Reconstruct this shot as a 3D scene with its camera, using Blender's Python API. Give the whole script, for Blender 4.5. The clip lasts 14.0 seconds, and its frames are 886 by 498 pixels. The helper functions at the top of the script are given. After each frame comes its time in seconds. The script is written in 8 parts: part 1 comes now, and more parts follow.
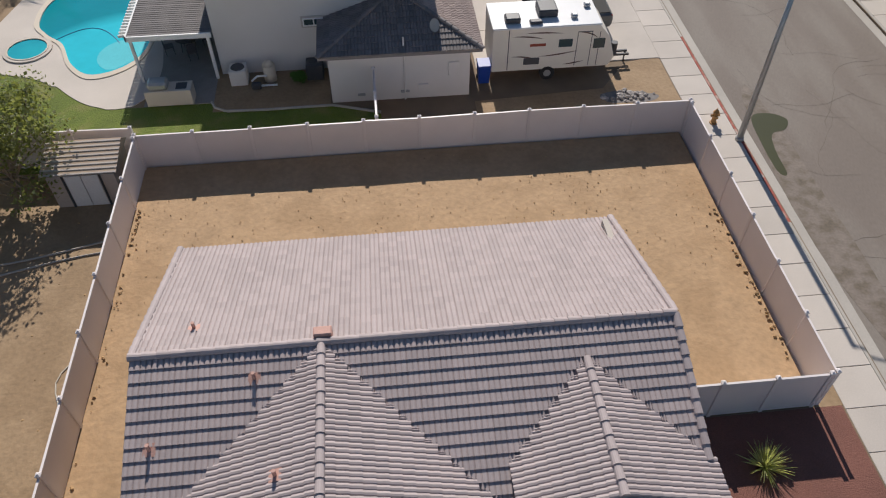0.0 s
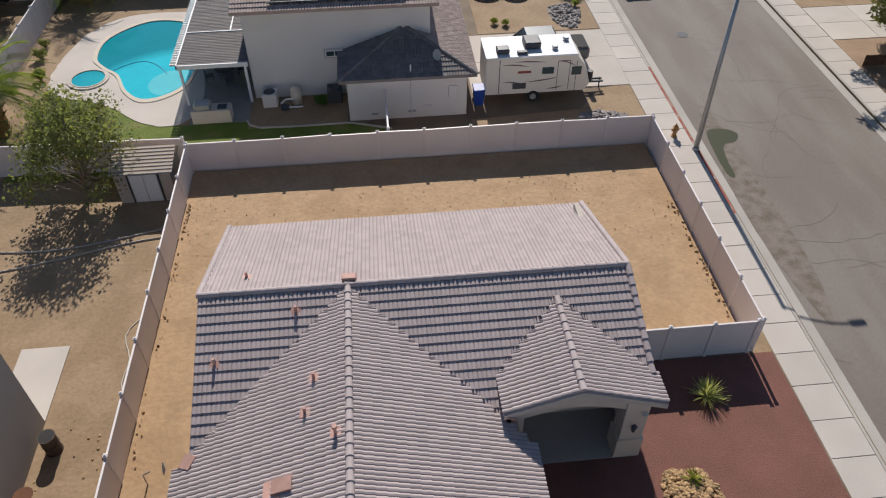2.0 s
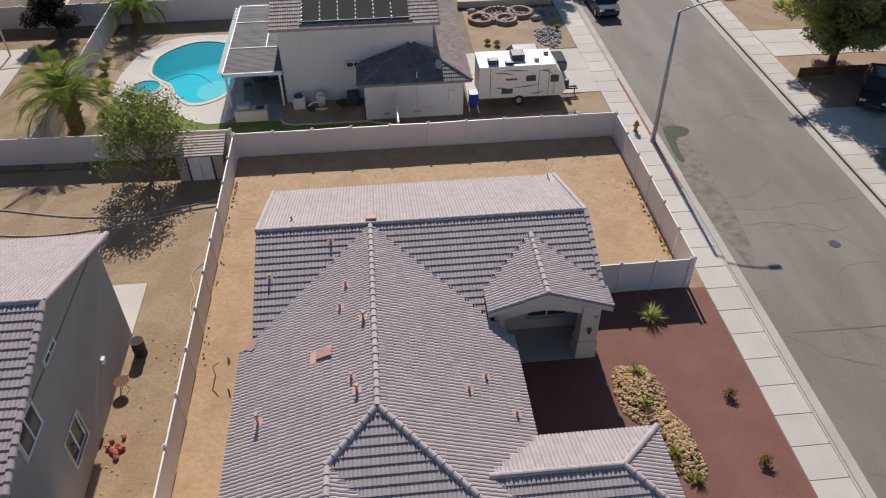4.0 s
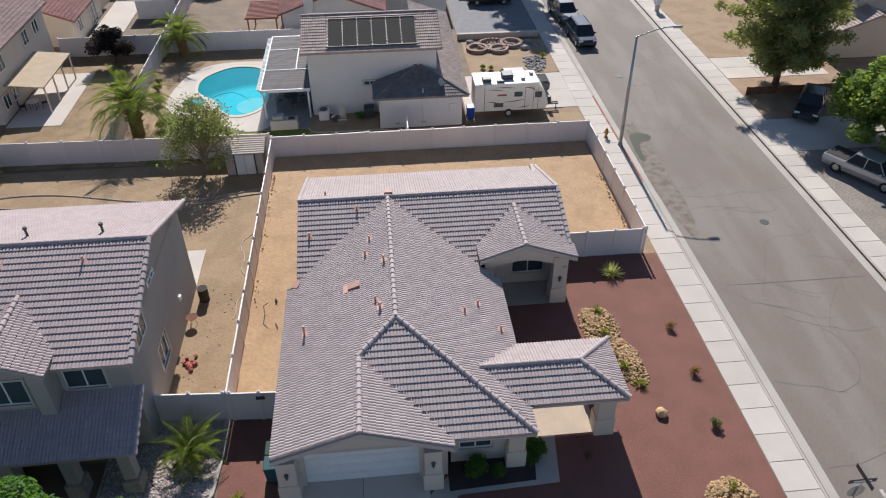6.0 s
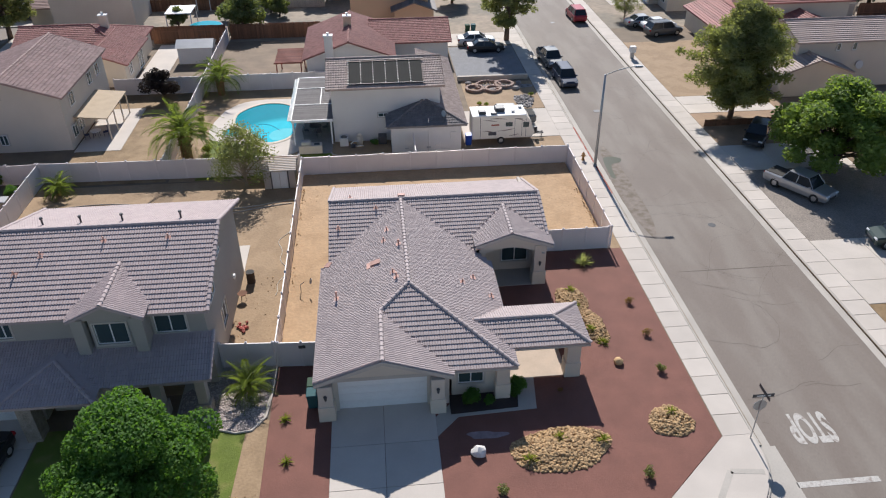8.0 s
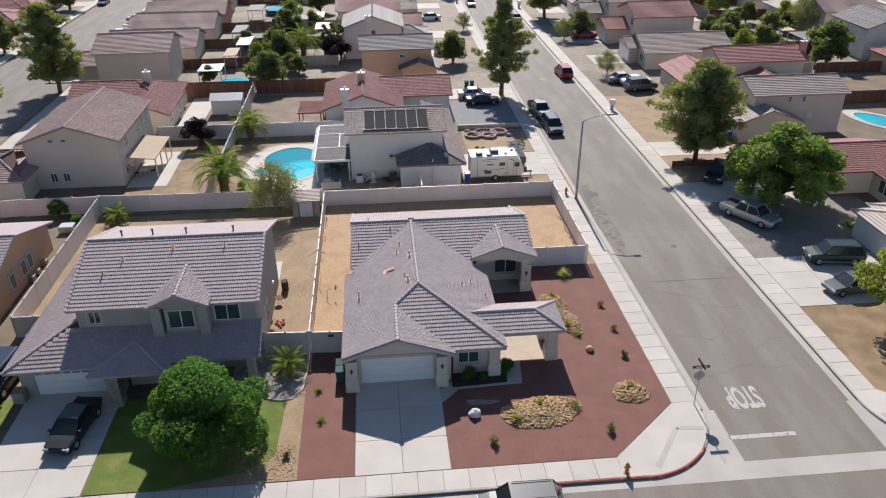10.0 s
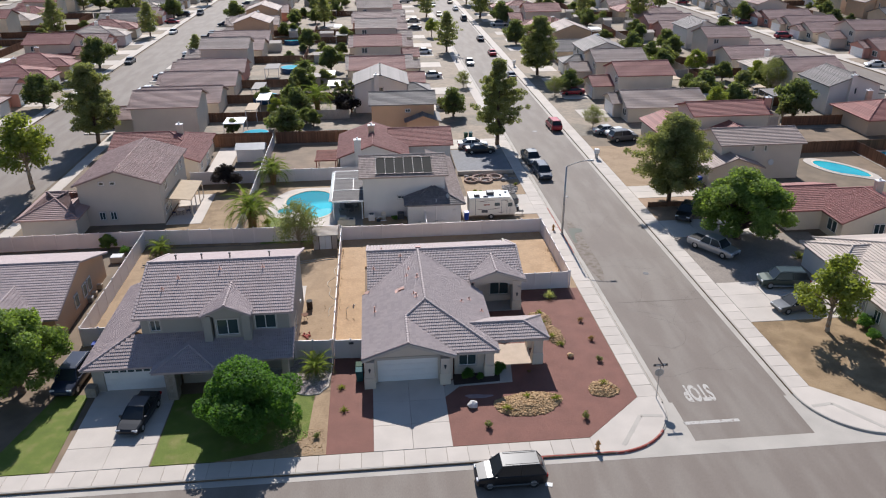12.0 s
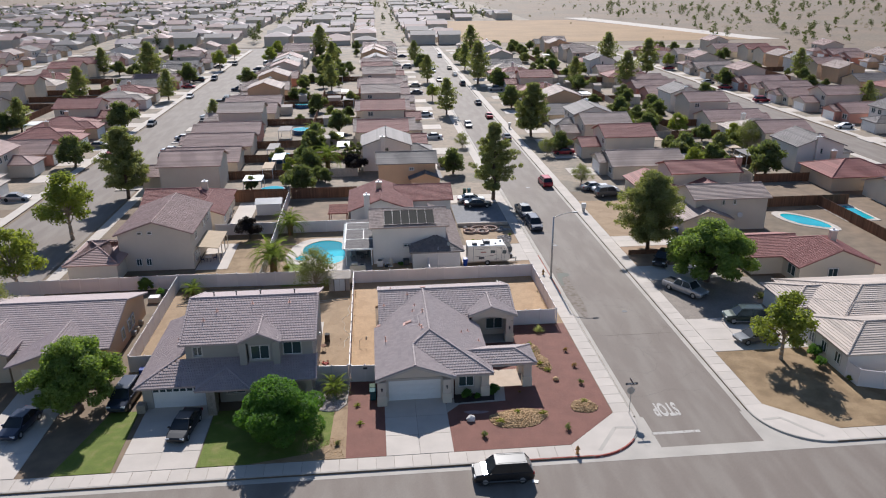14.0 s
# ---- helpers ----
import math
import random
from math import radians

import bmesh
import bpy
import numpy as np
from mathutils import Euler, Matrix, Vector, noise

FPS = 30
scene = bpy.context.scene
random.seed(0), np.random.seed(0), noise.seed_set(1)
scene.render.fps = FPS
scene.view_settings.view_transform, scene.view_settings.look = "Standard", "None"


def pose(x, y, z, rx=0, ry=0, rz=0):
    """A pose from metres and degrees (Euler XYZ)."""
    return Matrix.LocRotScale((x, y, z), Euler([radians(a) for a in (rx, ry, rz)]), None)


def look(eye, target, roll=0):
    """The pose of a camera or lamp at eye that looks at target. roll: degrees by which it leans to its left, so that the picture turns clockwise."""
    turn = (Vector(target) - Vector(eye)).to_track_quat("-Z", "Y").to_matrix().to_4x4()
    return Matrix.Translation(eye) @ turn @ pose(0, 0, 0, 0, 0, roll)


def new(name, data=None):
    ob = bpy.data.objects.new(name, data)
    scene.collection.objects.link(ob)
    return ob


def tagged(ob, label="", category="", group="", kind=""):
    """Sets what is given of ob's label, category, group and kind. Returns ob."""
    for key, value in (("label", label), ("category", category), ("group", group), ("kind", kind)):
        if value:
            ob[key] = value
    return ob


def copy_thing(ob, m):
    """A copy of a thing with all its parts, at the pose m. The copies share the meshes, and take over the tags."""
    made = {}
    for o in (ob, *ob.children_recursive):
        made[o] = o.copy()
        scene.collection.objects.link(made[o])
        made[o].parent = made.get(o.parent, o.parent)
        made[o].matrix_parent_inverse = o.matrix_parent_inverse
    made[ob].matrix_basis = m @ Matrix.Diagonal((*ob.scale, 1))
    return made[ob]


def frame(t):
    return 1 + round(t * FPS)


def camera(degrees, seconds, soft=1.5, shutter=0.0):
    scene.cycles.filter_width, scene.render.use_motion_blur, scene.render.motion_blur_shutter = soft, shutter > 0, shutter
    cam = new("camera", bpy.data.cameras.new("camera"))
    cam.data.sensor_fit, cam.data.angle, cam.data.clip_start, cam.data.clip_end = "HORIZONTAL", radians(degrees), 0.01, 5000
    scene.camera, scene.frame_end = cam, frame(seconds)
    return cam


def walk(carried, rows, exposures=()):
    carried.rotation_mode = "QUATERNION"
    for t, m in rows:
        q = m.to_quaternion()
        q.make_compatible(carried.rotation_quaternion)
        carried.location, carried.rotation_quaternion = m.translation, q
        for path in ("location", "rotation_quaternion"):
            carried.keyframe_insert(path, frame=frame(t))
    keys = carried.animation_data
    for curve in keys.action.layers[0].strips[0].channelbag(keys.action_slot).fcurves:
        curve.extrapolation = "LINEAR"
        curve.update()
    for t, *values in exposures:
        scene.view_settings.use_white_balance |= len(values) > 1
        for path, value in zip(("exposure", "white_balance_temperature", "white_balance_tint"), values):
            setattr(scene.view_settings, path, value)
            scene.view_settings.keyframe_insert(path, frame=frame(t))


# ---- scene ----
cam = camera(61.5, 14.0, soft=1.15)
# seconds, eye, yaw, pitch, roll
ROWS = [
    (0.0, 0.417, -1.650, 21.174, -5.820, -47.581, -0.059),
    (0.5, 0.304, -2.626, 21.632, -5.746, -46.456, -0.141),
    (1.0, 0.177, -4.018, 22.109, -5.677, -45.408, -0.212),
    (1.5, 0.036, -5.688, 22.605, -5.614, -44.439, -0.273),
    (2.0, -0.118, -7.541, 23.123, -5.555, -43.544, -0.324),
    (2.5, -0.285, -9.518, 23.659, -5.501, -42.710, -0.367),
    (3.0, -0.465, -11.581, 24.214, -5.452, -41.922, -0.401),
    (3.5, -0.656, -13.711, 24.786, -5.407, -41.162, -0.428),
    (4.0, -0.860, -15.900, 25.372, -5.367, -40.410, -0.447),
    (4.5, -1.074, -18.145, 25.970, -5.331, -39.649, -0.460),
    (5.0, -1.299, -20.446, 26.579, -5.299, -38.864, -0.467),
    (5.5, -1.534, -22.805, 27.197, -5.271, -38.044, -0.469),
    (6.0, -1.778, -25.220, 27.822, -5.247, -37.179, -0.467),
    (6.5, -2.031, -27.687, 28.453, -5.227, -36.266, -0.461),
    (7.0, -2.292, -30.201, 29.090, -5.211, -35.306, -0.451),
    (7.5, -2.560, -32.752, 29.732, -5.198, -34.302, -0.439),
    (8.0, -2.835, -35.329, 30.379, -5.188, -33.264, -0.425),
    (8.5, -3.116, -37.922, 31.032, -5.181, -32.202, -0.409),
    (9.0, -3.402, -40.518, 31.690, -5.178, -31.129, -0.393),
    (9.5, -3.692, -43.109, 32.353, -5.178, -30.059, -0.377),
    (10.0, -3.986, -45.687, 33.022, -5.180, -29.004, -0.362),
    (10.5, -4.282, -48.247, 33.695, -5.185, -27.975, -0.347),
    (11.0, -4.580, -50.789, 34.372, -5.193, -26.976, -0.335),
    (11.5, -4.879, -53.316, 35.050, -5.203, -26.004, -0.325),
    (12.0, -5.179, -55.834, 35.725, -5.216, -25.048, -0.318),
    (12.5, -5.477, -58.351, 36.391, -5.230, -24.082, -0.315),
    (13.0, -5.773, -60.875, 37.041, -5.247, -23.065, -0.316),
    (13.5, -6.066, -63.409, 37.664, -5.266, -21.936, -0.323),
    (14.0, -6.356, -65.948, 38.247, -5.286, -20.611, -0.335),
]
EXPOSURES = [(0.0, -0.08, 6450, 12), (4.0, 0.02, 6300, 12), (7.0, 0.31, 6200, 12), (11.0, 0.31, 6180, 13), (14.0, 0.22, 6120, 13)]
walk(cam, [(t, Matrix.Translation((x, y, z)) @ pose(0, 0, 0, 90 + pitch, 0, yaw) @ pose(0, 0, 0, 0, 0, roll)) for t, x, y, z, yaw, pitch, roll in ROWS], EXPOSURES)

# ---- light ----
SUN_EL, SUN_AZ = 37.0, 1.0   # degrees above the horizon; degrees from +y towards +x
world = bpy.data.worlds.new("world")
scene.world = world
world.use_nodes = True
_sky = world.node_tree.nodes.new("ShaderNodeTexSky")
_sky.sky_type = "NISHITA"
_sky.sun_disc = False
_sky.sun_elevation, _sky.sun_rotation = radians(SUN_EL), radians(SUN_AZ)
_sky.air_density, _sky.dust_density, _sky.ozone_density = 1.0, 0.2, 2.5
_bg = world.node_tree.nodes["Background"]
_bg.inputs["Strength"].default_value = 0.078
world.node_tree.links.new(_sky.outputs[0], _bg.inputs[0])
_sun = bpy.data.lights.new("sun", "SUN")
_sun.energy, _sun.angle, _sun.color = 5.0, radians(0.55), (1.0, 0.95, 0.87)
sun = new("sun", _sun)
sun.matrix_world = look((90 * math.sin(radians(SUN_AZ)) * math.cos(radians(SUN_EL)), 90 * math.cos(radians(SUN_AZ)) * math.cos(radians(SUN_EL)), 90 * math.sin(radians(SUN_EL))), (0, 0, 0))
scene.view_settings.exposure = 0.0


# ---- materials ----
def mat(name, base, rough=0.85, var=0.18, scale=1.2, fine=25.0, fvar=0.12, bump=0.25, bdist=0.01, metal=0.0, rnd=0.0, second=None, smix=0.5, coat=0.0, stretch=None):
    """A procedural surface: base colour, large and fine variation, grain relief, and a spread from piece to piece."""
    m = bpy.data.materials.new(name)
    m.use_nodes = True
    t = m.node_tree
    n, l = t.nodes, t.links
    bsdf = n["Principled BSDF"]
    bsdf.inputs["Roughness"].default_value, bsdf.inputs["Metallic"].default_value = rough, metal
    if coat:
        bsdf.inputs["Coat Weight"].default_value, bsdf.inputs["Coat Roughness"].default_value = coat, 0.08
    geo = n.new("ShaderNodeNewGeometry")
    where = geo.outputs["Position"]
    if stretch:
        vm = n.new("ShaderNodeVectorMath")
        vm.operation, vm.inputs[1].default_value = "MULTIPLY", stretch
        l.new(where, vm.inputs[0])
        where = vm.outputs[0]
    big, small = n.new("ShaderNodeTexNoise"), n.new("ShaderNodeTexNoise")
    for node, s, d in ((big, scale, 5), (small, fine, 3)):
        node.inputs["Scale"].default_value, node.inputs["Detail"].default_value = s, d
        l.new(where, node.inputs["Vector"])

    def math_(op, a, b):
        node = n.new("ShaderNodeMath")
        node.operation = op
        for i, x in enumerate((a, b)):
            if isinstance(x, (int, float)):
                node.inputs[i].default_value = x
            else:
                l.new(x, node.inputs[i])
        return node.outputs[0]

    k = math_("ADD", math_("MULTIPLY", math_("SUBTRACT", big.outputs[0], 0.5), 3.2 * var), math_("MULTIPLY", math_("SUBTRACT", small.outputs[0], 0.5), 3.2 * fvar))
    if rnd:
        info = n.new("ShaderNodeObjectInfo")
        r = math_("FRACT", math_("ADD", info.outputs["Random"], geo.outputs["Random Per Island"]), 0)
        k = math_("ADD", k, math_("MULTIPLY", math_("SUBTRACT", r, 0.5), 2 * rnd))
    k = math_("ADD", k, 1.0)
    col = n.new("ShaderNodeMix")
    col.data_type = "RGBA"
    col.inputs["A"].default_value = (*base, 1)
    col.inputs["B"].default_value = (*(second or base), 1)
    if second:
        ramp = n.new("ShaderNodeMapRange")
        ramp.inputs["From Min"].default_value, ramp.inputs["From Max"].default_value = smix - 0.08, smix + 0.08
        l.new(big.outputs[0], ramp.inputs[0])
        l.new(ramp.outputs[0], col.inputs["Factor"])
    mul = n.new("ShaderNodeVectorMath")
    mul.operation = "SCALE"
    l.new(col.outputs["Result"], mul.inputs[0])
    l.new(k, mul.inputs["Scale"])
    l.new(mul.outputs[0], bsdf.inputs["Base Color"])
    if bump:
        b = n.new("ShaderNodeBump")
        b.inputs["Strength"].default_value, b.inputs["Distance"].default_value = bump, bdist
        l.new(small.outputs[0], b.inputs["Height"])
        l.new(b.outputs[0], bsdf.inputs["Normal"])
    return m


def leaf_mat(name, base, rnd=0.35):
    m = mat(name, base, rough=0.8, var=0.25, scale=0.9, fine=8, fvar=0.15, bump=0, rnd=rnd)
    n, l = m.node_tree.nodes, m.node_tree.links
    bsdf, out = n["Principled BSDF"], n["Material Output"]
    tr = n.new("ShaderNodeBsdfTranslucent")
    tr.inputs[0].default_value = (base[0] * 2.0, base[1] * 2.0, base[2] * 0.9, 1)
    mix = n.new("ShaderNodeMixShader")
    mix.inputs[0].default_value = 0.45
    l.new(bsdf.outputs[0], mix.inputs[1])
    l.new(tr.outputs[0], mix.inputs[2])
    l.new(mix.outputs[0], out.inputs[0])
    return m


def shiny(name, base, rough=0.25, metal=0.0, coat=0.0):
    return mat(name, base, rough=rough, var=0.05, fvar=0.02, bump=0, metal=metal, coat=coat)


DESERT = mat("desert", (0.215, 0.15, 0.095), var=0.3, scale=0.02, fine=0.5, fvar=0.3, bump=0.3, second=(0.155, 0.115, 0.075), smix=0.5)
DIRT = mat("yard_dirt", (0.46, 0.30, 0.165), var=0.18, scale=0.5, fine=5, fvar=0.14, bump=0.5, bdist=0.05, second=(0.36, 0.23, 0.122), smix=0.54)
DIRT_PALE = mat("pale_dirt", (0.36, 0.245, 0.14), var=0.2, scale=0.55, fine=6, fvar=0.16, bump=0.5, bdist=0.04, second=(0.27, 0.18, 0.10), smix=0.5)
MULCH = mat("red_mulch", (0.20, 0.083, 0.06), var=0.16, scale=0.7, fine=30, fvar=0.25, bump=0.8, bdist=0.03)
ASPHALT = mat("asphalt", (0.196, 0.159, 0.131), rough=0.8, var=0.12, scale=0.55, fine=22, fvar=0.16, bump=0.3, second=(0.212, 0.18, 0.15), smix=0.52, stretch=(1.0, 0.22, 1.0))
CONCRETE = mat("concrete", (0.54, 0.48, 0.42), var=0.1, scale=0.5, fine=20, fvar=0.06, bump=0.2, rnd=0.06)
CONCRETE_OLD = mat("old_concrete", (0.44, 0.40, 0.35), var=0.16, scale=0.4, fine=12, fvar=0.08, bump=0.2)
KERB_RED = mat("red_kerb_paint", (0.36, 0.085, 0.06), var=0.25, scale=2, second=(0.4, 0.33, 0.28), smix=0.62)
PAINT_ROAD = mat("road_paint", (0.50, 0.47, 0.43), var=0.2, scale=3, fine=14, fvar=0.25, second=(0.28, 0.24, 0.21), smix=0.58)
CRACK = mat("crack_filler", (0.125, 0.102, 0.082), var=0.2)
LAWN = mat("lawn", (0.13, 0.175, 0.016), var=0.3, scale=0.8, fine=22, fvar=0.35, bump=1.0, bdist=0.05, second=(0.17, 0.17, 0.04), smix=0.58)
DRYLAWN = mat("dry_lawn", (0.24, 0.155, 0.075), var=0.3, scale=0.5, fine=15, fvar=0.25, bump=0.8, bdist=0.04, second=(0.28, 0.19, 0.10), smix=0.5)
FIELD = mat("dry_field", (0.31, 0.19, 0.085), var=0.2, scale=0.05, fine=0.8, fvar=0.2, bump=0)
VINYL = mat("vinyl_fence", (0.74, 0.68, 0.66), rough=0.5, var=0.06, scale=0.7, fvar=0.02, bump=0.05, rnd=0.05)
BLOCK = mat("block_wall", (0.50, 0.43, 0.36), var=0.1, rnd=0.08)
WOODF = mat("fence_wood", (0.20, 0.095, 0.05), var=0.25, rnd=0.25, stretch=(3, 3, 0.3))
TILE = mat("roof_tile_grey", (0.435, 0.362, 0.347), rough=0.74, var=0.05, scale=0.6, fine=9, fvar=0.04, bump=0.25, rnd=0.07)
TILE_N = mat("roof_tile_mauve", (0.42, 0.338, 0.328), rough=0.74, var=0.07, scale=0.6, fine=9, fvar=0.05, bump=0.25, rnd=0.06)
TILE_RED = mat("roof_tile_red", (0.315, 0.13, 0.112), rough=0.74, var=0.12, scale=0.5, fine=7, fvar=0.08, rnd=0.15)
TILE_ROSE = mat("roof_tile_rose", (0.37, 0.25, 0.225), rough=0.74, var=0.12, scale=0.5, fine=7, fvar=0.08, rnd=0.15)
TILE_BROWN = mat("roof_tile_brown", (0.38, 0.295, 0.26), rough=0.74, var=0.12, scale=0.5, fine=7, fvar=0.08, rnd=0.15)
TILE_PALE = mat("roof_tile_pale", (0.50, 0.42, 0.36), rough=0.74, var=0.12, scale=0.5, fine=7, fvar=0.08, rnd=0.15)
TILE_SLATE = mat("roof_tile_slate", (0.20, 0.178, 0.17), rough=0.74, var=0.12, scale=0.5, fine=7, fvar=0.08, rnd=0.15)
SALMON = mat("salmon_flashing", (0.52, 0.30, 0.24), rough=0.7, var=0.15, scale=3, rnd=0.15)
STUCCO = {k: mat("stucco_" + k, c, rough=0.95, var=0.06, scale=0.5, fine=45, fvar=0.05, bump=0.35, bdist=0.01) for k, c in dict(
    cream=(0.66, 0.58, 0.47), white=(0.70, 0.66, 0.62), grey=(0.37, 0.34, 0.30), tan=(0.56, 0.44, 0.32), peach=(0.62, 0.40, 0.25), pink=(0.52, 0.27, 0.22), stone=(0.60, 0.53, 0.45)).items()}
TRIM = mat("painted_trim", (0.50, 0.45, 0.40), rough=0.7, var=0.06, bump=0.05)
WHITE = mat("white_paint", (0.80, 0.79, 0.77), rough=0.5, var=0.04, bump=0.03)
GLASS = shiny("window_glass", (0.05, 0.075, 0.08), rough=0.06)
# near-black for shaded hollows drawn flat, and for one front door
DARK = mat("dark_recess", (0.03, 0.028, 0.026), var=0.2)
METAL_G = mat("galvanised_steel", (0.42, 0.42, 0.42), rough=0.45, metal=0.6, var=0.1, fvar=0.05)
METAL_D = mat("dark_metal", (0.06, 0.06, 0.065), rough=0.5, var=0.1)
SOLAR = mat("solar_mat", (0.035, 0.033, 0.028), rough=0.95, var=0.12, scale=0.7)
RUBBER = mat("rubber", (0.02, 0.02, 0.02), rough=0.8, var=0.1)
ROCK_TAN = mat("tan_rock", (0.41, 0.265, 0.13), var=0.15, scale=2, rnd=0.35, fine=12)
ROCK_GREY = mat("grey_rock", (0.30, 0.27, 0.25), var=0.15, scale=2, rnd=0.4, fine=12)
ROCK_PINK = mat("pink_gravel", (0.43, 0.36, 0.33), var=0.15, scale=2, rnd=0.45, fine=12)
BARK = mat("bark", (0.14, 0.095, 0.065), var=0.25, scale=3, fine=20, fvar=0.25, bump=0.8, bdist=0.03)
BARK_PALE = mat("pale_bark", (0.34, 0.27, 0.20), var=0.2, scale=3, fine=20, fvar=0.2, bump=0.6, bdist=0.02)
PALM_BARK = mat("palm_bark", (0.27, 0.14, 0.06), var=0.3, scale=4, fine=15, fvar=0.3, bump=1.0, bdist=0.05)
LEAF_DEEP = leaf_mat("leaf_deep_green", (0.085, 0.175, 0.032))
LEAF_ASH = leaf_mat("leaf_ash_green", (0.165, 0.23, 0.06))
LEAF_PINE = leaf_mat("pine_needles", (0.205, 0.22, 0.105))
LEAF_OLIVE = leaf_mat("leaf_olive", (0.17, 0.185, 0.085))
LEAF_LIME = leaf_mat("leaf_yellow_green", (0.19, 0.22, 0.05))
LEAF_PALM = leaf_mat("palm_leaf", (0.15, 0.19, 0.055))
LEAF_PLUM = leaf_mat("plum_leaf", (0.022, 0.016, 0.02))
LEAF_DRY = leaf_mat("dry_leaf", (0.20, 0.13, 0.055))
STEPWATER = mat("shallow_water", (0.14, 0.62, 0.68), rough=0.12, var=0.05, bump=0.1)


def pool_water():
    """Flat opaque turquoise water: darkening with depth is painted into its colour, pale at the shallow end, blue-green
    at the far end.
    """
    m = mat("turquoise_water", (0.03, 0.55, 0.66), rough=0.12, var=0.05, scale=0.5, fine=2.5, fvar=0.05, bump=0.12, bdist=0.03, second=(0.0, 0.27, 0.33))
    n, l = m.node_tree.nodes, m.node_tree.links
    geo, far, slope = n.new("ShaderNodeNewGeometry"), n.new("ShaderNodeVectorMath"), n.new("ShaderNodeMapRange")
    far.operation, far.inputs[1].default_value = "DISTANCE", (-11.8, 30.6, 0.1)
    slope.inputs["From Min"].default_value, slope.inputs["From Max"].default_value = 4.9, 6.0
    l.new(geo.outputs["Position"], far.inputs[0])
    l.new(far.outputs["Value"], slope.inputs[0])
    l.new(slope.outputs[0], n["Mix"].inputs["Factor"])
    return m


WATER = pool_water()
PUDDLE = shiny("wet_asphalt", (0.07, 0.068, 0.026), rough=0.3)


# ---- mesh tools ----
ORIGIN = {}


class Shape:
    """Collects vertices and faces."""

    def __init__(self):
        self.v, self.f = [], []

    def add(self, verts, faces):
        k = len(self.v)
        self.v += [tuple(p) for p in verts]
        self.f += [tuple(i + k for i in f) for f in faces]
        return self

    def box(self, x0, x1, y0, y1, z0, z1):
        return self.add([(x, y, z) for z in (z0, z1) for y in (y0, y1) for x in (x0, x1)],
                        [(0, 2, 3, 1), (4, 5, 7, 6), (0, 1, 5, 4), (2, 6, 7, 3), (0, 4, 6, 2), (1, 3, 7, 5)])

    def soft(self, x0, x1, y0, y1, z0, z1, c=0.02):
        """A box with worn edges."""
        c = min(c, (x1 - x0) * 0.45, (y1 - y0) * 0.45, (z1 - z0) * 0.45)
        bm = bmesh.new()
        for x, sx in ((x0, c), (x1, -c)):
            for y, sy in ((y0, c), (y1, -c)):
                for z, sz in ((z0, c), (z1, -c)):
                    for d in ((0, sy, sz), (sx, 0, sz), (sx, sy, 0)):
                        bm.verts.new((x + d[0], y + d[1], z + d[2]))
        bmesh.ops.convex_hull(bm, input=bm.verts)
        return self.take(bm)

    def take(self, bm, m=None):
        bm.verts.index_update()
        self.add([(m @ v.co if m else v.co) for v in bm.verts], [[v.index for v in f.verts] for f in bm.faces])
        bm.free()
        return self

    def cyl(self, p, q, r0, r1=None, n=10):
        r1 = r0 if r1 is None else r1
        p, q = Vector(p), Vector(q)
        d = (q - p).normalized()
        a = d.orthogonal().normalized()
        b = d.cross(a)
        ring = [(math.cos(2 * math.pi * i / n), math.sin(2 * math.pi * i / n)) for i in range(n)]
        vs = [p + r0 * (c * a + s * b) for c, s in ring] + [q + r1 * (c * a + s * b) for c, s in ring]
        fs = [(i, (i + 1) % n, n + (i + 1) % n, n + i) for i in range(n)]
        return self.add(vs, fs + [tuple(range(n))[::-1], tuple(range(n, 2 * n))])

    def prism(self, pts, z0, z1):
        n = len(pts)
        vs = [(x, y, z0) for x, y in pts] + [(x, y, z1) for x, y in pts]
        return self.add(vs, [tuple(range(n))[::-1], tuple(range(n, 2 * n))] + [(i, (i + 1) % n, n + (i + 1) % n, n + i) for i in range(n)])

    def slab(self, pts, thick):
        """A polygon in space with a thickness below it."""
        n = len(pts)
        vs = [tuple(p) for p in pts] + [(p[0], p[1], p[2] - thick) for p in pts]
        return self.add(vs, [tuple(range(n)), tuple(range(n, 2 * n))[::-1]] + [(i, n + i, n + (i + 1) % n, (i + 1) % n) for i in range(n)])

    def wedge(self, tri, d):
        """A triangle or polygon in space, pushed along d."""
        n = len(tri)
        d = Vector(d)
        vs = [Vector(p) for p in tri] + [Vector(p) + d for p in tri]
        return self.add(vs, [tuple(range(n)), tuple(range(n, 2 * n))[::-1]] + [(i, n + i, n + (i + 1) % n, (i + 1) % n) for i in range(n)])

    def rock(self, c, r, rng, flat=0.7, detail=1):
        k = len(ICO[detail][0])
        turn = Euler((rng.random() * 6, rng.random() * 6, rng.random() * 6)).to_matrix()
        sx, sy, sz = (r * rng.uniform(0.75, 1.25) for _ in range(3))
        vs = []
        for p in ICO[detail][0]:
            q = turn @ p
            j = rng.uniform(0.82, 1.12)
            vs.append((c[0] + q.x * sx * j, c[1] + q.y * sy * j, c[2] + q.z * sz * flat * j))
        return self.add(vs, ICO[detail][1])

    def tube(self, pts, r, n=8):
        for a, b in zip(pts, pts[1:]):
            self.cyl(a, b, r, r, n)
        return self


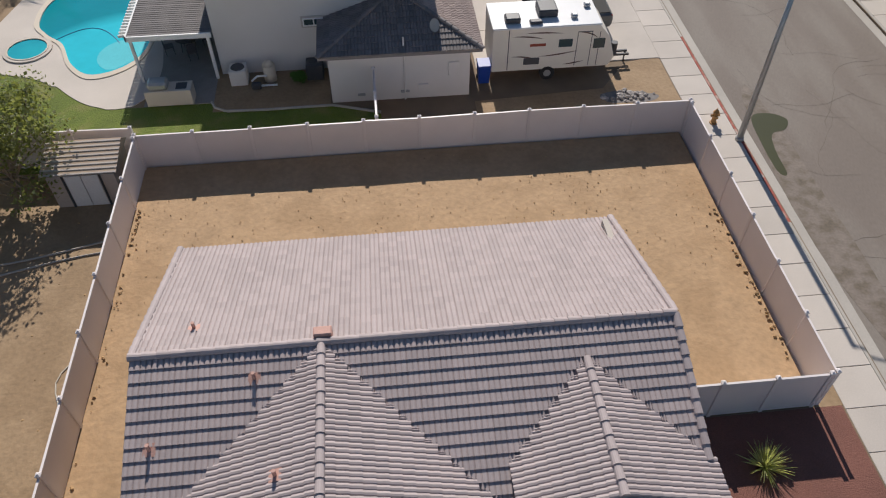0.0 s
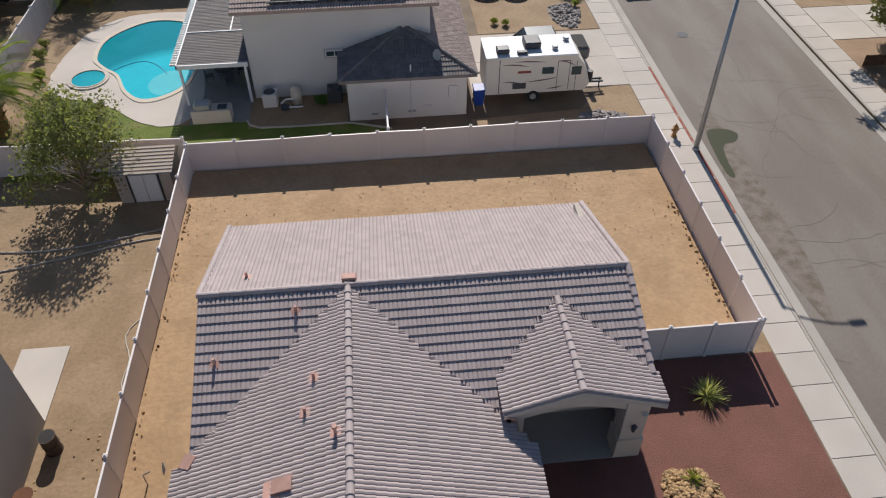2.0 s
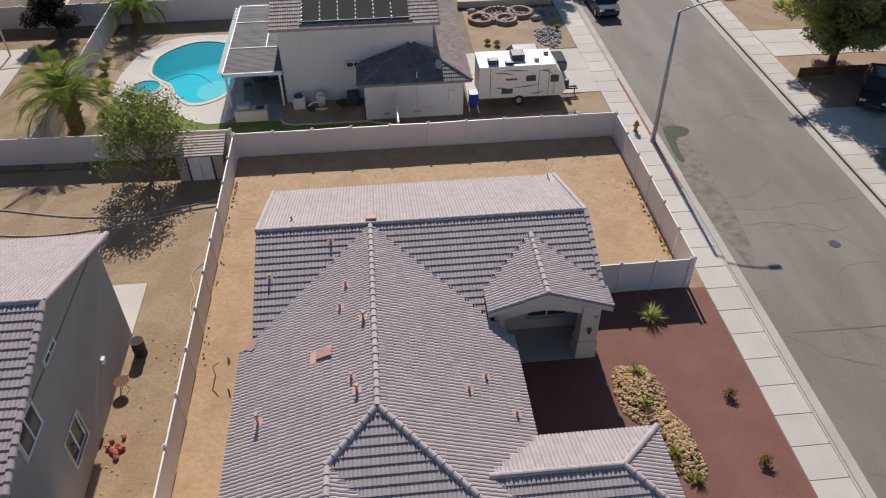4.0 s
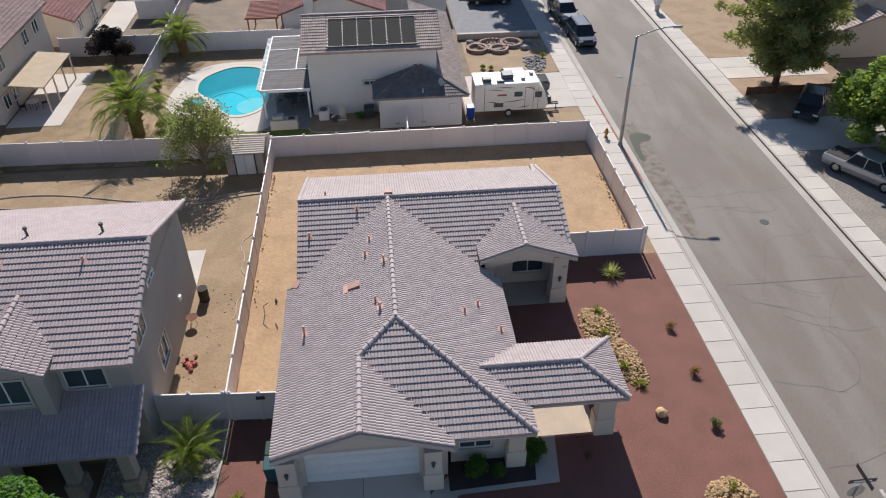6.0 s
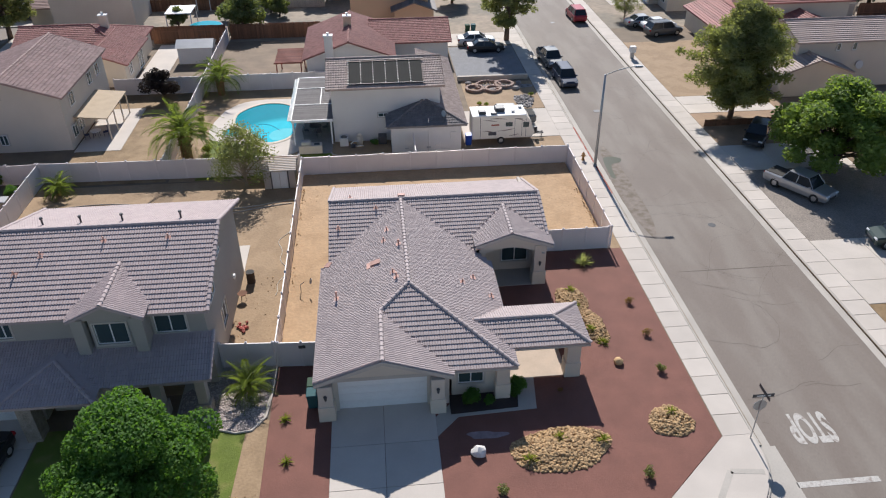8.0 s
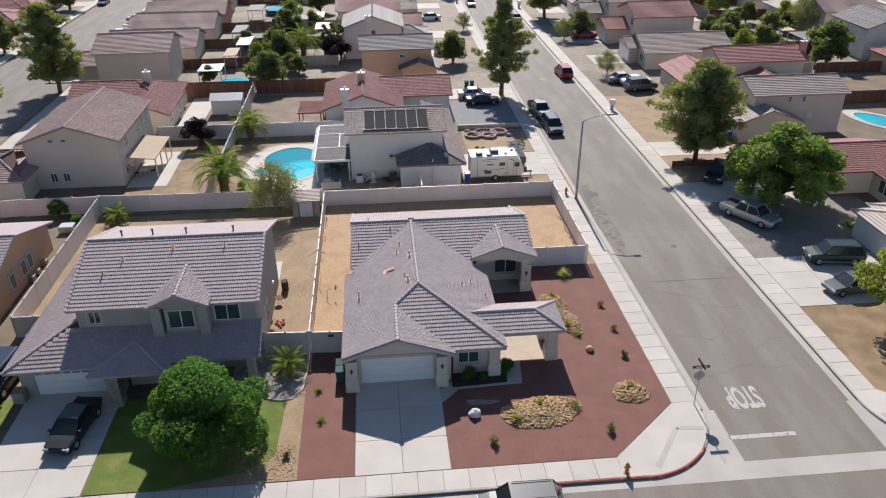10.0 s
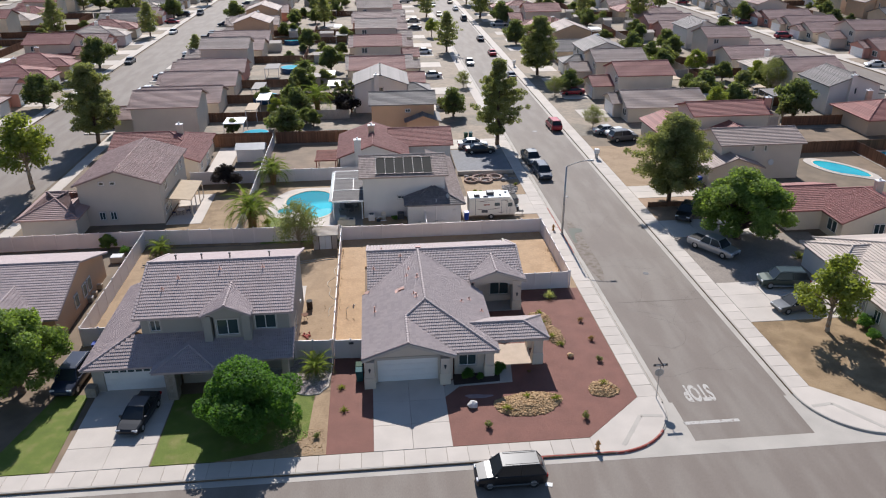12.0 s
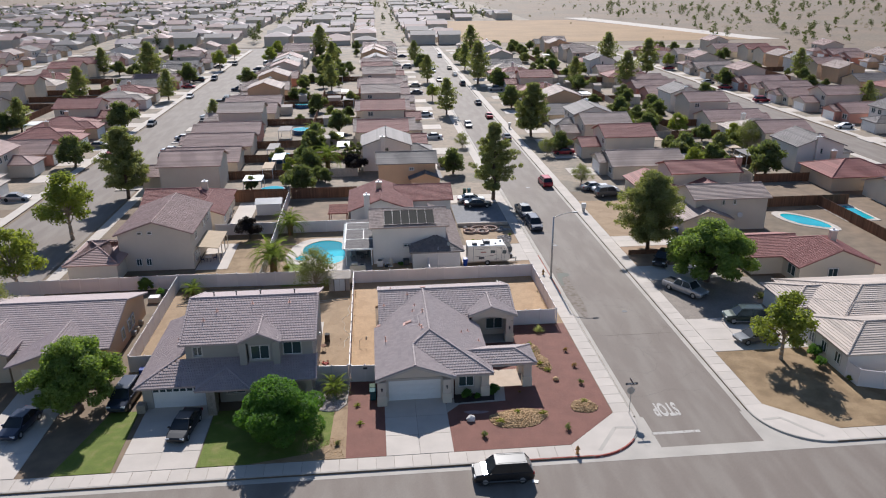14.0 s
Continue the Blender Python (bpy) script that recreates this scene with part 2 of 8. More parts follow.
def _ico(level):
    bm = bmesh.new()
    bmesh.ops.create_icosphere(bm, subdivisions=level, radius=1)
    bm.verts.index_update()
    out = [v.co.copy() for v in bm.verts], [tuple(v.index for v in f.verts) for f in bm.faces]
    bm.free()
    return out


ICO = {1: _ico(1), 2: _ico(2), 3: _ico(3)}


def data_of(name, shape, material, smooth=False):
    me = bpy.data.meshes.new(name)
    me.from_pydata(shape.v, [], shape.f)
    me.materials.append(material)
    if smooth:
        me.polygons.foreach_set("use_smooth", [True] * len(me.polygons))
    me.update()
    return me


def part(name, shape, material, parent=None, label="", smooth=False, kind=""):
    """One mesh object from a shape given in world places, under a thing or a part."""
    if parent is not None:
        o = ORIGIN.get(parent.name, Vector((0, 0, 0)))
        if o.length:
            shape.v = [(p[0] - o.x, p[1] - o.y, p[2] - o.z) for p in shape.v]
    ob = new(name, data_of(name, shape, material, smooth))
    if parent is not None:
        ob.parent = parent
        ORIGIN[ob.name] = ORIGIN.get(parent.name, Vector((0, 0, 0)))
    return tagged(ob, label=label, kind=kind)


def thing(name, label, category, at=(0, 0, 0), group="", kind=""):
    ob = new(name)
    ob.location = at
    ob.empty_display_size = 0.3
    ORIGIN[ob.name] = Vector(at)
    return tagged(ob, label, category, group, kind)


def solo(name, shape, material, label, category, group="", kind="", smooth=False):
    ob = new(name, data_of(name, shape, material, smooth))
    return tagged(ob, label, category, group, kind)


def arc(cx, cy, r, a0, a1, n=14):
    return [(cx + r * math.cos(radians(a0 + (a1 - a0) * i / n)), cy + r * math.sin(radians(a0 + (a1 - a0) * i / n))) for i in range(n + 1)]


def blob(cx, cy, rx, ry, seed, n=28, wob=0.14):
    rng = random.Random(seed)
    ph = [rng.uniform(0, 6.28) for _ in range(3)]
    out = []
    for i in range(n):
        a = 2 * math.pi * i / n
        k = 1 + wob * (math.sin(2 * a + ph[0]) + 0.6 * math.sin(3 * a + ph[1]) + 0.4 * math.sin(5 * a + ph[2]))
        out.append((cx + rx * k * math.cos(a), cy + ry * k * math.sin(a)))
    return out


# ---- building parts ----
PIECES = []   # roof tiles and paving slabs, laid at the end


def wall(parent, p, q, z0, z1, holes=(), t=0.2, m=None, name="wall"):
    """A wall from p to q (its outer face on the right-hand side going from p to q), with openings (start, end, sill, head) through it."""
    p, q = Vector((*p, 0)), Vector((*q, 0))
    L = (q - p).length
    d = (q - p) / L
    inn = Vector((-d.y, d.x, 0)) * t
    xs = sorted({t, L, *(x for h in holes for x in h[:2])})
    zs = sorted({z0, z1, *(z for h in holes for z in h[2:])})
    nx, nz = len(xs), len(zs)

    def solid(i, j):
        if not (0 <= i < nx - 1 and 0 <= j < nz - 1):
            return False
        u, w = (xs[i] + xs[i + 1]) / 2, (zs[j] + zs[j + 1]) / 2
        return not any(a < u < b and c < w < e for a, b, c, e in holes)

    s = Shape()
    vs = [p + d * x + inn * k + Vector((0, 0, z)) for k in (0, 1) for z in zs for x in xs]

    def at(i, j, k):
        return k * nx * nz + j * nx + i

    fs = []
    for i in range(nx - 1):
        for j in range(nz - 1):
            if not solid(i, j):
                continue
            fs.append((at(i, j, 0), at(i + 1, j, 0), at(i + 1, j + 1, 0), at(i, j + 1, 0)))
            fs.append((at(i, j + 1, 1), at(i + 1, j + 1, 1), at(i + 1, j, 1), at(i, j, 1)))
            for di, dj, a, b in ((-1, 0, (i, j), (i, j + 1)), (1, 0, (i + 1, j), (i + 1, j + 1)), (0, -1, (i, j), (i + 1, j)), (0, 1, (i, j + 1), (i + 1, j + 1))):
                if not solid(i + di, j + dj):
                    fs.append((at(*a, 0), at(*b, 0), at(*b, 1), at(*a, 1)))
    used = sorted({i for f in fs for i in f})
    new_i = {k: i for i, k in enumerate(used)}
    s.add([vs[k] for k in used], [tuple(new_i[i] for i in f) for f in fs])
    return part(name, s, m, parent)


def window(parent, p, q, z0, z1, bars=1, deep=0.08, m=None, trim=0.1, frame_m=None):
    """A window in an opening between p and q: trim round it, frame, glass and glazing bars."""
    p, q = Vector((*p, 0)), Vector((*q, 0))
    L = (q - p).length
    d = (q - p) / L
    n = Vector((d.y, -d.x, 0))

    def bar(s, a, b, za, zb, o0, o1):
        s.prism([(c.x, c.y) for c in (p + d * a + n * o1, p + d * b + n * o1, p + d * b + n * o0, p + d * a + n * o0)], za, zb)

    if trim:
        f = Shape()
        for a, b, za, zb in ((-trim, L + trim, z1, z1 + trim), (-trim, L + trim, z0 - trim, z0), (-trim, 0, z0, z1), (L, L + trim, z0, z1)):
            bar(f, a, b, za, zb, -0.02, 0.035)
        w = part("window", f, m or TRIM, parent)
    else:
        w = parent
    f = Shape()
    for a, b, za, zb in ((0, L, z1 - 0.05, z1), (0, L, z0, z0 + 0.05), (0, 0.05, z0 + 0.05, z1 - 0.05), (L - 0.05, L, z0 + 0.05, z1 - 0.05)):
        bar(f, a, b, za, zb, -deep - 0.04, -deep + 0.03)
    for k in range(bars):
        c = L * (k + 1) / (bars + 1)
        bar(f, c - 0.03, c + 0.03, z0 + 0.05, z1 - 0.05, -deep - 0.035, -deep + 0.025)
    part("window_frame", f, frame_m or WHITE, w)
    g = Shape()
    bar(g, 0.03, L - 0.03, z0 + 0.03, z1 - 0.03, -deep - 0.03, -deep - 0.015)
    part("pane", g, GLASS, w)
    return w


def sectional_door(parent, p, q, z0, z1, m, lites=False):
    """A garage door of four sections with pressed panels."""
    p, q = Vector((*p, 0)), Vector((*q, 0))
    L = (q - p).length
    d = (q - p) / L
    n = Vector((d.y, -d.x, 0))
    s, g = Shape(), Shape()
    h = (z1 - z0) / 4
    cols = max(4, round(L / 0.6))
    for r in range(4):
        za, zb = z0 + r * h + 0.006, z0 + (r + 1) * h - 0.006
        s.prism([(c.x, c.y) for c in (p, q, q - n * 0.05, p - n * 0.05)], za, zb)
        for k in range(cols):
            a, b = L * k / cols + 0.06, L * (k + 1) / cols - 0.06
            tgt = g if (lites and r == 3) else s
            tgt.prism([(c.x, c.y) for c in (p + d * a + n * 0.012, p + d * b + n * 0.012, p + d * b, p + d * a)], za + 0.09, zb - 0.09)
    door = part("garage_door", s, m, parent)
    if g.v:
        part("pane", g, GLASS, door)
    return door


def roof_plane(parent, pts, material, fine=True, thick=0.14, pick=None, mode="tile"):
    """A roof slope: pts in order, anticlockwise from above, the first two along the eave. Tiles are laid on it later."""
    s = Shape()
    s.slab(pts, thick)
    part("roof_deck", s, material, parent)
    PIECES.append((parent, [Vector(p) for p in pts], material, mode, pick))


def ridge(parent, p, q, material):
    PIECES.append((parent, [Vector(p), Vector(q)], material, "ridge", None))

# ---- setting: ground, streets, kerbs, pavements ----
LOT = 0.13          # height of the lots over the roads
STREETS = [(-66.0, -50.2, -15.3, 330.0), (16.25, 26.85, -15.3, 345.0), (98.0, 108.6, 60.0, 330.0), (-146.0, -135.0, -15.3, 330.0), (178.0, 188.5, 60.0, 330.0)]


def road_here(x, y):
    if -26.6 < y < -15.3 or (10.8 < x < 32.3 and -15.4 < y < -9.9):
        return True
    if 330 < y < 341 and -150 < x < 60:
        return True
    return any(a < x < b and c - 0.5 < y < d for a, b, c, d in STREETS)


def ground():
    xs = {-3500.0, -700.0, -300.0, 10.8, 32.3, 300.0, 700.0, 3500.0, 60.0, -150.0}
    ys = {-3500.0, -300.0, -26.6, -15.8, -15.3, -9.9, 330.0, 341.0, 345.0, 60.0, 59.5, 500.0, 900.0, 3500.0}
    for a, b, c, d in STREETS:
        xs |= {a, b}
    xs, ys = sorted(xs), sorted(ys)
    s = Shape()
    lip = set()
    for i in range(len(xs) - 1):
        for j in range(len(ys) - 1):
            low = road_here((xs[i] + xs[i + 1]) / 2, (ys[j] + ys[j + 1]) / 2)
            z = -0.02 if low else LOT
            s.add([(xs[i], ys[j], z), (xs[i + 1], ys[j], z), (xs[i + 1], ys[j + 1], z), (xs[i], ys[j + 1], z)], [(0, 1, 2, 3)])
            for di, dj, e in ((1, 0, 0), (0, 1, 1)):
                if i + di < len(xs) - 1 and j + dj < len(ys) - 1:
                    other = road_here((xs[i + di] + xs[i + di + 1]) / 2, (ys[j + dj] + ys[j + dj + 1]) / 2)
                    if other != low:
                        a, b = ((xs[i + 1], ys[j]), (xs[i + 1], ys[j + 1])) if e == 0 else ((xs[i], ys[j + 1]), (xs[i + 1], ys[j + 1]))
                        s.add([(*a, -0.02), (*b, -0.02), (*b, LOT), (*a, LOT)], [(0, 1, 2, 3)])
    solo("ground", s, DESERT, "dry sandy desert ground under the whole suburb", "ground", kind="structure")


ground()


def flat(name, pts, z, material, label, category="ground", kind="structure", thick=0.08):
    s = Shape()
    s.prism(pts, z - thick, z)
    return solo(name, s, material, label, category, kind=kind)


def smooth_loop(pts, n=72):
    """A closed smooth curve through pts, as n points."""
    k, out = len(pts), []
    for i in range(n):
        u = i * k / n
        j, f = int(u), u - int(u)
        a, b, c, d = (Vector(pts[(j + q) % k]) for q in (-1, 0, 1, 2))
        out.append(tuple(0.5 * (2 * b + (c - a) * f + (2 * a - 5 * b + 4 * c - d) * f * f + (3 * b - a - 3 * c + d) * f ** 3)))
    return out


POOL = smooth_loop([(-17.25, 35.7), (-17.0, 38.2), (-14.9, 40.2), (-12.4, 39.8), (-11.1, 37.4), (-11.0, 34.2), (-11.3, 32.0), (-12.3, 30.8), (-13.6, 30.5), (-14.7, 31.6), (-15.5, 33.4), (-16.5, 34.4)])
POOL_C = (-13.6, 35.4)


def band(inner, outer, z0, z1):
    """A flat ring between two loops of as many points."""
    n = len(inner)
    s = Shape()
    loops = [(x, y, z) for loop, z in ((inner, z1), (outer, z1), (outer, z0), (inner, z0)) for x, y in loop]
    return s.add(loops, [(q * n + i, q * n + (i + 1) % n, (q + 1) % 4 * n + (i + 1) % n, (q + 1) % 4 * n + i)[::-1] for q in range(4) for i in range(n)])


def grown(loop, k, c=POOL_C):
    return [(c[0] + (x - c[0]) * k, c[1] + (y - c[1]) * k) for x, y in loop]


def boxed(loop, x0, x1, y0, y1, c=POOL_C):
    """The loop's points pushed out to a rectangle."""
    out = []
    for x, y in loop:
        dx, dy = x - c[0], y - c[1]
        k = min(((x1 if dx > 0 else x0) - c[0]) / dx if dx else 1e9, ((y1 if dy > 0 else y0) - c[1]) / dy if dy else 1e9)
        out.append((c[0] + dx * k, c[1] + dy * k))
    return out


def rect(x0, x1, y0, y1):
    return [(x0, y0), (x1, y0), (x1, y1), (x0, y1)]


# asphalt
flat("road", rect(16.75, 26.35, -14.6, 345), 0.0, ASPHALT, "worn grey asphalt side street with cracks", "road")
flat("road", rect(-160, 260, -26.0, -15.9), 0.0, ASPHALT, "worn grey asphalt front street", "road")
flat("road", rect(-65.4, -50.8, -15.3, 330), 0.0, ASPHALT, "grey asphalt street behind the back gardens", "road")
flat("road", rect(98.6, 108.0, 60, 330), 0.0, ASPHALT, "grey asphalt street between rows of houses", "road")
flat("road", rect(-145.4, -135.6, -15.3, 330), 0.0, ASPHALT, "distant grey asphalt street", "road")
flat("road", rect(178.6, 188, 60, 330), 0.0, ASPHALT, "distant grey asphalt street", "road")
flat("road", rect(-150, 60, 330.2, 340.8), 0.004, ASPHALT, "distant cross street at the end of the blocks", "road")
# concrete gutters and the valley gutter over the mouth of the side street
flat("gutter", rect(16.25, 16.75, -9.9, 345), 0.005, CONCRETE_OLD, "stained concrete gutter pan along the kerb", "gutter")
flat("gutter", rect(26.35, 26.85, -9.9, 345), 0.005, CONCRETE_OLD, "stained concrete gutter pan along the kerb", "gutter")
flat("gutter", [(-160, -15.9), (260, -15.9), (260, -15.3), (32.3, -15.3), (26.1, -14.5), (17.0, -14.5), (10.8, -15.3), (-160, -15.3)], 0.007, CONCRETE_OLD, "pale concrete valley gutter across the street mouth", "gutter")
flat("gutter", [(10.8, -15.3), (17.0, -14.5), (17.0, -9.9), (16.25, -9.9), *arc(10.8, -9.9, 5.45, 0, -90)[1:]], 0.006, CONCRETE_OLD, "curved concrete gutter round the corner", "gutter")
flat("gutter", [(26.1, -9.9), (26.1, -14.5), (32.3, -15.3), *arc(32.3, -9.9, 5.45, 270, 180)[1:]], 0.006, CONCRETE_OLD, "curved concrete gutter round the corner", "gutter")


def kerb(name, inner, material, label, z1=0.15, w=0.16):
    """A kerb with a sloped face along a line, the road on its right."""
    s = Shape()
    pts = [Vector((*p, 0)) for p in inner]
    nrm = []
    for i in range(len(pts)):
        d = (pts[min(i + 1, len(pts) - 1)] - pts[max(i - 1, 0)]).normalized()
        nrm.append(Vector((-d.y, d.x, 0)))
    prof = ((0.0, -0.02), (0.0, 0.03), (0.025, z1 - 0.03), (0.055, z1), (w, z1), (w, -0.02))
    vs = [p + n * o + Vector((0, 0, z)) for p, n in zip(pts, nrm) for o, z in prof]
    k = len(prof)
    fs = [(i * k + j, (i + 1) * k + j, (i + 1) * k + j + 1, i * k + j + 1) for i in range(len(pts) - 1) for j in range(k - 1)]
    s.add(vs, fs + [tuple(range(k)), tuple(range((len(pts) - 1) * k, len(pts) * k))[::-1]])
    return solo(name, s, material, label, "kerb", kind="structure")


def line(a, b, step=8.0):
    n = max(1, int(math.dist(a, b) / step))
    return [(a[0] + (b[0] - a[0]) * i / n, a[1] + (b[1] - a[1]) * i / n) for i in range(n + 1)]


kerb("kerb", line((16.25, -9.9), (16.25, 17.5), 30), CONCRETE_OLD, "pale concrete kerb along the side street")
kerb("kerb", line((16.25, 17.5), (16.25, 31), 30), KERB_RED, "kerb with worn red paint by the hydrant")
kerb("kerb", line((16.25, 31), (16.25, 330), 30), CONCRETE_OLD, "pale concrete kerb along the side street")
kerb("kerb", line((26.85, 330), (26.85, -9.9), 30), CONCRETE_OLD, "pale concrete kerb along the side street")
kerb("kerb", line((-160, -15.3), (4.6, -15.3), 30), CONCRETE_OLD, "pale concrete kerb along the front street")
kerb("kerb", [(4.6, -15.3), (10.8, -15.3), *arc(10.8, -9.9, 5.45, -90, -38)[1:]], KERB_RED, "kerb with worn red paint round the corner", z1=0.155)
kerb("kerb", arc(10.8, -9.9, 5.45, -38, 0), CONCRETE_OLD, "low concrete kerb at the corner ramp", z1=0.08)
kerb("kerb", arc(32.3, -9.9, 5.45, 180, 270), CONCRETE_OLD, "curved concrete kerb round the corner")
kerb("kerb", line((32.3, -15.3), (200, -15.3), 30), CONCRETE_OLD, "pale concrete kerb along the front street")
kerb("kerb", line((200, -26.6), (-160, -26.6), 40), CONCRETE_OLD, "pale concrete kerb along the front street")
for xa, y0, y1 in ((-66.0, 330, -15.3), (-50.2, -15.3, 330), (98.0, 60, 330), (108.6, 330, 60)):
    if xa in (-66.0, 108.6):
        kerb("kerb", [(xa, 330), (xa, min(y0, y1))], CONCRETE_OLD, "distant concrete kerb", w=0.5) if xa == 108.6 else kerb("kerb", [(xa, -15.3), (xa, 330)], CONCRETE_OLD, "distant concrete kerb", w=0.5)
    else:
        kerb("kerb", [(xa, 330), (xa, -15.3)], CONCRETE_OLD, "distant concrete kerb", w=0.5) if xa == -50.2 else kerb("kerb", [(xa, 60), (xa, 330)], CONCRETE_OLD, "distant concrete kerb", w=0.5)

# pavements: slabs near the walk are laid at the end, one by one
PAVE_Z = 0.152
SLABS = []   # (parent, x0, x1, y0, y1)


def pavement(x0, x1, y0, y1, along, step, near, label):
    """A pavement strip; the stretch `near` (from, to) is laid slab by slab, the rest is one plain strip."""
    a, b = (y0, y1) if along == "y" else (x0, x1)
    base = thing("pavement", label, "pavement", ((x0 + x1) / 2, (y0 + y1) / 2, LOT), kind="structure")
    s = Shape()
    s.box(x0, x1, y0, y1, 0.02, PAVE_Z - 0.03)
    part("bed", s, CONCRETE_OLD, base)
    for u, v in ((a, near[0]), (near[1], b)):
        if v - u > 0.5:
            s = Shape()
            r = (x0, x1, u, v) if along == "y" else (u, v, y0, y1)
            s.box(*r, 0.06, PAVE_Z)
            part("plain_strip", s, CONCRETE, base)
    n = max(1, round((near[1] - near[0]) / step))
    for i in range(n):
        u, v = near[0] + (near[1] - near[0]) * i / n, near[0] + (near[1] - near[0]) * (i + 1) / n
        SLABS.append((base, x0, x1, u, v) if along == "y" else (base, u, v, y0, y1))
    return base


pavement(14.45, 16.09, -9.1, 330, "y", 1.52, (-9.1, 75), "pale concrete pavement slabs beside the side street")
pavement(27.01, 28.7, -9.1, 330, "y", 1.52, (-9.1, 70), "pale concrete pavement slabs across the side street")
pavement(-160, 9.4, -15.14, -13.55, "x", 1.52, (-42, 9.4), "pale concrete pavement along the front street")
pavement(33.6, 200, -15.14, -13.55, "x", 1.52, (33.6, 50), "pale concrete pavement along the front street")
for x0, x1 in ((-50.04, -48.4), (-67.8, -66.16), (96.2, 97.84), (108.76, 110.4)):
    flat("pavement", rect(x0, x1, -13 if x0 < 0 else 60, 330), PAVE_Z, CONCRETE, "distant pale concrete pavement", "pavement")
# corner ramps
s = Shape()
s.prism([(9.4, -13.55), (9.4, -15.14), (10.8, -15.14), *arc(10.8, -9.9, 5.29, -90, 0)[1:], (16.09, -9.1), (14.45, -9.1)], 0.02, PAVE_Z - 0.004)
solo("pavement", s, CONCRETE, "concrete corner pavement with a kerb ramp", "pavement", kind="structure")
s = Shape()
s.prism([(33.6, -15.14), (33.6, -13.55), (28.7, -9.1), (27.01, -9.1), (27.01, -9.9), *arc(32.3, -9.9, 5.29, 180, 270)[1:]], 0.02, PAVE_Z - 0.004)
solo("pavement", s, CONCRETE, "concrete corner pavement with a kerb ramp", "pavement", kind="structure")
# grooved border of the corner ramp
for flip in (1, -1):
    s = Shape()
    ring = [(11.6, -14.6), (13.9, -11.4), (15.6, -11.6)]
    for (xa, ya), (xb, yb) in zip(ring, ring[1:]):
        d = Vector((xb - xa, yb - ya, 0)).normalized()
        nn = Vector((-d.y, d.x, 0)) * 0.16
        q = [(xa + nn.x, ya + nn.y), (xa - nn.x, ya - nn.y), (xb - nn.x, yb - nn.y), (xb + nn.x, yb + nn.y)]
        if flip < 0:
            q = [(43.1 - x, y) for x, y in q][::-1]
        s.prism(q, 0.1, PAVE_Z + 0.004)
    solo("ramp_border", s, CONCRETE_OLD, "grooved grey concrete border of the kerb ramp", "pavement", kind="structure")

# road marking
flat("stop_line", rect(16.95, 21.25, -12.65, -12.3), 0.006, PAINT_ROAD, "worn white stop line on the asphalt", "road marking", thick=0.004)
curve = bpy.data.curves.new("stop_text", "FONT")
curve.body, curve.align_x, curve.align_y, curve.size, curve.extrude, curve.offset = "STOP", "CENTER", "CENTER", 1.0, 0.002, 0.035
tmp = bpy.data.objects.new("stop_text", curve)
scene.collection.objects.link(tmp)
me = bpy.data.meshes.new_from_object(tmp)
bpy.data.objects.remove(tmp)
me.materials.append(PAINT_ROAD)
ob = tagged(new("stop_lettering", me), "worn white STOP lettering painted on asphalt", "road marking", kind="structure")
ob.matrix_world = pose(19.5, -8.75, 0.006, 0, 0, 180) @ Matrix.Diagonal((0.98, 2.9, 1, 1))

# cracks and seams in the asphalt
rng = random.Random(5)
s = Shape()


def crack(x, y, ang, n, w):
    for _ in range(n):
        L = rng.uniform(0.35, 0.9)
        x2, y2 = x + L * math.cos(ang), y + L * math.sin(ang)
        nx, ny = -math.sin(ang) * w, math.cos(ang) * w
        s.add([(x + nx, y + ny, 0.004), (x - nx, y - ny, 0.004), (x2 - nx, y2 - ny, 0.004), (x2 + nx, y2 + ny, 0.004)], [(0, 1, 2, 3)])
        x, y = x2, y2
        ang += rng.uniform(-0.45, 0.45)
        if not 17.2 < x < 25.9:
            break


for k in range(85):
    crack(rng.uniform(17.3, 25), rng.uniform(-10, 120), rng.choice((0.1, 3.0, 1.5)) + rng.uniform(-0.3, 0.3), rng.randint(4, 12), rng.uniform(0.006, 0.013))
for x in (19.3, 21.6, 24.0):
    crack(x, rng.uniform(0, 10), 1.57, 26, 0.007)
solo("asphalt_cracks", s, CRACK, "thin dark cracks across the old asphalt", "crack", kind="stuff")
flat("stain", blob(17.6, 18.5, 0.75, 8.5, 14, wob=0.12), 0.0065, mat("gutter_stain", (0.17, 0.135, 0.098), var=0.3, scale=1.6, fine=9, fvar=0.2, second=(0.196, 0.16, 0.131), smix=0.46), "brown silt stain along the gutter", "stain", kind="structure", thick=0.003)
flat("puddle", smooth_loop([(17.0, 20.6), (17.35, 20.4), (17.45, 21.8), (17.75, 23.0), (18.5, 23.3), (18.85, 24.0), (18.2, 24.5), (17.3, 24.3), (17.05, 22.6)], 40), 0.009, PUDDLE, "dark puddle in the gutter by the lamp post", "puddle", kind="", thick=0.004)
for k, (x, y, r) in enumerate(((19.6, 35, 0.35), (22.5, 12.0, 0.3), (21.8, 66, 0.35))):
    flat("manhole_cover", arc(x, y, r, 0, 345, 23), 0.012, METAL_D, "round dark iron manhole cover in the asphalt", "manhole", kind="", thick=0.01)
flat("asphalt_patch", blob(21.8, 6.1, 3.4, 0.05, 8, wob=0.2), 0.005, CRACK, "dark seam of filler across the street", "road patch", kind="structure", thick=0.004)

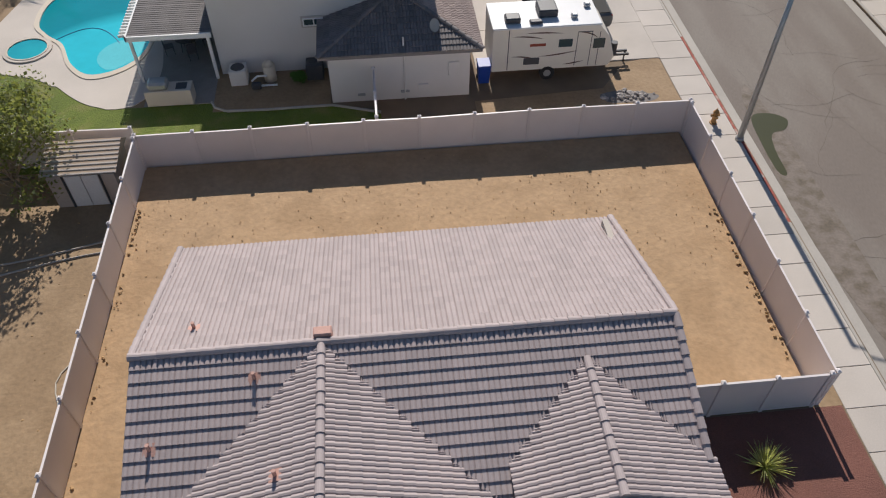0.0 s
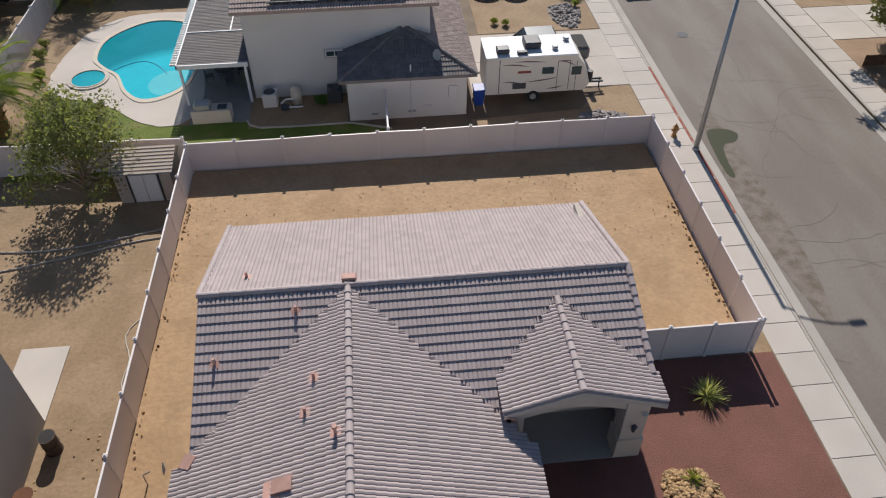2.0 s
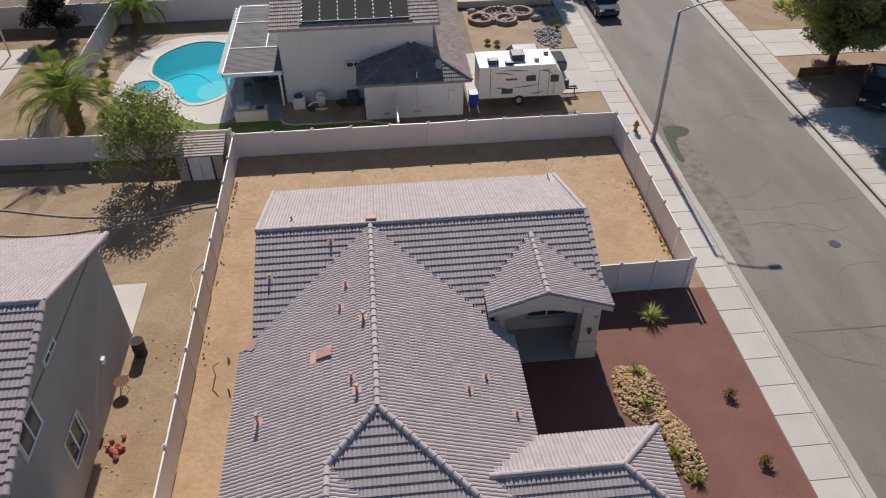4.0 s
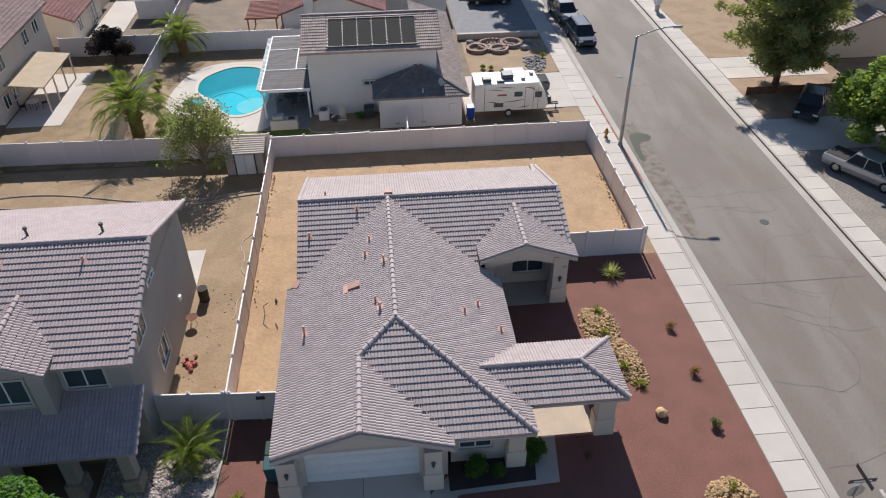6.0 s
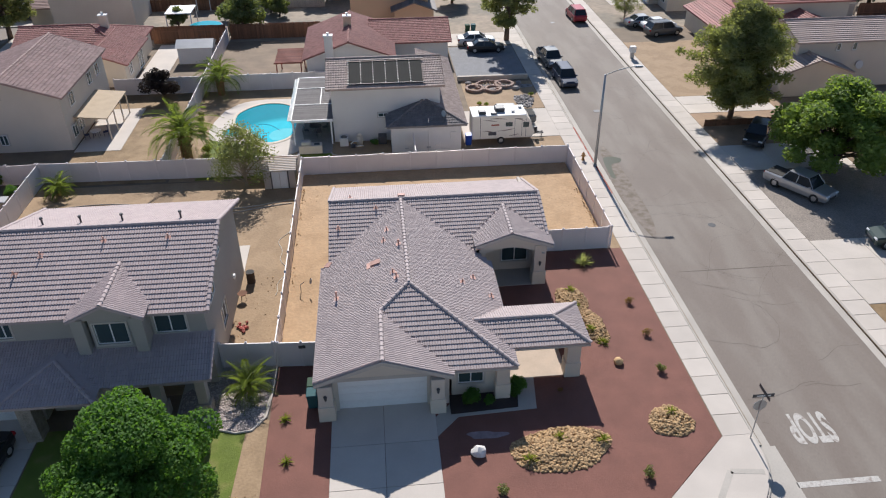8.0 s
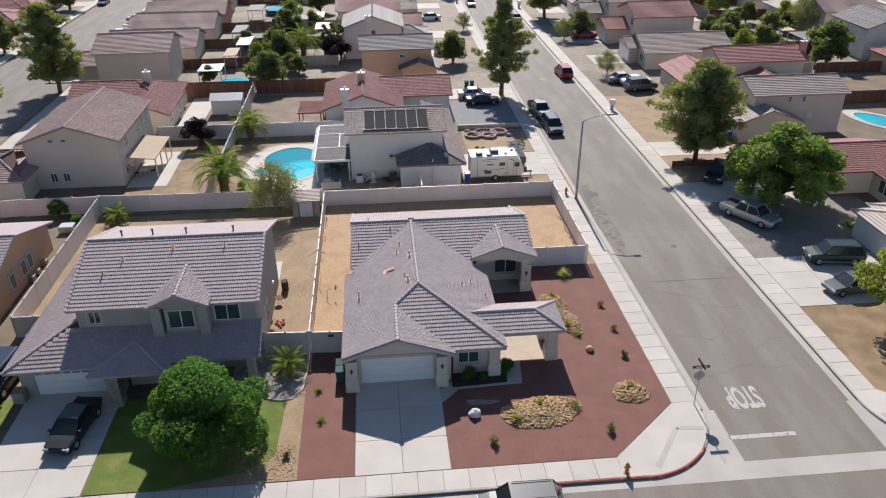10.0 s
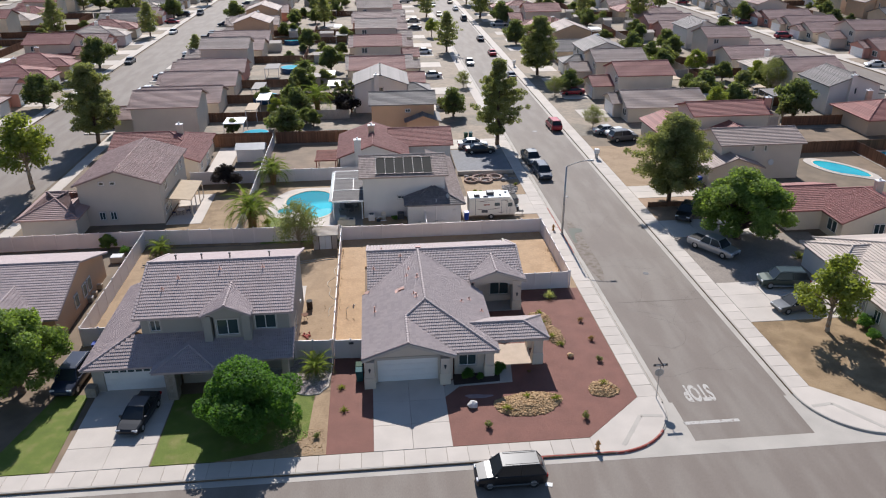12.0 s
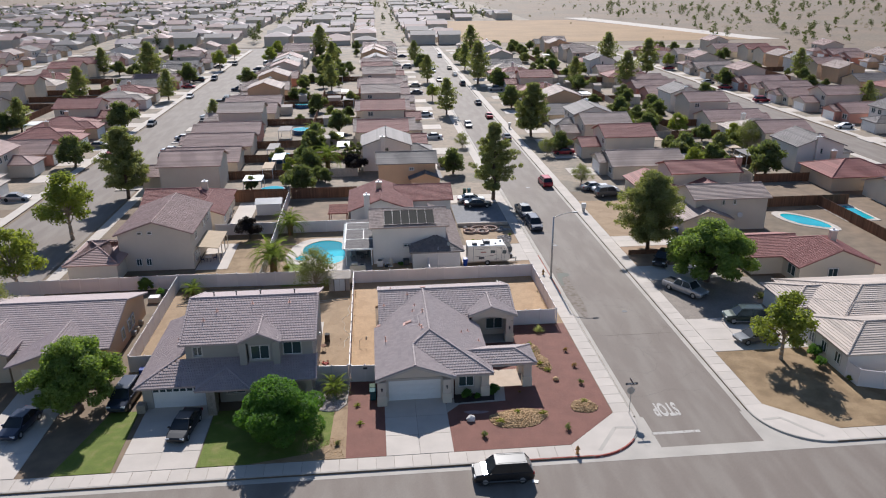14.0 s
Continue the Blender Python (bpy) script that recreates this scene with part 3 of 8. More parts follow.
flat("pale_stain", blob(1.95, -7.75, 0.95, 0.3, 41, wob=0.2), LOT + 0.02, mat("spilt_lime", (0.30, 0.22, 0.22), var=0.3, scale=3), "pale spilt patch on dark mulch", "stain", kind="structure", thick=0.01)
# lot surfaces
TOWN = mat("town_lots", (0.32, 0.25, 0.18), var=0.25, scale=0.12, fine=1.2, fvar=0.25, bump=0.2, second=(0.19, 0.16, 0.12), smix=0.5)
for a, b in ((-50.0, 16.0), (28.8, 97.9), (110.5, 177.9), (-134.9, -68.0), (-260.0, -146.1)):
    flat("town_ground", rect(a, b, 62.0, 329.5), LOT + 0.006, TOWN, "mottled gravel and soil of the suburban lots")
flat("town_ground", rect(-480, 44, 345.5, 900), LOT + 0.006, TOWN, "mottled gravel and soil of the distant tract")
flat("town_ground", rect(44, 120, 538, 900), LOT + 0.006, TOWN, "mottled gravel and soil of the distant tract")
flat("yard_ground", [(-9.7, -1.0), (-7.0, -1.0), (-7.0, 16), (8, 16), (8, 9.6), (13.45, 9.6), (13.45, 23.2), (-9.7, 23.2)], LOT + 0.2, DIRT, "raked bare sandy soil of the fenced yard", thick=0.3)
flat("front_yard", [(-9.75, -13.5), (9.4, -13.5), (14.4, -9.1), (14.4, 9.4), (-9.75, 9.4)], LOT + 0.015, MULCH, "fine red-brown mulch covering the front yard")
flat("verge", rect(13.5, 14.45, 9.4, 24.0), LOT + 0.012, DIRT_PALE, "narrow strip of bare soil beside the fence")
flat("neighbour_yard", rect(-31.9, -9.7, -3.0, 23.2), LOT + 0.02, DIRT_PALE, "trampled sandy soil of the neighbouring back yard")
flat("lawn", [(-21.9, -13.5), (-10.8, -13.5), (-10.6, -5.6), (-14.0, -6.2), (-15.0, -5.2), (-21.9, -5.2)], LOT + 0.05, LAWN, "mown green front lawn with worn edges")
flat("lawn", [(-33.5, -13.5), (-28.7, -13.5), (-28.9, -4.5), (-31.4, -4.5)], LOT + 0.05, LAWN, "strip of green lawn beside the driveway")
flat("bare_soil", [(-17.5, -13.52), (-9.75, -13.52), (-9.75, -5.5), (-10.9, -5.5), (-11.2, -11.5), (-13, -12.6)], LOT + 0.056, DIRT_PALE, "bare gravelly soil at the lawn's edge")
flat("gravel_bed", [(-14.9, -5.2), (-12.5, -5.95), (-11.5, -6.3), (-10.7, -6.2), (-10.0, -5.3), (-9.8, -3.2), (-9.77, -1.0), (-14.9, -1.0)], LOT + 0.06, CONCRETE_OLD, "bed of pale gravel")
flat("corner_yard", [(28.7, -9.1), (33.6, -13.5), (60, -13.5), (60, 1.0), (28.7, 1.0)], LOT + 0.02, DRYLAWN, "dry brown lawn at the street corner")
flat("east_yard", rect(28.7, 45, 25.3, 36), LOT + 0.02, mat("dull_soil", (0.32, 0.21, 0.13), var=0.3, scale=0.5, fine=7, fvar=0.2), "bare brown front yard under a pine")
flat("gravel_yard", rect(28.7, 45, 8.8, 20.3), LOT + 0.02, mat("brown_gravel", (0.25, 0.21, 0.175), var=0.2, scale=0.6, fine=9, fvar=0.35, bump=0.8, bdist=0.04), "front yard of grey-brown gravel under a broad tree")
flat("dirt_yard", rect(28.7, 39, 37.6, 56), LOT + 0.02, DIRT_PALE, "bare orange-brown dirt front yard")
flat("rock_yard", rect(6.5, 14.4, 36.2, 44), LOT + 0.02, DIRT_PALE, "front yard of brown gravel")
flat("gravel_yard", rect(6.3, 14.4, 45.2, 56.5), LOT + 0.03, mat("grey_gravel", (0.20, 0.20, 0.21), var=0.15, fine=14, fvar=0.25, bump=0.6, bdist=0.03), "front yard of blue-grey gravel")
flat("rv_verge", [(4.8, 23.4), (14.4, 23.4), (14.4, 29.4), (12.6, 29.0), (11.0, 27.0), (4.8, 26.6)], LOT + 0.025, DIRT_PALE, "brown gravel strip along the fence")
solo("pool_yard", band(grown(POOL, 1.03), boxed(POOL, -21.3, -7.0, 23.4, 44.5), LOT - 0.05, LOT + 0.01), DIRT_PALE, "bare soil of the pool garden", "ground", kind="structure")
TERRACE = smooth_loop([(-19.4, 34.9), (-18.4, 39.1), (-16.2, 41.2), (-12.4, 41.4), (-10.3, 40.8), (-10.3, 37.0), (-10.3, 33.0), (-10.3, 29.6), (-10.9, 27.9), (-12.5, 27.8), (-13.9, 28.8), (-15.6, 30.2), (-17.4, 31.0), (-19.0, 31.8)], 72)


def by_angle(loop, like, c=POOL_C):
    """The loop read off at the angles of another loop's points."""
    out = []
    for x, y in like:
        a = math.atan2(y - c[1], x - c[0])
        hit = max(loop, key=lambda q: math.cos(math.atan2(q[1] - c[1], q[0] - c[0]) - a))
        r = math.dist(hit, c)
        out.append((c[0] + r * math.cos(a), c[1] + r * math.sin(a)))
    return out


solo("pool_terrace", band(grown(POOL, 1.03), by_angle(TERRACE, POOL), LOT - 0.04, LOT + 0.06), CONCRETE, "pale concrete terrace round the pool", "path", kind="structure")
flat("lawn", [(-19.0, 23.5), (0.4, 23.5), (0.4, 26.1), (-1.7, 26.9), (-6.6, 26.9), (-7.4, 27.7), (-11.1, 27.7), (-12.4, 28.0), (-13.8, 29.0), (-15.5, 30.4), (-19.0, 31.6)], LOT + 0.03, LAWN, "green strip of lawn beside the pool")
flat("west_garden", rect(-31.0, -21.5, 23.6, 44.3), LOT + 0.02, DRYLAWN, "dry trodden garden behind the two-storey house")
flat("dry_field", [(45, 352), (215, 352), (205, 420), (190, 440), (150, 535), (45, 535)], LOT + 0.05, FIELD, "large dry field of yellow grass", "field")
flat("pale_road", [(208, 352), (225, 352), (170, 560), (152, 560)], LOT + 0.06, CONCRETE, "pale road beyond the dry field", "road")

# driveways and paths
def driveway(x0, x1, y0, y1, label, nx=2, ny=4):
    base = thing("driveway", label, "driveway", ((x0 + x1) / 2, (y0 + y1) / 2, LOT), kind="structure")
    s = Shape()
    s.box(x0, x1, y0, y1, 0.03, LOT + 0.015)
    part("bed", s, CONCRETE_OLD, base)
    for i in range(nx):
        for j in range(ny):
            SLABS.append((base, x0 + (x1 - x0) * i / nx, x0 + (x1 - x0) * (i + 1) / nx, y0 + (y1 - y0) * j / ny, y0 + (y1 - y0) * (j + 1) / ny))


driveway(-6.35, -0.65, -13.55, -5.0, "double concrete driveway in front of the garage", 2, 3)
flat("planting_bed", [(0.2, -6.1), (4.0, -5.9), (4.2, -4.4), (0.2, -4.6)], LOT + 0.05, mat("dark_bark", (0.05, 0.035, 0.03), var=0.3), "dark planting bed under the window")
driveway(-28.3, -22.0, -13.55, -3.9, "concrete driveway of the neighbouring house")
driveway(-41.5, -36.2, -13.55, 0.6, "concrete driveway of the westmost house")
driveway(28.7, 40.0, 1.0, 8.8, "concrete driveway opposite the corner", 3, 3)
driveway(28.7, 39.0, 20.3, 25.3, "concrete driveway in the shade of the trees", 3, 2)
driveway(5.2, 14.45, 29.2, 36.0, "wide concrete driveway beside the travel trailer", 3, 2)
driveway(6.2, 14.45, 57.0, 62.0, "concrete driveway of the next house", 3, 2)
driveway(28.7, 38.0, 33.0, 37.5, "concrete driveway of the two-storey house", 3, 2)
flat("path", [(-0.65, -6.2), (-0.65, -7.6), (0.6, -6.3), (5.0, -6.1), (5.3, -3.6), (3.9, -3.5), (3.9, -5.2), (0.2, -5.3)], LOT + 0.035, CONCRETE_OLD, "curved concrete path to the front door", "path")
flat("path", rect(3.45, 4.5, -0.6, 6.0), LOT + 0.03, CONCRETE_OLD, "narrow concrete path along the house wall", "path")
flat("porch_floor", rect(3.9, 7.3, -3.6, -0.4), LOT + 0.05, mat("buff_paving", (0.50, 0.40, 0.31), var=0.12), "buff paved floor of the entrance porch", "path")
flat("concrete_pad", rect(-14.8, -12.95, 9.03, 12.5), LOT + 0.07, CONCRETE, "white concrete pad in the side yard", "path")
# the cover's shade is put into this darker concrete colour
flat("patio", rect(-10.5, -7.3, 27.7, 41.0), LOT + 0.05, mat("stained_patio", (0.27, 0.25, 0.23), var=0.2), "shaded concrete patio under the cover", "path")
flat("patio", rect(-7.3, -1.9, 27.0, 30.6), LOT + 0.045, DIRT_PALE, "brown gravel bed behind the house", "path")
s = Shape()
s.tube([(-7.4, 27.75, LOT + 0.05), (-7.2, 27.3, LOT + 0.05), (-6.7, 27.0, LOT + 0.05), (-5.0, 26.92, LOT + 0.05), (-1.8, 26.95, LOT + 0.05), (0.4, 26.2, LOT + 0.05)], 0.07, 6)
solo("bed_edging", s, CONCRETE_OLD, "curved concrete edging between lawn and gravel", "edging")
flat("patio", rect(-31.2, -27.0, 30.4, 40.5), LOT + 0.05, CONCRETE, "concrete patio under the lean-to cover", "path")

# ---- the corner house ----
S = 0.36            # roof slope
RZ = 4.80           # height of the main ridges


def home(name, label, at, group="houses"):
    return thing(name, label, "house", at, group)


main_house = home("corner_house", "single-storey stucco house with grey-brown concrete tile roof", (-1.5, 5, LOT))
H = main_house
W = STUCCO["stone"]
Z0, ZE = LOT, 2.72
EW, EE = -7.1, 3.95          # west and east eaves of the main wing
ez = RZ - S * 5.5            # eave height


def zw(x):
    return RZ - S * (-1.65 - x)


def ze(x):
    return RZ - S * (x + 1.65)


def zf(y):
    return RZ - S * (10.2 - y)


def zh(y):
    return RZ - S * (0.16 - y)


PICK = (-3.3, 0.6, 0.5, 4.6)
# rear slope and the front slope of the rear wing
roof_plane(H, [(8.1, 15.95, RZ - S * 5.75), (-6.65, 15.95, RZ - S * 5.75), (-6.65, 10.2, RZ), (8.1, 10.2, RZ)], TILE)
roof_plane(H, [(-6.65, 5.2, zf(5.2)), (-6.2, 5.2, zf(5.2)), (-1.45, 10.2, RZ), (-6.65, 10.2, RZ)], TILE)
roof_plane(H, [(x, y, zf(y)) for x, y in ((2.98, 5.55), (3.04, 5.55), (3.04, 6.85), (5.4, 9.23), (8.1, 6.5), (8.1, 10.2), (-1.85, 10.2))], TILE)
# main wing, west slope runs on into the garage gable
roof_plane(H, [(EW, 4.75, zw(EW)), (EW, -5.85, zw(EW)), (-3.4, -5.85, zw(-3.4)), (-3.4, -1.59, zw(-3.4)), (-1.65, 0.16, RZ), (-1.65, 10.2, RZ)], TILE, pick=PICK)
roof_plane(H, [(EE, -5.44, ze(EE)), (EE, 4.6, ze(EE)), (-1.65, 10.2, RZ), (-1.65, 0.16, RZ)], TILE, pick=PICK)
# front hip face and the east slope of the garage gable
roof_plane(H, [(0.45, -5.44, zh(-5.44)), (EE, -5.44, zh(-5.44)), (-1.65, 0.16, RZ), (-3.4, -1.59, zh(-1.59))], TILE)
roof_plane(H, [(0.40, -5.85, zw(-3.4) - S * 3.8), (0.40, -5.4, zw(-3.4) - S * 3.8), (-3.4, -1.59, zw(-3.4)), (-3.4, -5.85, zw(-3.4))], TILE)
# east gable over the arched recess
GZ = zf(9.23)
roof_plane(H, [(3.0, 6.85, GZ - S * 2.4), (3.0, 5.35, GZ - S * 2.4), (5.4, 5.35, GZ), (5.4, 9.23, GZ)], TILE)
roof_plane(H, [(8.25, 5.35, GZ - S * 2.85), (8.25, 6.4, GZ - S * 2.85), (5.4, 9.23, GZ), (5.4, 5.35, GZ)], TILE)
# entrance porch roof, hipped at its east end
PZ, PY, PE = 2.84, -2.15, 8.35
pr = PZ + S * 1.85
xr = -1.65 + (RZ - pr) / S
roof_plane(H, [(PE, PY + 1.85, PZ), (EE - 0.05, PY + 1.85, PZ), (xr, PY, pr), (PE - 1.85, PY, pr)], TILE)
roof_plane(H, [(EE - 0.05, PY - 1.85, PZ), (PE, PY - 1.85, PZ), (PE - 1.85, PY, pr), (xr, PY, pr)], TILE)
roof_plane(H, [(PE, PY - 1.85, PZ), (PE, PY + 1.85, PZ), (PE - 1.85, PY, pr)], TILE)
for a, b in (((-6.65, 10.2, RZ), (8.1, 10.2, RZ)), ((-1.65, 0.16, RZ), (-1.65, 10.2, RZ)), ((EE, -5.44, ze(EE)), (-1.65, 0.16, RZ)), ((-3.4, -1.59, zw(-3.4)), (-1.65, 0.16, RZ)),
             ((-3.4, -5.85, zw(-3.4)), (-3.4, -1.59, zw(-3.4))), ((5.4, 5.35, GZ), (5.4, 9.23, GZ)), ((xr, PY, pr), (PE - 1.85, PY, pr)), ((PE, PY - 1.85, PZ), (PE - 1.85, PY, pr)), ((PE, PY + 1.85, PZ), (PE - 1.85, PY, pr)),
             ((-6.62, 15.95, RZ - S * 5.75), (-6.62, 10.2, RZ)), ((8.07, 15.95, RZ - S * 5.75), (8.07, 10.2, RZ)), ((8.07, 6.5, zf(6.5)), (8.07, 10.2, RZ))):
    ridge(H, a, b, TILE)
# walls: rear wing, main wing, garage front
wall(H, (-6.3, 15.4), (-6.3, 5.0), Z0, ZE, t=0.2, m=W)
wall(H, (7.75, 15.4), (-6.3, 15.4), Z0, ZE, m=W)
wall(H, (7.75, 6.0), (7.75, 15.4), Z0, 3.3, m=W)
wall(H, (-6.75, 5.2), (-6.75, -5.3), Z0, 2.78, m=W)
wall(H, (3.5, -4.6), (3.5, 6.2), Z0, 2.78, m=W)
wall(H, (-6.75, -5.2), (0.2, -5.2), Z0, 2.8, [(0.84, 5.72, Z0, 2.36)], t=0.25, m=W)
wall(H, (0.2, -5.2), (0.2, -4.6), Z0, 2.75, m=W)
wall(H, (0.2, -4.6), (3.5, -4.6), Z0, 2.72, [(0.55, 2.0, 1.0, 2.25)], m=W)
s = Shape()
s.wedge([(-6.9, -5.45, zw(-6.9) - 0.16), (0.2, -5.45, zw(-6.9) - 0.16), (-3.4, -5.45, zw(-3.4) - 0.16)], (0, 0.25, 0))
part("gable_wall", s, W, H)
for x in (-6.3, 7.55):
    s = Shape()
    s.wedge([(x, 15.4, 2.7), (x, 5.4, 2.7), (x, 10.2, RZ - 0.18)], (0.2, 0, 0))
    part("gable_wall", s, W, H)
sectional_door(H, (-5.91, -5.05), (-1.03, -5.05), Z0 + 0.02, 2.34, WHITE)
window(H, (0.75, -4.6), (2.2, -4.6), 1.0, 2.25, bars=1, m=TRIM)
# arched lintel over the garage door
s = Shape()
s.box(-6.2, -0.8, -5.32, -5.2, 2.40, 2.62)
part("door_head", s, TRIM, H)


def pillar(parent, x0, x1, y0, y1, z1, base=1.05):
    s = Shape()
    s.soft(x0, x1, y0, y1, Z0, z1, 0.02)
    p = part("pillar", s, W, parent)
    s = Shape()
    s.soft(x0 - 0.06, x1 + 0.06, y0 - 0.06, y1 + 0.06, Z0, Z0 + base, 0.02)
    part("plinth", s, STUCCO["cream"], p)
    return p


def sconce(parent, x, y, z):
    s = Shape()
    s.cyl((x, y, z - 0.16), (x, y, z + 0.12), 0.05, 0.1, 6)
    s.cyl((x, y, z + 0.12), (x, y, z + 0.22), 0.11, 0.02, 6)
    s.box(x - 0.05, x + 0.05, y, y + 0.12, z - 0.05, z + 0.05)
    part("wall_lamp", s, METAL_D, parent, "dark lantern wall lamp")


pillar(H, -6.95, -6.15, -5.9, -5.2, 2.62)
pillar(H, -0.85, -0.1, -5.9, -5.2, 2.62)
pillar(H, 2.85, 3.6, -5.1, -4.5, 2.62)
pillar(H, 7.15, 7.95, -3.75, -3.05, 2.75)
pillar(H, 7.15, 7.95, -1.2, -0.6, 2.75)
pillar(H, 7.05, 7.85, 5.55, 6.25, 3.3)
pillar(H, 3.3, 3.75, 5.65, 6.2, 3.3)
for x, y in ((-6.55, -5.93), (-0.48, -5.93), (7.45, 5.5)):
    sconce(H, x, y, 1.85)
# east gable: arched beam, recess with a window
s = Shape()
n = 14
low = [(3.75 + 3.3 * i / n, 2.85 + 0.36 * math.sin(math.pi * i / n)) for i in range(n + 1)]
s.wedge([(3.3, 5.62, 2.85), *[(x, 5.62, z) for x, z in low], (7.85, 5.62, 2.85), (7.85, 5.62, GZ - S * 2.45 - 0.17), (5.4, 5.62, GZ - 0.17), (3.3, 5.62, GZ - S * 2.1 - 0.17)], (0, 0.25, 0))
part("arched_beam", s, W, H)
wall(H, (3.5, 7.5), (7.75, 7.5), Z0, 3.6, [(1.65, 3.5, 0.85, 2.15)], m=W)
window(H, (5.15, 7.5), (7.0, 7.5), 0.85, 2.15, bars=1, m=TRIM)
flat("recess_floor", rect(3.6, 7.8, 5.5, 7.5), LOT + 0.04, CONCRETE_OLD, "concrete floor of the arched recess", "path")
s = Shape()
s.box(3.5, 7.7, 5.9, 7.5, 3.28, 3.34)
part("recess_ceiling", s, W, H)
# porch beams and soffit
s = Shape()
s.box(3.6, 7.95, -3.75, -3.5, 2.45, 2.78)
s.box(3.6, 7.95, -0.85, -0.6, 2.45, 2.78)
s.box(7.6, 7.95, -3.5, -0.85, 2.45, 2.78)
part("porch_beam", s, W, H)
# fascia boards under the eaves
s = Shape()
for x0, x1, y0, y1, z in ((-6.65, 8.1, 15.93, 15.98, 2.6), (EW - 0.03, EW + 0.02, -5.85, 4.8, zw(EW) - 0.16), (EE - 0.02, EE + 0.03, -5.4, 4.6, ze(EE) - 0.16), (0.4, EE, -5.47, -5.42, zh(-5.44) - 0.16), (4.0, PE, -4.03, -3.98, PZ - 0.16), (PE - 0.02, PE + 0.03, -4.0, -0.3, PZ - 0.16)):
    s = Shape()
    s.box(x0, x1, y0, y1, z - 0.06, z + 0.05)
    part("fascia", s, TRIM, H)
for pa, pb in (((-7.1, zw(EW)), (-3.4, zw(-3.4))), ((0.4, zw(-3.4) - S * 3.8), (-3.4, zw(-3.4)))):
    s = Shape()
    s.wedge([(pa[0], -5.9, pa[1] - 0.03), (pb[0], -5.9, pb[1] - 0.03), (pb[0], -5.9, pb[1] - 0.26), (pa[0], -5.9, pa[1] - 0.26)], (0, 0.05, 0))
    part("barge_board", s, TRIM, H)
for pa, pb in (((3.0, GZ - S * 2.4), (5.4, GZ)), ((8.25, GZ - S * 2.85), (5.4, GZ))):
    s = Shape()
    s.wedge([(pa[0], 5.30, pa[1] - 0.03), (pb[0], 5.30, pb[1] - 0.03), (pb[0], 5.30, pb[1] - 0.26), (pa[0], 5.30, pa[1] - 0.26)], (0, 0.05, 0))
    part("barge_board", s, TRIM, H)


def vent(parent, x, y, z, slope, h=0.35, r=0.05, cap=False, m=SALMON):
    """A roof vent pipe on a painted flashing; slope: (dz/dx, dz/dy)."""
    a = 0.16
    c = [(x + i * a, y + j * a, z + slope[0] * i * a + slope[1] * j * a + 0.075) for i, j in ((-1, -1), (1, -1), (1, 1), (-1, 1))]
    s = Shape()
    s.slab(c, 0.02)
    s.cyl((x, y, z), (x, y, z + h), r, r, 10)
    if cap:
        s.cyl((x, y, z + h), (x, y, z + h + 0.1), r * 1.7, r * 1.5, 10)
    part("roof_vent", s, m, parent, "salmon-painted vent pipe on flashing")


def box_vent(parent, x, y, z, slope):
    s = Shape()
    c = [(x + i * 0.3, y + j * 0.22, z + slope[0] * i * 0.3 + slope[1] * j * 0.22 + 0.16) for i, j in ((-1, -1), (1, -1), (1, 1), (-1, 1))]
    s.slab(c, 0.14)
    c = [(x - 0.3 + i * 0.24, y - 0.05 + j * 0.3, z + slope[0] * (-0.3 + i * 0.24) + slope[1] * j * 0.3 + 0.08) for i, j in ((-1, -1), (1, -1), (1, 1), (-1, 1))]
    s.slab(c, 0.03)
    part("roof_vent", s, SALMON, parent, "salmon-painted box vent on flashing")


VENTS = (("w", -2.76, 6.69, 0), ("w", -3.0, 5.5, 0), ("w", -2.06, 4.5, 1), ("w", -2.55, 1.7, 0), ("w", -2.35, 1.05, 1), ("w", -6.0, 1.0, 1), ("e", 1.7, 1.45, 0), ("e", 2.44, 2.2, 0), ("e", 3.37, 0.6, 0), ("f", -3.4, 9.4, 0), ("f", -6.0, 7.9, 0))
for side, x, y, cap in VENTS:
    zz, sl = {"w": (zw(x), (S, 0)), "e": (ze(x), (-S, 0)), "f": (zf(y), (0, S))}[side]
    vent(H, x, y, zz, sl, cap=bool(cap), h=0.5 if (x, y) == (-6.0, 1.0) else 0.32)
box_vent(H, -3.6, 3.3, zw(-3.6), (S, 0))
vent(H, -5.2, 11.3, RZ - S * 1.1, (0, -S), h=0.3)
s = Shape()
s.soft(-1.85, -1.35, 10.3, 10.6, 4.6, 5.02, 0.03)
part("roof_vent", s, SALMON, H, "salmon-painted ridge vent box")
s = Shape()
s.slab([(-6.95, 4.9, 2.99), (-6.6, 4.7, 3.12), (-6.4, 5.1, 3.2), (-6.75, 5.3, 3.08)], 0.05)
part("flashing", s, SALMON, H)
s = Shape()
s.slab([(3.05, 5.3, 3.5), (3.35, 5.2, 3.45), (3.4, 5.75, 3.4), (3.1, 5.8, 3.5)], 0.05)
part("flashing", s, SALMON, H)


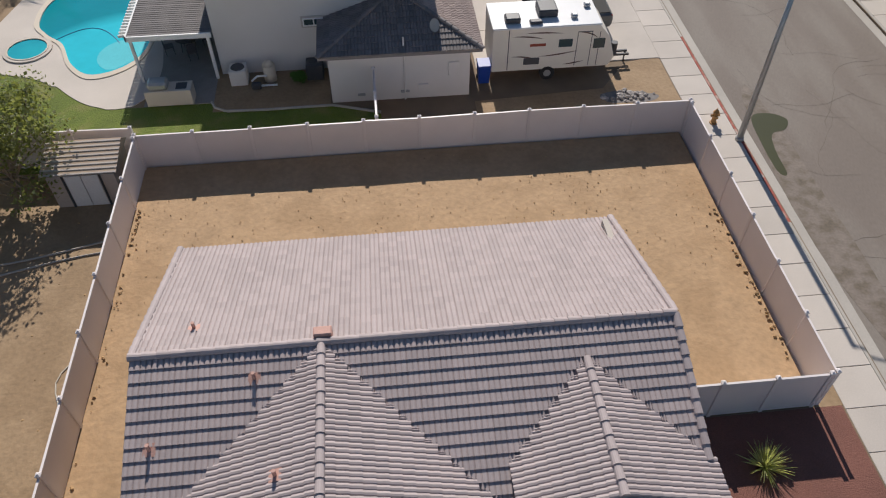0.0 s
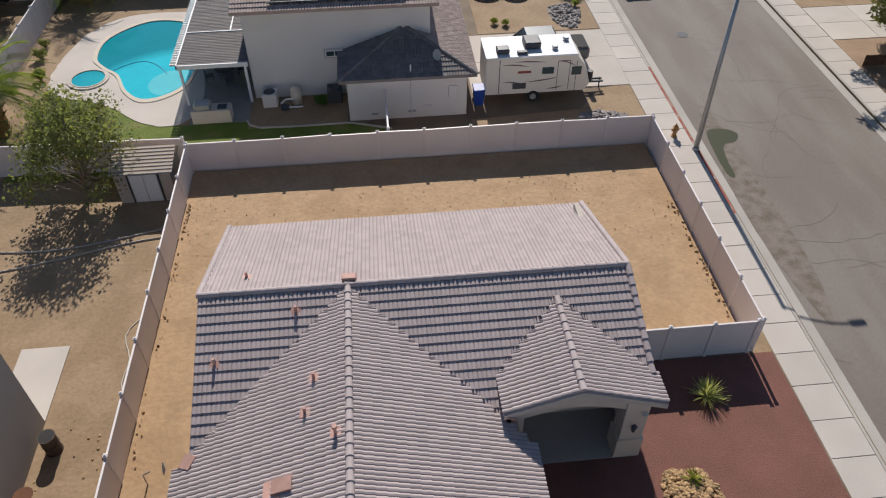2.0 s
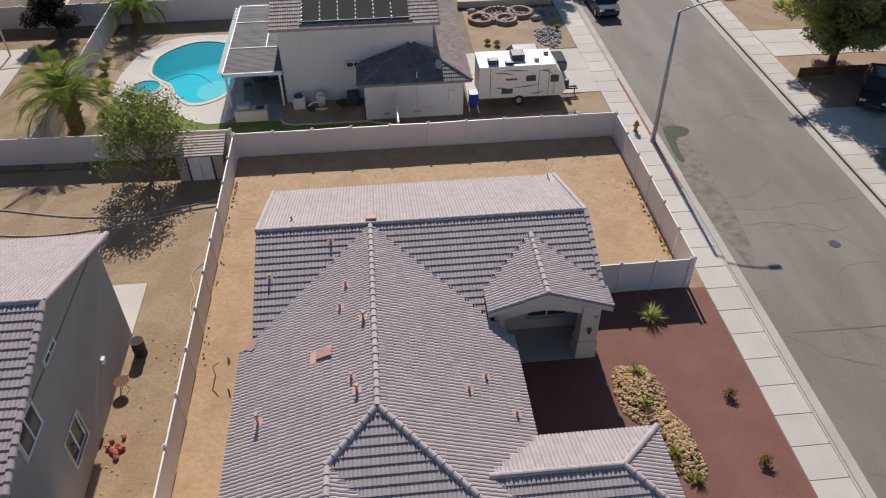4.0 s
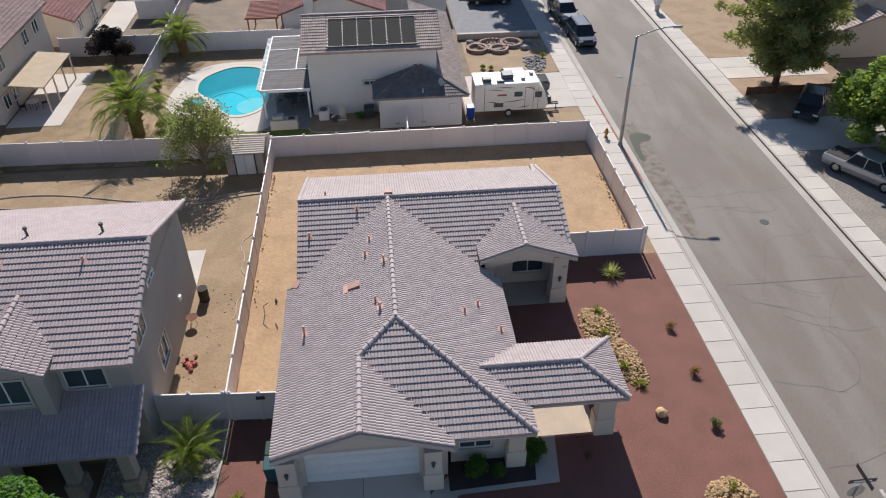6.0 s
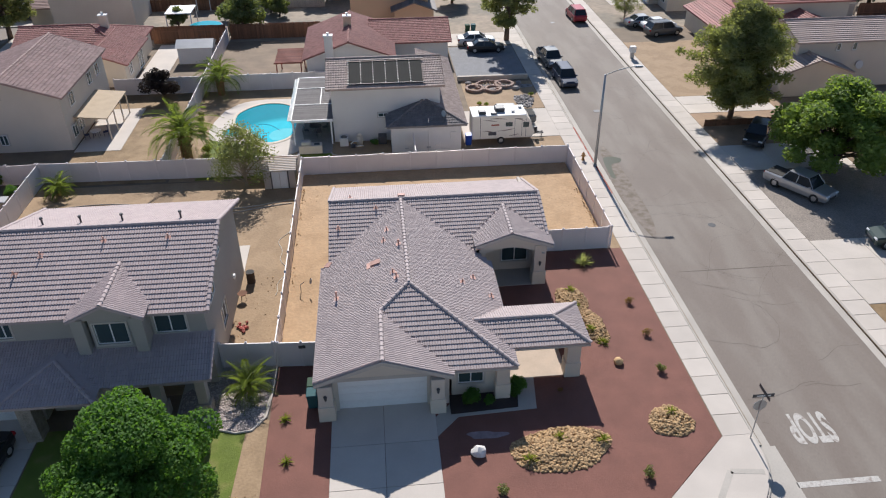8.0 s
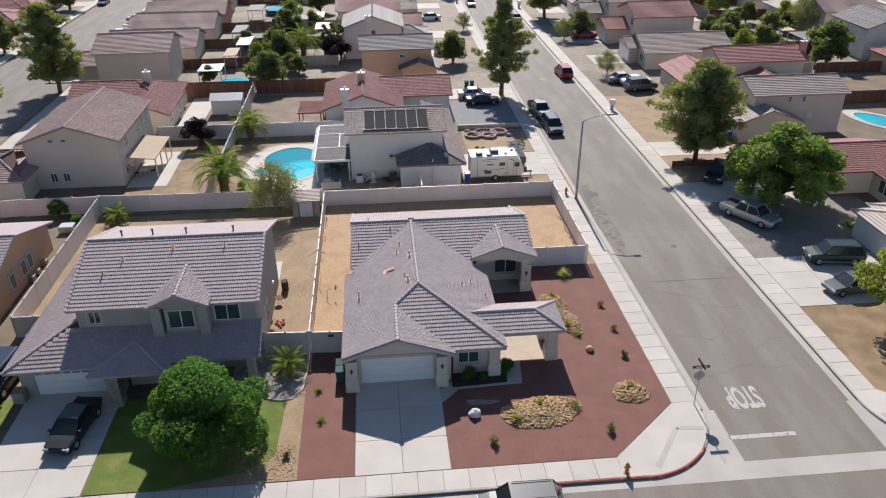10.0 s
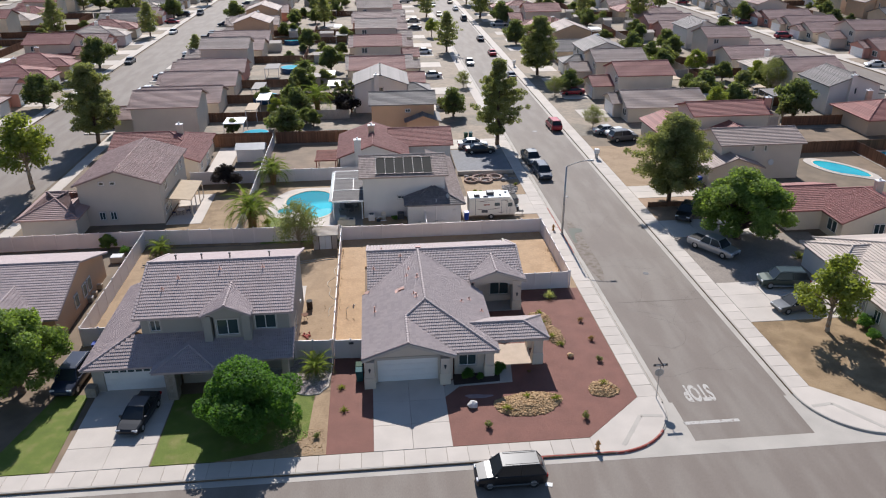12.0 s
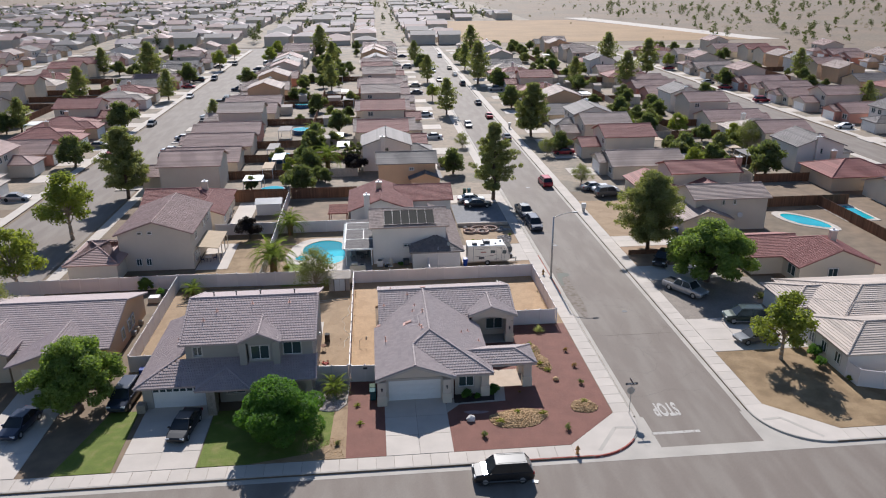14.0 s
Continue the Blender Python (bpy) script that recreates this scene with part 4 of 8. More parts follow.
# ---- the two-storey neighbour ----
N = home("neighbour_house", "two-storey grey-tan stucco house with mauve tile roof", (-20, 2, LOT))
G = STUCCO["grey"]
nr, ne = 7.85, 5.78          # ridge and eave heights
ny, nf, nb = 3.3, -2.7, 9.4
sl = (nr - ne) / (ny - nf)
roof_plane(N, [(-25.1, nf, ne), (-12.55, nf, ne), (-12.55, ny, nr), (-25.1, ny, nr)], TILE_N, pick=(-19, -12.5, -2.7, 3.3))
roof_plane(N, [(-12.55, nb, ne), (-25.1, nb, ne), (-25.1, ny, nr), (-12.55, ny, nr)], TILE_N)
ridge(N, (-25.1, ny, nr), (-12.55, ny, nr), TILE_N)
for x in (-25.07, -12.58):
    ridge(N, (x, nf, ne), (x, ny, nr), TILE_N)
    ridge(N, (x, nb, ne), (x, ny, nr), TILE_N)
# gablet on the front
gx, gz = -17.75, 6.95
gy = nf + (gz - ne) / sl
roof_plane(N, [(-19.75, -1.6, ne + 0.25), (-19.75, -3.35, ne + 0.25), (gx, -3.35, gz), (gx, gy, gz)], TILE_N)
roof_plane(N, [(-15.75, -3.35, ne + 0.25), (-15.75, -1.6, ne + 0.25), (gx, gy, gz), (gx, -3.35, gz)], TILE_N)
ridge(N, (gx, -3.35, gz), (gx, gy, gz), TILE_N)
wall(N, (-24.7, 9.0), (-24.7, -2.2), Z0, ne, m=G)
wall(N, (-24.7, -2.2), (-12.95, -2.2), 2.9, ne - 0.02, [(0.7, 1.5, 4.35, 5.3), (4.9, 5.7, 4.6, 5.3), (9.0, 10.7, 4.1, 5.4)], m=G)
wall(N, (-12.95, -2.2), (-12.95, 9.0), Z0, ne, [(3.38, 4.84, 1.38, 2.8)], m=G)
wall(N, (-12.95, 9.0), (-24.7, 9.0), Z0, ne, m=G)
for x in (-13.15, -24.7):
    s = Shape()
    s.wedge([(x, -2.2, ne - 0.05), (x, 9.0, ne - 0.05), (x, ny, nr - 0.17)], (0.2, 0, 0))
    part("gable_wall", s, G, N)
window(N, (-24.0, -2.2), (-23.2, -2.2), 4.35, 5.3, 1)
window(N, (-19.8, -2.2), (-19.0, -2.2), 4.6, 5.3, 1)
window(N, (-15.7, -2.2), (-14.0, -2.2), 4.1, 5.4, 1)
window(N, (-12.95, -0.77), (-12.95, 0.7), 4.74, 5.9, 1, deep=-0.04, m=STUCCO["cream"])
window(N, (-12.95, 1.18), (-12.95, 2.64), 1.38, 2.8, 1, m=STUCCO["cream"])
window(N, (-12.95, 2.25), (-12.95, 3.35), 5.76, 6.05, 1, deep=-0.04, m=STUCCO["cream"], trim=0.06)
s = Shape()
s.soft(-12.95, -12.8, 5.55, 5.85, 2.0, 2.3, 0.04)
part("wall_lamp", s, WHITE, N, "small white wall lamp")
# bay under the gablet
wall(N, (-19.0, -2.9), (-16.5, -2.9), 3.4, 6.0, [(0.4, 2.1, 4.1, 5.5)], t=0.2, m=G)
window(N, (-18.6, -2.9), (-16.9, -2.9), 4.1, 5.5, 1)
s = Shape()
s.wedge([(-19.6, -3.1, ne + 0.12), (-15.9, -3.1, ne + 0.12), (gx, -3.1, gz - 0.16)], (0, 0.2, 0))
s.soft(-19.6, -18.95, -3.2, -2.2, 3.4, 6.0)
s.soft(-16.55, -15.9, -3.2, -2.2, 3.4, 6.0)
part("bay", s, G, N)
# lower roof: over garage and porch
lz, lt = 2.85, 4.05
lf = -5.2
roof_plane(N, [(-28.9, lf, lz), (-12.6, lf + 0.3, lz), (-12.6, -2.2, lt), (-25.4, -2.2, lt + 0.05)], TILE_N)
roof_plane(N, [(-28.9, 9.0, lz), (-28.9, lf, lz), (-24.7, -0.9, 4.4), (-24.7, 9.0, 4.4)], TILE_N)
ridge(N, (-28.9, lf, lz), (-24.7, -1.2, 4.42), TILE_N)
# entrance gable on the lower roof
roof_plane(N, [(-23.3, -6.1, lz), (-18.3, -6.1, lz), (-20.8, -3.6, 3.75)], TILE_N)
roof_plane(N, [(-18.3, -6.1, lz), (-18.3, -4.6, lz), (-20.8, -2.6, 3.9), (-20.8, -3.6, 3.75)], TILE_N)
roof_plane(N, [(-23.3, -4.6, lz), (-23.3, -6.1, lz), (-20.8, -3.6, 3.75), (-20.8, -2.6, 3.9)], TILE_N)
for a in ((-23.3, -6.1, lz), (-18.3, -6.1, lz)):
    ridge(N, a, (-20.8, -3.6, 3.75), TILE_N)
ridge(N, (-12.63, lf + 0.3, lz), (-12.63, -2.2, lt), TILE_N)
wall(N, (-28.5, 8.8), (-28.5, -4.2), Z0, 2.8, m=G)
wall(N, (-28.5, -4.2), (-21.9, -4.2), Z0, 2.75, [(0.9, 5.78, Z0, 2.3)], m=G)
sectional_door(N, (-27.6, -4.08), (-22.72, -4.08), Z0 + 0.02, 2.28, WHITE, lites=True)
wall(N, (-21.9, -4.2), (-21.9, -3.4), Z0, 2.75, m=G)
wall(N, (-21.9, -3.6), (-18.3, -3.6), Z0, 2.75, [(0.9, 2.6, 1.0, 2.3)], m=G)
window(N, (-21.0, -3.6), (-19.3, -3.6), 1.0, 2.3, 1)
wall(N, (-18.3, -2.2), (-12.95, -2.2), Z0, 2.9, [(1.2, 2.2, Z0, 2.2)], m=G)
s = Shape()
s.box(-17.1, -16.1, -2.14, -2.08, Z0, 2.2)
part("door", s, DARK, N)
ROUGHSTONE = mat("stacked_stone", (0.30, 0.26, 0.22), var=0.3, scale=4, fine=14, fvar=0.3, bump=1.0, bdist=0.06)
for x0 in (-18.3, -15.9, -13.55):
    s = Shape()
    s.soft(x0, x0 + 0.55, -4.75, -4.2, Z0, 2.8)
    p = part("pillar", s, G, N)
    s = Shape()
    s.soft(x0 - 0.12, x0 + 0.67, -4.87, -4.08, Z0, 1.0)
    part("plinth", s, ROUGHSTONE, p, "stacked stone plinth")
s = Shape()
s.soft(-22.4, -21.6, -5.9, -4.9, Z0, 2.7)
part("pillar", s, ROUGHSTONE, N, "stacked stone pillar")
s = Shape()
s.soft(-29.0, -28.2, -4.9, -4.1, Z0, 1.0)
part("plinth", s, ROUGHSTONE, N, "stacked stone plinth")
for x, y in ((-22.2, 1.4), (-18.9, 2.2), (-15.3, 2.2), (-23.3, 0.2)):
    vent(N, x, y, ne + sl * (y - nf), (0, sl), h=0.35)
for x in (-23.0, -20.8, -18.4, -15.0):
    s = Shape()
    yy = 4.4
    s.cyl((x, yy, 7.3), (x, yy, 7.95), 0.06, 0.06)
    s.cyl((x, yy, 7.95), (x, yy, 8.05), 0.11, 0.09)
    part("roof_vent", s, METAL_D, N)
for x, y in ((-26.4, 2.2), (-25.9, 4.0)):
    vent(N, x, y, lz + (x + 28.9) * 0.369, (0.369, 0), h=0.4)


# ---- houses of the neighbouring lots, built on their own plans ----
def gable_block(h, x0, x1, y0, y1, zw_, pitch, along, wall_m, roof_m, over=0.45, hip=(), mode="course", z0=LOT, solid=False):
    """A block of walls under a gabled or hipped roof. along: the ridge's axis; hip: which ends ('lo', 'hi') are hipped."""
    if not solid:
      wall(h, (x0, y0), (x1, y0), z0, zw_, m=wall_m)
      wall(h, (x1, y0), (x1, y1), z0, zw_, m=wall_m)
      wall(h, (x1, y1), (x0, y1), z0, zw_, m=wall_m)
      wall(h, (x0, y1), (x0, y0), z0, zw_, m=wall_m)
    X0, X1, Y0, Y1 = x0 - over, x1 + over, y0 - over, y1 + over
    swap = along == "y"
    if swap:
        X0, X1, Y0, Y1 = Y0, Y1, X0, X1
    half = (Y1 - Y0) / 2
    eave = zw_ - pitch * over + 0.12
    top, mid = eave + pitch * half, (Y0 + Y1) / 2
    ra, rb = X0 + (half if "lo" in hip else 0), X1 - (half if "hi" in hip else 0)

    def P(x, y, z):
        return (y, x, z) if swap else (x, y, z)

    faces = [[P(X0, Y0, eave), P(X1, Y0, eave), P(rb, mid, top), P(ra, mid, top)], [P(X1, Y1, eave), P(X0, Y1, eave), P(ra, mid, top), P(rb, mid, top)]]
    if "lo" in hip:
        faces.append([P(X0, Y1, eave), P(X0, Y0, eave), P(ra, mid, top)])
    if "hi" in hip:
        faces.append([P(X1, Y0, eave), P(X1, Y1, eave), P(rb, mid, top)])
    for f in faces:
        if swap:
            f = [f[1], f[0], *f[:1:-1]]
        roof_plane(h, f, roof_m, mode=mode)
    ridge(h, P(ra, mid, top), P(rb, mid, top), roof_m)
    if solid:
        s = Shape()
        a, b = X0 + over, X1 - over
        peak = [] if hip else [P(a, mid, top - 0.2)]
        s.wedge([P(a, Y0 + over, z0), P(a, Y0 + over, zw_), *peak, P(a, Y1 - over, zw_), P(a, Y1 - over, z0)], P(b - a, 0, 0))
        part("wall", s, wall_m, h)
    for end, X, r in (("lo", X0, ra), ("hi", X1, rb)):
        if end in hip:
            ridge(h, P(X, Y0, eave), P(r, mid, top), roof_m)
            ridge(h, P(X, Y1, eave), P(r, mid, top), roof_m)
        elif not solid:
            s = Shape()
            xi = X + over if end == "lo" else X - over
            d = 0.2 if end == "lo" else -0.2
            tri = [P(xi, Y0 + over, zw_ - 0.02), P(xi, Y1 - over, zw_ - 0.02), P(xi, mid, top - 0.2)]
            s.wedge(tri, P(d, 0, 0))
            part("gable_wall", s, wall_m, h)
    return top


def faced_window(h, p, q, z0, z1, bars=1):
    """A window set on a wall's face, in a shallow box of its own."""
    return window(h, p, q, z0, z1, bars, deep=-0.06, trim=0.09)


def chimney(h, x, y, z0, z1, m):
    s = Shape()
    s.soft(x - 0.45, x + 0.45, y - 0.3, y + 0.3, z0, z1)
    c = part("chimney", s, m, h)
    s = Shape()
    s.soft(x - 0.52, x + 0.52, y - 0.37, y + 0.37, z1, z1 + 0.12)
    s.cyl((x, y, z1 + 0.12), (x, y, z1 + 0.4), 0.13, 0.13)
    part("chimney_cap", s, WHITE, c)


# white two-storey house with solar mats
h = home("white_house", "white two-storey stucco house with solar roof mats", (-1, 34, LOT))
ws = STUCCO["white"]
gable_block(h, -7.1, 2.9, 30.0, 37.6, 5.55, 0.33, "x", ws, TILE_BROWN, mode="tile")
# garage wing: hip at the south end, long slope to the east
wall(h, (-1.8, 27.2), (4.6, 27.2), LOT, 2.75, m=ws)
wall(h, (4.6, 27.2), (4.6, 44.5), LOT, 2.75, m=ws)
wall(h, (-1.8, 30.0), (-1.8, 27.2), LOT, 2.75, m=ws)
wall(h, (4.6, 44.5), (2.9, 44.5), LOT, 2.75, m=ws)
# south and west hip faces take a darker tile than the east slope
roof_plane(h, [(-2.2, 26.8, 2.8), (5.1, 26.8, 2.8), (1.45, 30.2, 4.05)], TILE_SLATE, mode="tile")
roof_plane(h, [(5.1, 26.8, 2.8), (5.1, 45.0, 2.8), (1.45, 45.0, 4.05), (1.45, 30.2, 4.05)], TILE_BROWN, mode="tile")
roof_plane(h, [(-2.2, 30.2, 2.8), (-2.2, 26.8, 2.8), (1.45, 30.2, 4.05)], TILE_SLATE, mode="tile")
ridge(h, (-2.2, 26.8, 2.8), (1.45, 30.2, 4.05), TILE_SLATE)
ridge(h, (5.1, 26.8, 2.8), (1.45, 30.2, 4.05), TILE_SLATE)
faced_window(h, (-2.9, 30.0), (-1.9, 30.0), 2.55, 2.95, 1)
# solar mats on the south slope
mats = thing("solar_array", "six black solar heating mats on a tile roof", "solar panel", (-2, 31.5, 6))
k = 0.33
eav = 5.55 - k * 0.45 + 0.12
for i in range(6):
    x0 = -5.4 + i * 1.14
    s = Shape()
    ya, yb = 30.0, 33.1
    s.slab([(x0, ya, eav + k * (ya - 29.55) + 0.15), (x0 + 1.08, ya, eav + k * (ya - 29.55) + 0.15), (x0 + 1.08, yb, eav + k * (yb - 29.55) + 0.15), (x0, yb, eav + k * (yb - 29.55) + 0.15)], 0.04)
    part("solar_mat", s, SOLAR, mats)
    s = Shape()
    for j in range(9):
        yy = ya + 0.1 + j * 0.36
        zz = eav + k * (yy - 29.55) + 0.16
        s.box(x0 - 0.07, x0 + 0.01, yy, yy + 0.12, zz, zz + 0.03)
    part("strap", s, WHITE, mats)
s = Shape()
s.cyl((-5.6, 29.95, eav + 0.3), (1.6, 29.95, eav + 0.3), 0.05)
s.cyl((-5.6, 33.2, eav + k * 3.65 + 0.2), (1.6, 33.2, eav + k * 3.65 + 0.2), 0.05)
part("header_pipe", s, METAL_D, mats)
# patio cover
pc = thing("patio_cover", "grey lattice patio cover on white posts", "patio cover", (-9, 35, LOT))
s = Shape()
for i in range(60):
    y = 29.7 + i * 0.182
    s.box(-10.9, -7.1, y, y + 0.14, 2.62, 2.68)
    s.box(-10.9, -7.1, y + 0.14, y + 0.182, 2.6, 2.64)
part("slats", s, mat("weathered_slat", (0.17, 0.155, 0.15), var=0.15, rnd=0.2), pc)
s = Shape()
s.box(-10.97, -10.9, 29.55, 40.75, 2.46, 2.7)
s.box(-10.97, -7.1, 29.55, 29.63, 2.46, 2.7)
s.box(-11.0, -7.1, 40.62, 40.75, 2.42, 2.72)
s.box(-8.45, -8.38, 33.4, 37.6, 2.68, 2.73)
s.box(-10.9, -7.1, 33.3, 33.37, 2.68, 2.73)
s.box(-10.9, -7.1, 37.6, 37.67, 2.68, 2.73)
part("frame", s, WHITE, pc)
for x, y in ((-10.8, 29.7), (-10.8, 35.1), (-10.8, 40.4), (-7.3, 29.7)):
    s = Shape()
    s.soft(x - 0.07, x + 0.07, y - 0.07, y + 0.07, LOT, 2.45)
    part("post", s, WHITE, pc)
for i in range(40):
    y = 29.8 + i * 0.27
    s = Shape()
    s.box(-11.3, -10.97, y, y + 0.07, 2.56, 2.68)
    part("rafter_tail", s, WHITE, pc)

# red-roofed house behind it
h = home("red_roof_house", "single-storey white house with red tile roof", (-3, 52, LOT))
gable_block(h, -10.5, -1.0, 46.6, 58.0, 2.75, 0.36, "y", ws, TILE_RED, mode="tile")
gable_block(h, -3.0, 5.8, 51.5, 59.5, 2.75, 0.34, "x", ws, TILE_RED, mode="tile")
chimney(h, -7.9, 46.3, LOT, 5.3, ws)
chimney(h, -5.9, 52.6, 3.0, 5.6, STUCCO["tan"])
# orange two-storey house
h = home("peach_house", "two-storey peach stucco house with grey tile roof", (0, 70, LOT))
gable_block(h, -5.8, 4.6, 66.3, 73.0, 5.3, 0.36, "x", STUCCO["peach"], TILE_SLATE)
gable_block(h, 0.0, 5.2, 64.4, 69.5, 2.8, 0.36, "y", STUCCO["peach"], TILE_SLATE)
faced_window(h, (-0.2, 66.3), (0.6, 66.3), 3.9, 4.4)
# big two-storey house to the west
h = home("west_two_storey", "two-storey beige stucco house with rose tile roof", (-36, 38, LOT))
gable_block(h, -40.9, -31.4, 31.0, 44.0, 5.4, 0.34, "y", STUCCO["stone"], TILE_ROSE, mode="tile")
gable_block(h, -46.5, -40.3, 27.4, 36.0, 2.75, 0.36, "x", STUCCO["stone"], TILE_RED, hip=("lo", "hi"))
for y, z0 in ((31.9, 0.9), (33.6, 0.9), (38.5, 3.6), (41.0, 3.6), (33.0, 3.6)):
    faced_window(h, (-31.4, y), (-31.4, y + 1.2), z0, z0 + 1.2)
for x in (-38.9, -37.6):
    faced_window(h, (x, 31.0), (x + 0.7, 31.0), 0.9, 1.9)
    faced_window(h, (x + 0.6, 31.0), (x + 1.2, 31.0), 5.3, 5.7, 0)
lean = thing("lean_to", "tan lean-to patio cover on pale posts", "patio cover", (-29.5, 36, LOT))
s = Shape()
s.slab([(-31.3, 32.6, 2.75), (-28.3, 32.6, 2.45), (-28.3, 39.6, 2.45), (-31.3, 39.6, 2.75)], 0.1)
part("roof", s, mat("tan_panel", (0.44, 0.34, 0.23), var=0.12), lean)
for y in (32.8, 35.0, 37.2, 39.4):
    s = Shape()
    s.soft(-28.45, -28.33, y - 0.06, y + 0.06, LOT, 2.4)
    part("post", s, STUCCO["cream"], lean)
h = home("west_red_house", "single-storey cream house with red tile roof", (-38, 56, LOT))
gable_block(h, -43.5, -30.8, 50.5, 60.5, 2.75, 0.38, "x", STUCCO["cream"], TILE_RED, hip=("hi",), mode="tile")
gable_block(h, -36.5, -30.4, 47.2, 56.0, 2.75, 0.38, "y", STUCCO["cream"], TILE_RED, mode="tile")
chimney(h, -34.5, 56.2, 3, 5.6, STUCCO["cream"])
faced_window(h, (-30.4, 48.5), (-30.4, 49.7), 1.0, 2.2)
faced_window(h, (-30.4, 52.5), (-30.4, 54.3), 0.3, 2.2)
# single-storey house west of the neighbour
h = home("west_house", "single-storey tan house with mauve tile roof", (-42, 8, LOT))
gable_block(h, -54.0, -34.1, 3.9, 17.0, 2.75, 0.32, "x", STUCCO["peach"], TILE_N, mode="tile")
gable_block(h, -42.0, -35.3, 0.7, 10.0, 2.75, 0.34, "y", STUCCO["tan"], TILE_N, mode="tile")
gable_block(h, -47.6, -43.0, 2.2, 10.0, 3.3, 0.34, "y", STUCCO["tan"], TILE_N, mode="tile")
gable_block(h, -53.5, -47.4, 0.9, 8.0, 2.75, 0.32, "y", STUCCO["tan"], TILE_N, mode="tile")
for y in (8.4, 10.6, 11.9):
    faced_window(h, (-34.1, y), (-34.1, y + 0.9), 1.0, 2.3, 0)
sectional_door(h, (-41.1, 0.68), (-36.3, 0.68), LOT, 2.3, STUCCO["cream"])
# corner house across the side street
h = home("pale_roof_house", "single-storey white house with pale ribbed tile roof", (48, 3, LOT))
gable_block(h, 41.5, 58.0, 0.2, 12.8, 2.75, 0.27, "x", ws, TILE_PALE, hip=("lo", "hi"))
gable_block(h, 39.6, 47.0, 5.8, 12.0, 2.7, 0.27, "x", ws, TILE_PALE, hip=("lo",))
gable_block(h, 39.2, 52.0, -5.2, 3.0, 2.75, 0.27, "x", ws, TILE_PALE, hip=("lo", "hi"))
gable_block(h, 43.0, 50.5, 1.5, 6.0, 3.1, 0.25, "x", ws, TILE_PALE, hip=("lo",))
for y in (-4.2, -1.8, 0.4):
    faced_window(h, (39.2, y + 0.9), (39.2, y), 0.9, 2.1, 1)
# red-roofed house across the street
h = home("cream_red_house", "single-storey cream house with bright red tile roof", (50, 23, LOT))
gable_block(h, 46.8, 56.8, 16.9, 26.8, 2.75, 0.4, "y", STUCCO["cream"], TILE_RED, hip=("hi",), mode="tile")
gable_block(h, 42.6, 50.0, 21.0, 29.2, 2.75, 0.3, "x", STUCCO["cream"], TILE_RED, mode="tile")
faced_window(h, (46.8, 19.6), (46.8, 17.8), 0.9, 2.3)
faced_window(h, (50.6, 16.9), (51.9, 16.9), 0.9, 2.3)
chimney(h, 54.2, 22.6, 3, 5.3, STUCCO["cream"])
# two-storey house beyond it
h = home("east_two_storey", "two-storey pale stucco house with brown tile roof", (48, 42, LOT))
gable_block(h, 42.0, 53.5, 38.6, 45.5, 5.3, 0.34, "x", STUCCO["stone"], TILE_BROWN)
gable_block(h, 39.6, 46.8, 36.3, 42.0, 2.75, 0.36, "y", STUCCO["cream"], TILE_BROWN)
for x in (46.2, 48.0):
    faced_window(h, (x, 38.6), (x + 0.45, 38.6), 4.2, 5.0, 0)
# split-level red house
h = home("split_level_house", "split-level pale house with red tile roof", (47, 57, LOT))
gable_block(h, 44.5, 56.5, 54.0, 61.0, 5.2, 0.34, "x", STUCCO["stone"], TILE_RED)
gable_block(h, 39.0, 46.0, 52.5, 62.0, 2.75, 0.34, "y", STUCCO["cream"], TILE_RED)
gable_block(h, 46.5, 53.5, 50.8, 56.0, 2.9, 0.36, "y", STUCCO["cream"], TILE_RED)
chimney(h, 57.0, 56.0, LOT, 7.2, STUCCO["pink"])

